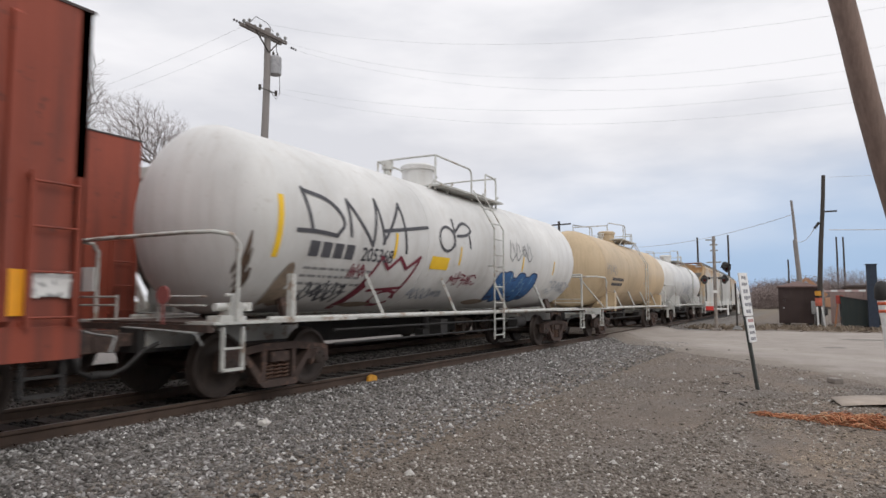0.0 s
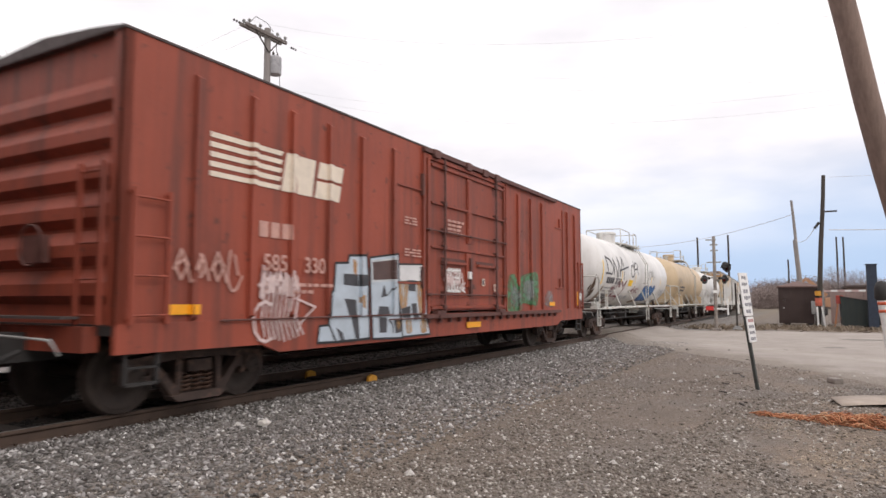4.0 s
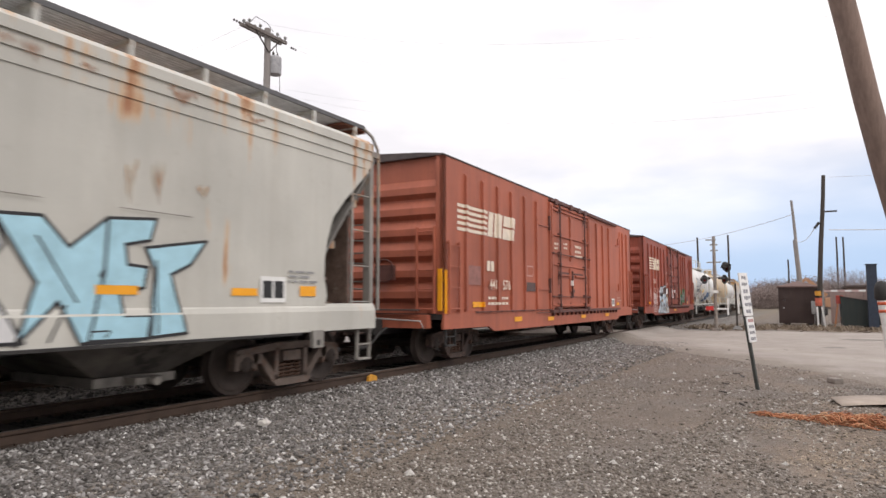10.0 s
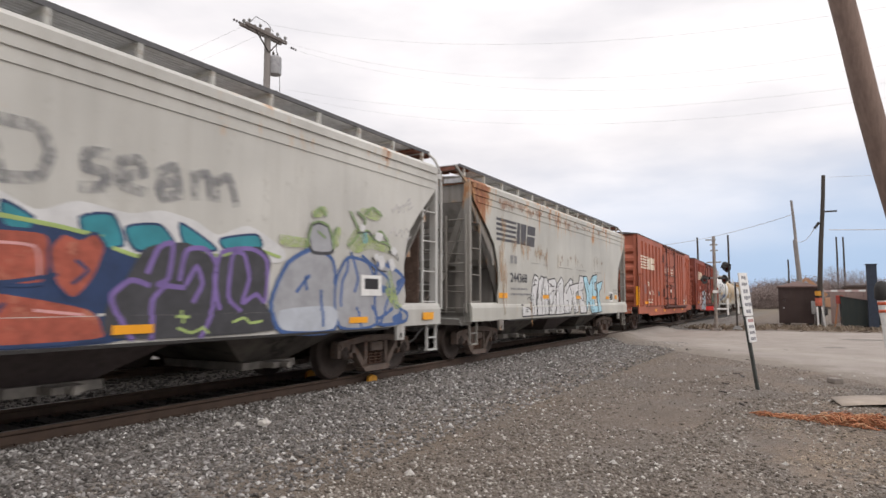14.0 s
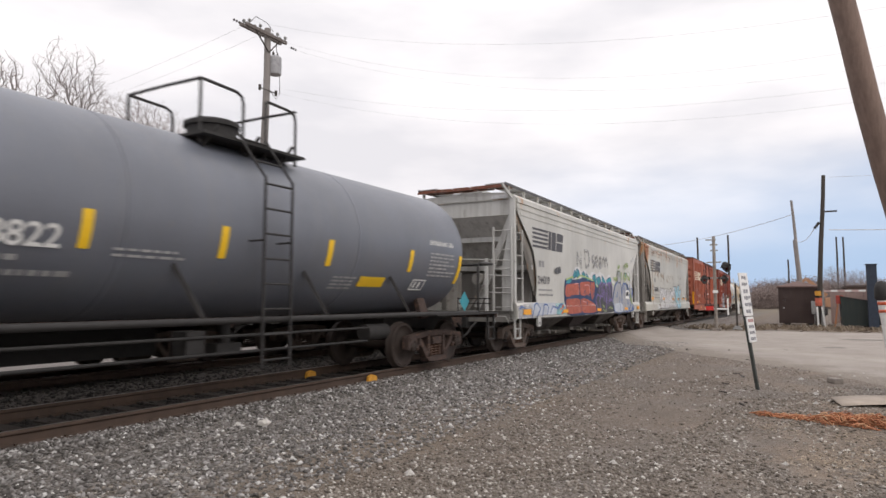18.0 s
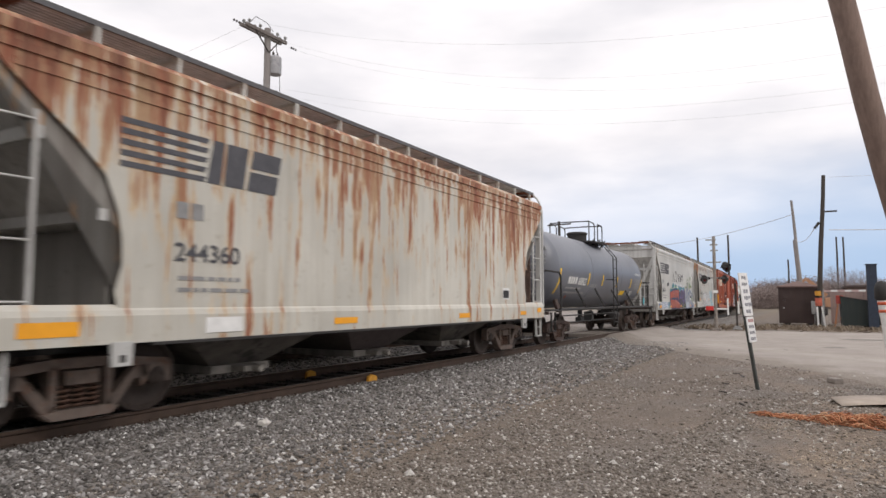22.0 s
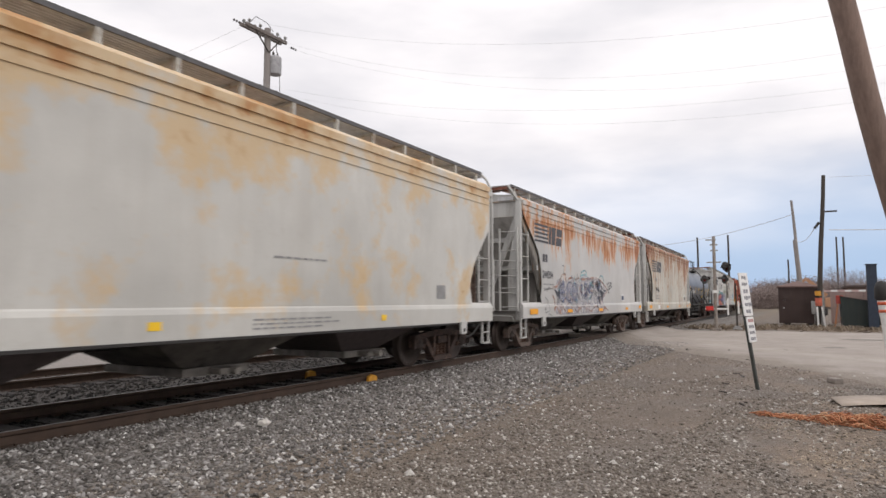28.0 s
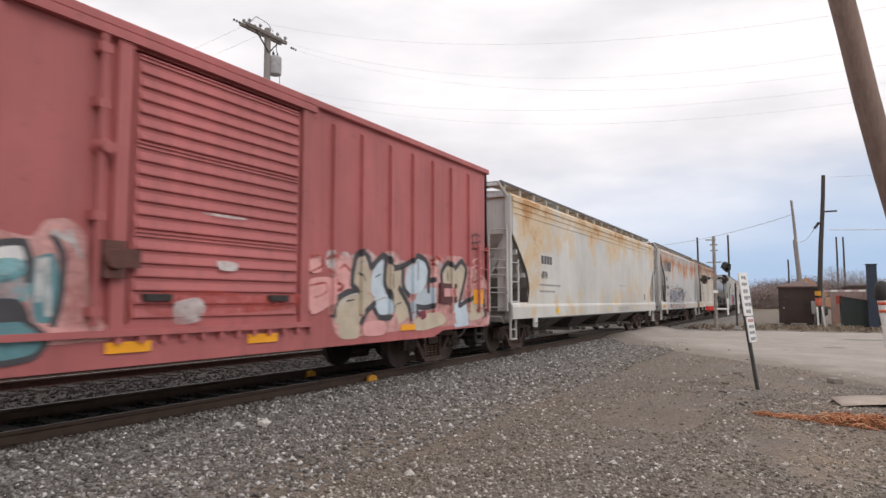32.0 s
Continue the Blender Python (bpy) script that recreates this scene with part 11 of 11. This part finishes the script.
def build_trees():
    lab = "tall bare tree with a rounded crown of thin grey branches"
    bare_tree(lab, (29.9, 51.2), 14.5, ((-0.1, 0, 19.6, 2.9, 3.4), (-1.2, 0, 18.0, 1.9, 2.6), (1.3, 0, 17.6, 1.7, 2.4)), 1, 1000, 0.0045, 0.17)
    lab = "slender bare tree with thin grey branches"
    bare_tree(lab, (27.6, 56.5), 15.0, ((0, 0, 18.6, 1.5, 3.6),), 2, 260, 0.006, 0.13)
    bare_tree(lab, (25.6, 51.0), 12.0, ((0, 0, 16.2, 1.6, 3.4), (0.7, 0, 13.5, 1.8, 2.0)), 3, 300, 0.006, 0.13)
    bare_tree(lab, (28.1, 49.5), 9.0, ((0, 0, 13.2, 1.7, 3.6),), 5, 300, 0.006, 0.12)
    bare_tree("broad bare tree with a low dense crown of twigs", (21.25, 28.7), 8.0, ((-1.7, 0, 10.5, 1.75, 1.75), (-0.3, 0.3, 10.2, 1.8, 1.6), (0.8, 0, 9.3, 1.4, 1.2), (-2.3, 0.3, 9.2, 1.3, 1.2)), 4, 2000, 0.0045, 0.13)
    small = "small bare tree far behind the tracks"
    bare_tree(small, (47, 42), 3.5, ((0, 0, 6.4, 2.2, 3.0),), 6, 320, 0.014, 0.14)
    bare_tree(small, (66, 33), 3.5, ((0, 0, 6.4, 2.4, 2.8),), 7, 320, 0.018, 0.16)
    bare_tree(small, (71, 32), 3.0, ((0, 0, 5.6, 2.2, 2.4),), 8, 320, 0.018, 0.16)
    yard = "bare tree beyond the yard"
    bare_tree(yard, (128, -4.6), 3.0, ((0, 0, 5.4, 2.4, 2.2),), 9, 400, 0.012, 0.16)
    bare_tree(yard, (126, -7.5), 2.6, ((0, 0, 4.8, 2.2, 2.0),), 10, 400, 0.012, 0.16)


def brush(name, label, count, area, hmin, hmax, seed, colour):
    """A belt of leafless scrub: many clumps of thin upright blades."""
    rnd = random.Random(seed)
    m, nt, b = tree(name + "_twigs", 0.95)
    g = nt.nodes.new("ShaderNodeNewGeometry")
    col = ramp(nt, g.outputs["Random Per Island"], [(0.0, tuple(c * 0.9 for c in colour)), (0.6, colour), (1.0, tuple(min(1, c * 1.12) for c in colour))])
    nt.links.new(col, b.inputs["Base Color"])
    s = Solid()
    for _ in range(count):
        x, y = area(rnd)
        z = 0
        h = rnd.uniform(hmin, hmax) * (0.75 + 0.5 * noise.noise(Vector((x * 0.05, y * 0.09, seed))))
        for k in range(48):
            # short crossing twigs through the height of the thicket, fewer towards its top
            c = Vector((x + rnd.gauss(0, 0.9), y + rnd.gauss(0, 0.9), h * (1 - (1 - rnd.random()) ** 0.75 * 0.97)))
            d = Vector((rnd.gauss(0, 1), rnd.gauss(0, 1), rnd.gauss(0.5, 0.8))).normalized() * rnd.uniform(0.10, 0.30)
            e = Vector((rnd.gauss(0, 1), rnd.gauss(0, 1), rnd.gauss(0, 1))).normalized() * rnd.uniform(0.03, 0.09)
            s.add([c - d - e, c - d + e, c + d], [(0, 1, 2)])
    tagged(part(name, s, m), label, "brush", kind="stuff")


build_trees()
brush("scrub_belt", "belt of brown leafless scrub beyond the yard", 5200, lambda r: (r.uniform(140, 205), r.uniform(-74, 14) if r.random() < 0.45 else r.uniform(-16, 10)), 6.0, 8.2, 1, (0.225, 0.178, 0.162))
brush("weeds", "low dry weeds along the far edge of the road", 70, lambda r: (40.6 + abs(r.gauss(0, 3.0)), r.uniform(-7, 5.5)), 0.01, 0.09, 9, (0.185, 0.145, 0.105))
brush("far_woods", "far brown woodland behind the tracks", 1800, lambda r: (r.uniform(60, 240), r.uniform(48, 85)), 4.0, 7.0, 3, (0.27, 0.22, 0.205))
brush("far_woods", "far hazy woodland along the horizon", 1500, lambda r: (r.uniform(230, 330), r.uniform(-190, 90)), 6.0, 9.0, 4, (0.30, 0.27, 0.28))


# ---- what moves ----
def freight_run(t):
    """Metres that the train has gone after t seconds; it slowly gathers speed."""
    return 4.3026 * t + 0.00993 * t * t


def on_line(s, mid, turned=False):
    y, a = bend(s)
    return pose(s, mid + y, RAIL, 0, 0, math.degrees(a) + (180 if turned else 0))


def motions():
    for car, c in FREIGHT:
        # the couplings behind the first tank cars are still drawing out at the start
        slack = 0.30 if c < 0 else 0.0
        walk(car, [(i / 2, on_line(c + freight_run(i / 2) + slack * max(0.0, 1 - i / 5) ** 1.5, TRACK_A)) for i in range(65)])
        for w, x in WHEELSETS[car.name]:
            walk(w, [(i / 10, pose(x, 0, 0.457) @ Matrix.Rotation(freight_run(i / 10) / 0.457, 4, "Y")) for i in range(0, 321)])
    for car, c in ONCOMING:
        walk(car, [(i * 2, on_line(c - 6.7 * i * 2, TRACK_B)) for i in range(17)])
        for w, x in WHEELSETS[car.name]:
            walk(w, [(i / 10, pose(x, 0, 0.457) @ Matrix.Rotation(-0.67 * i / 0.457, 4, "Y")) for i in range(0, 321)])


motions()
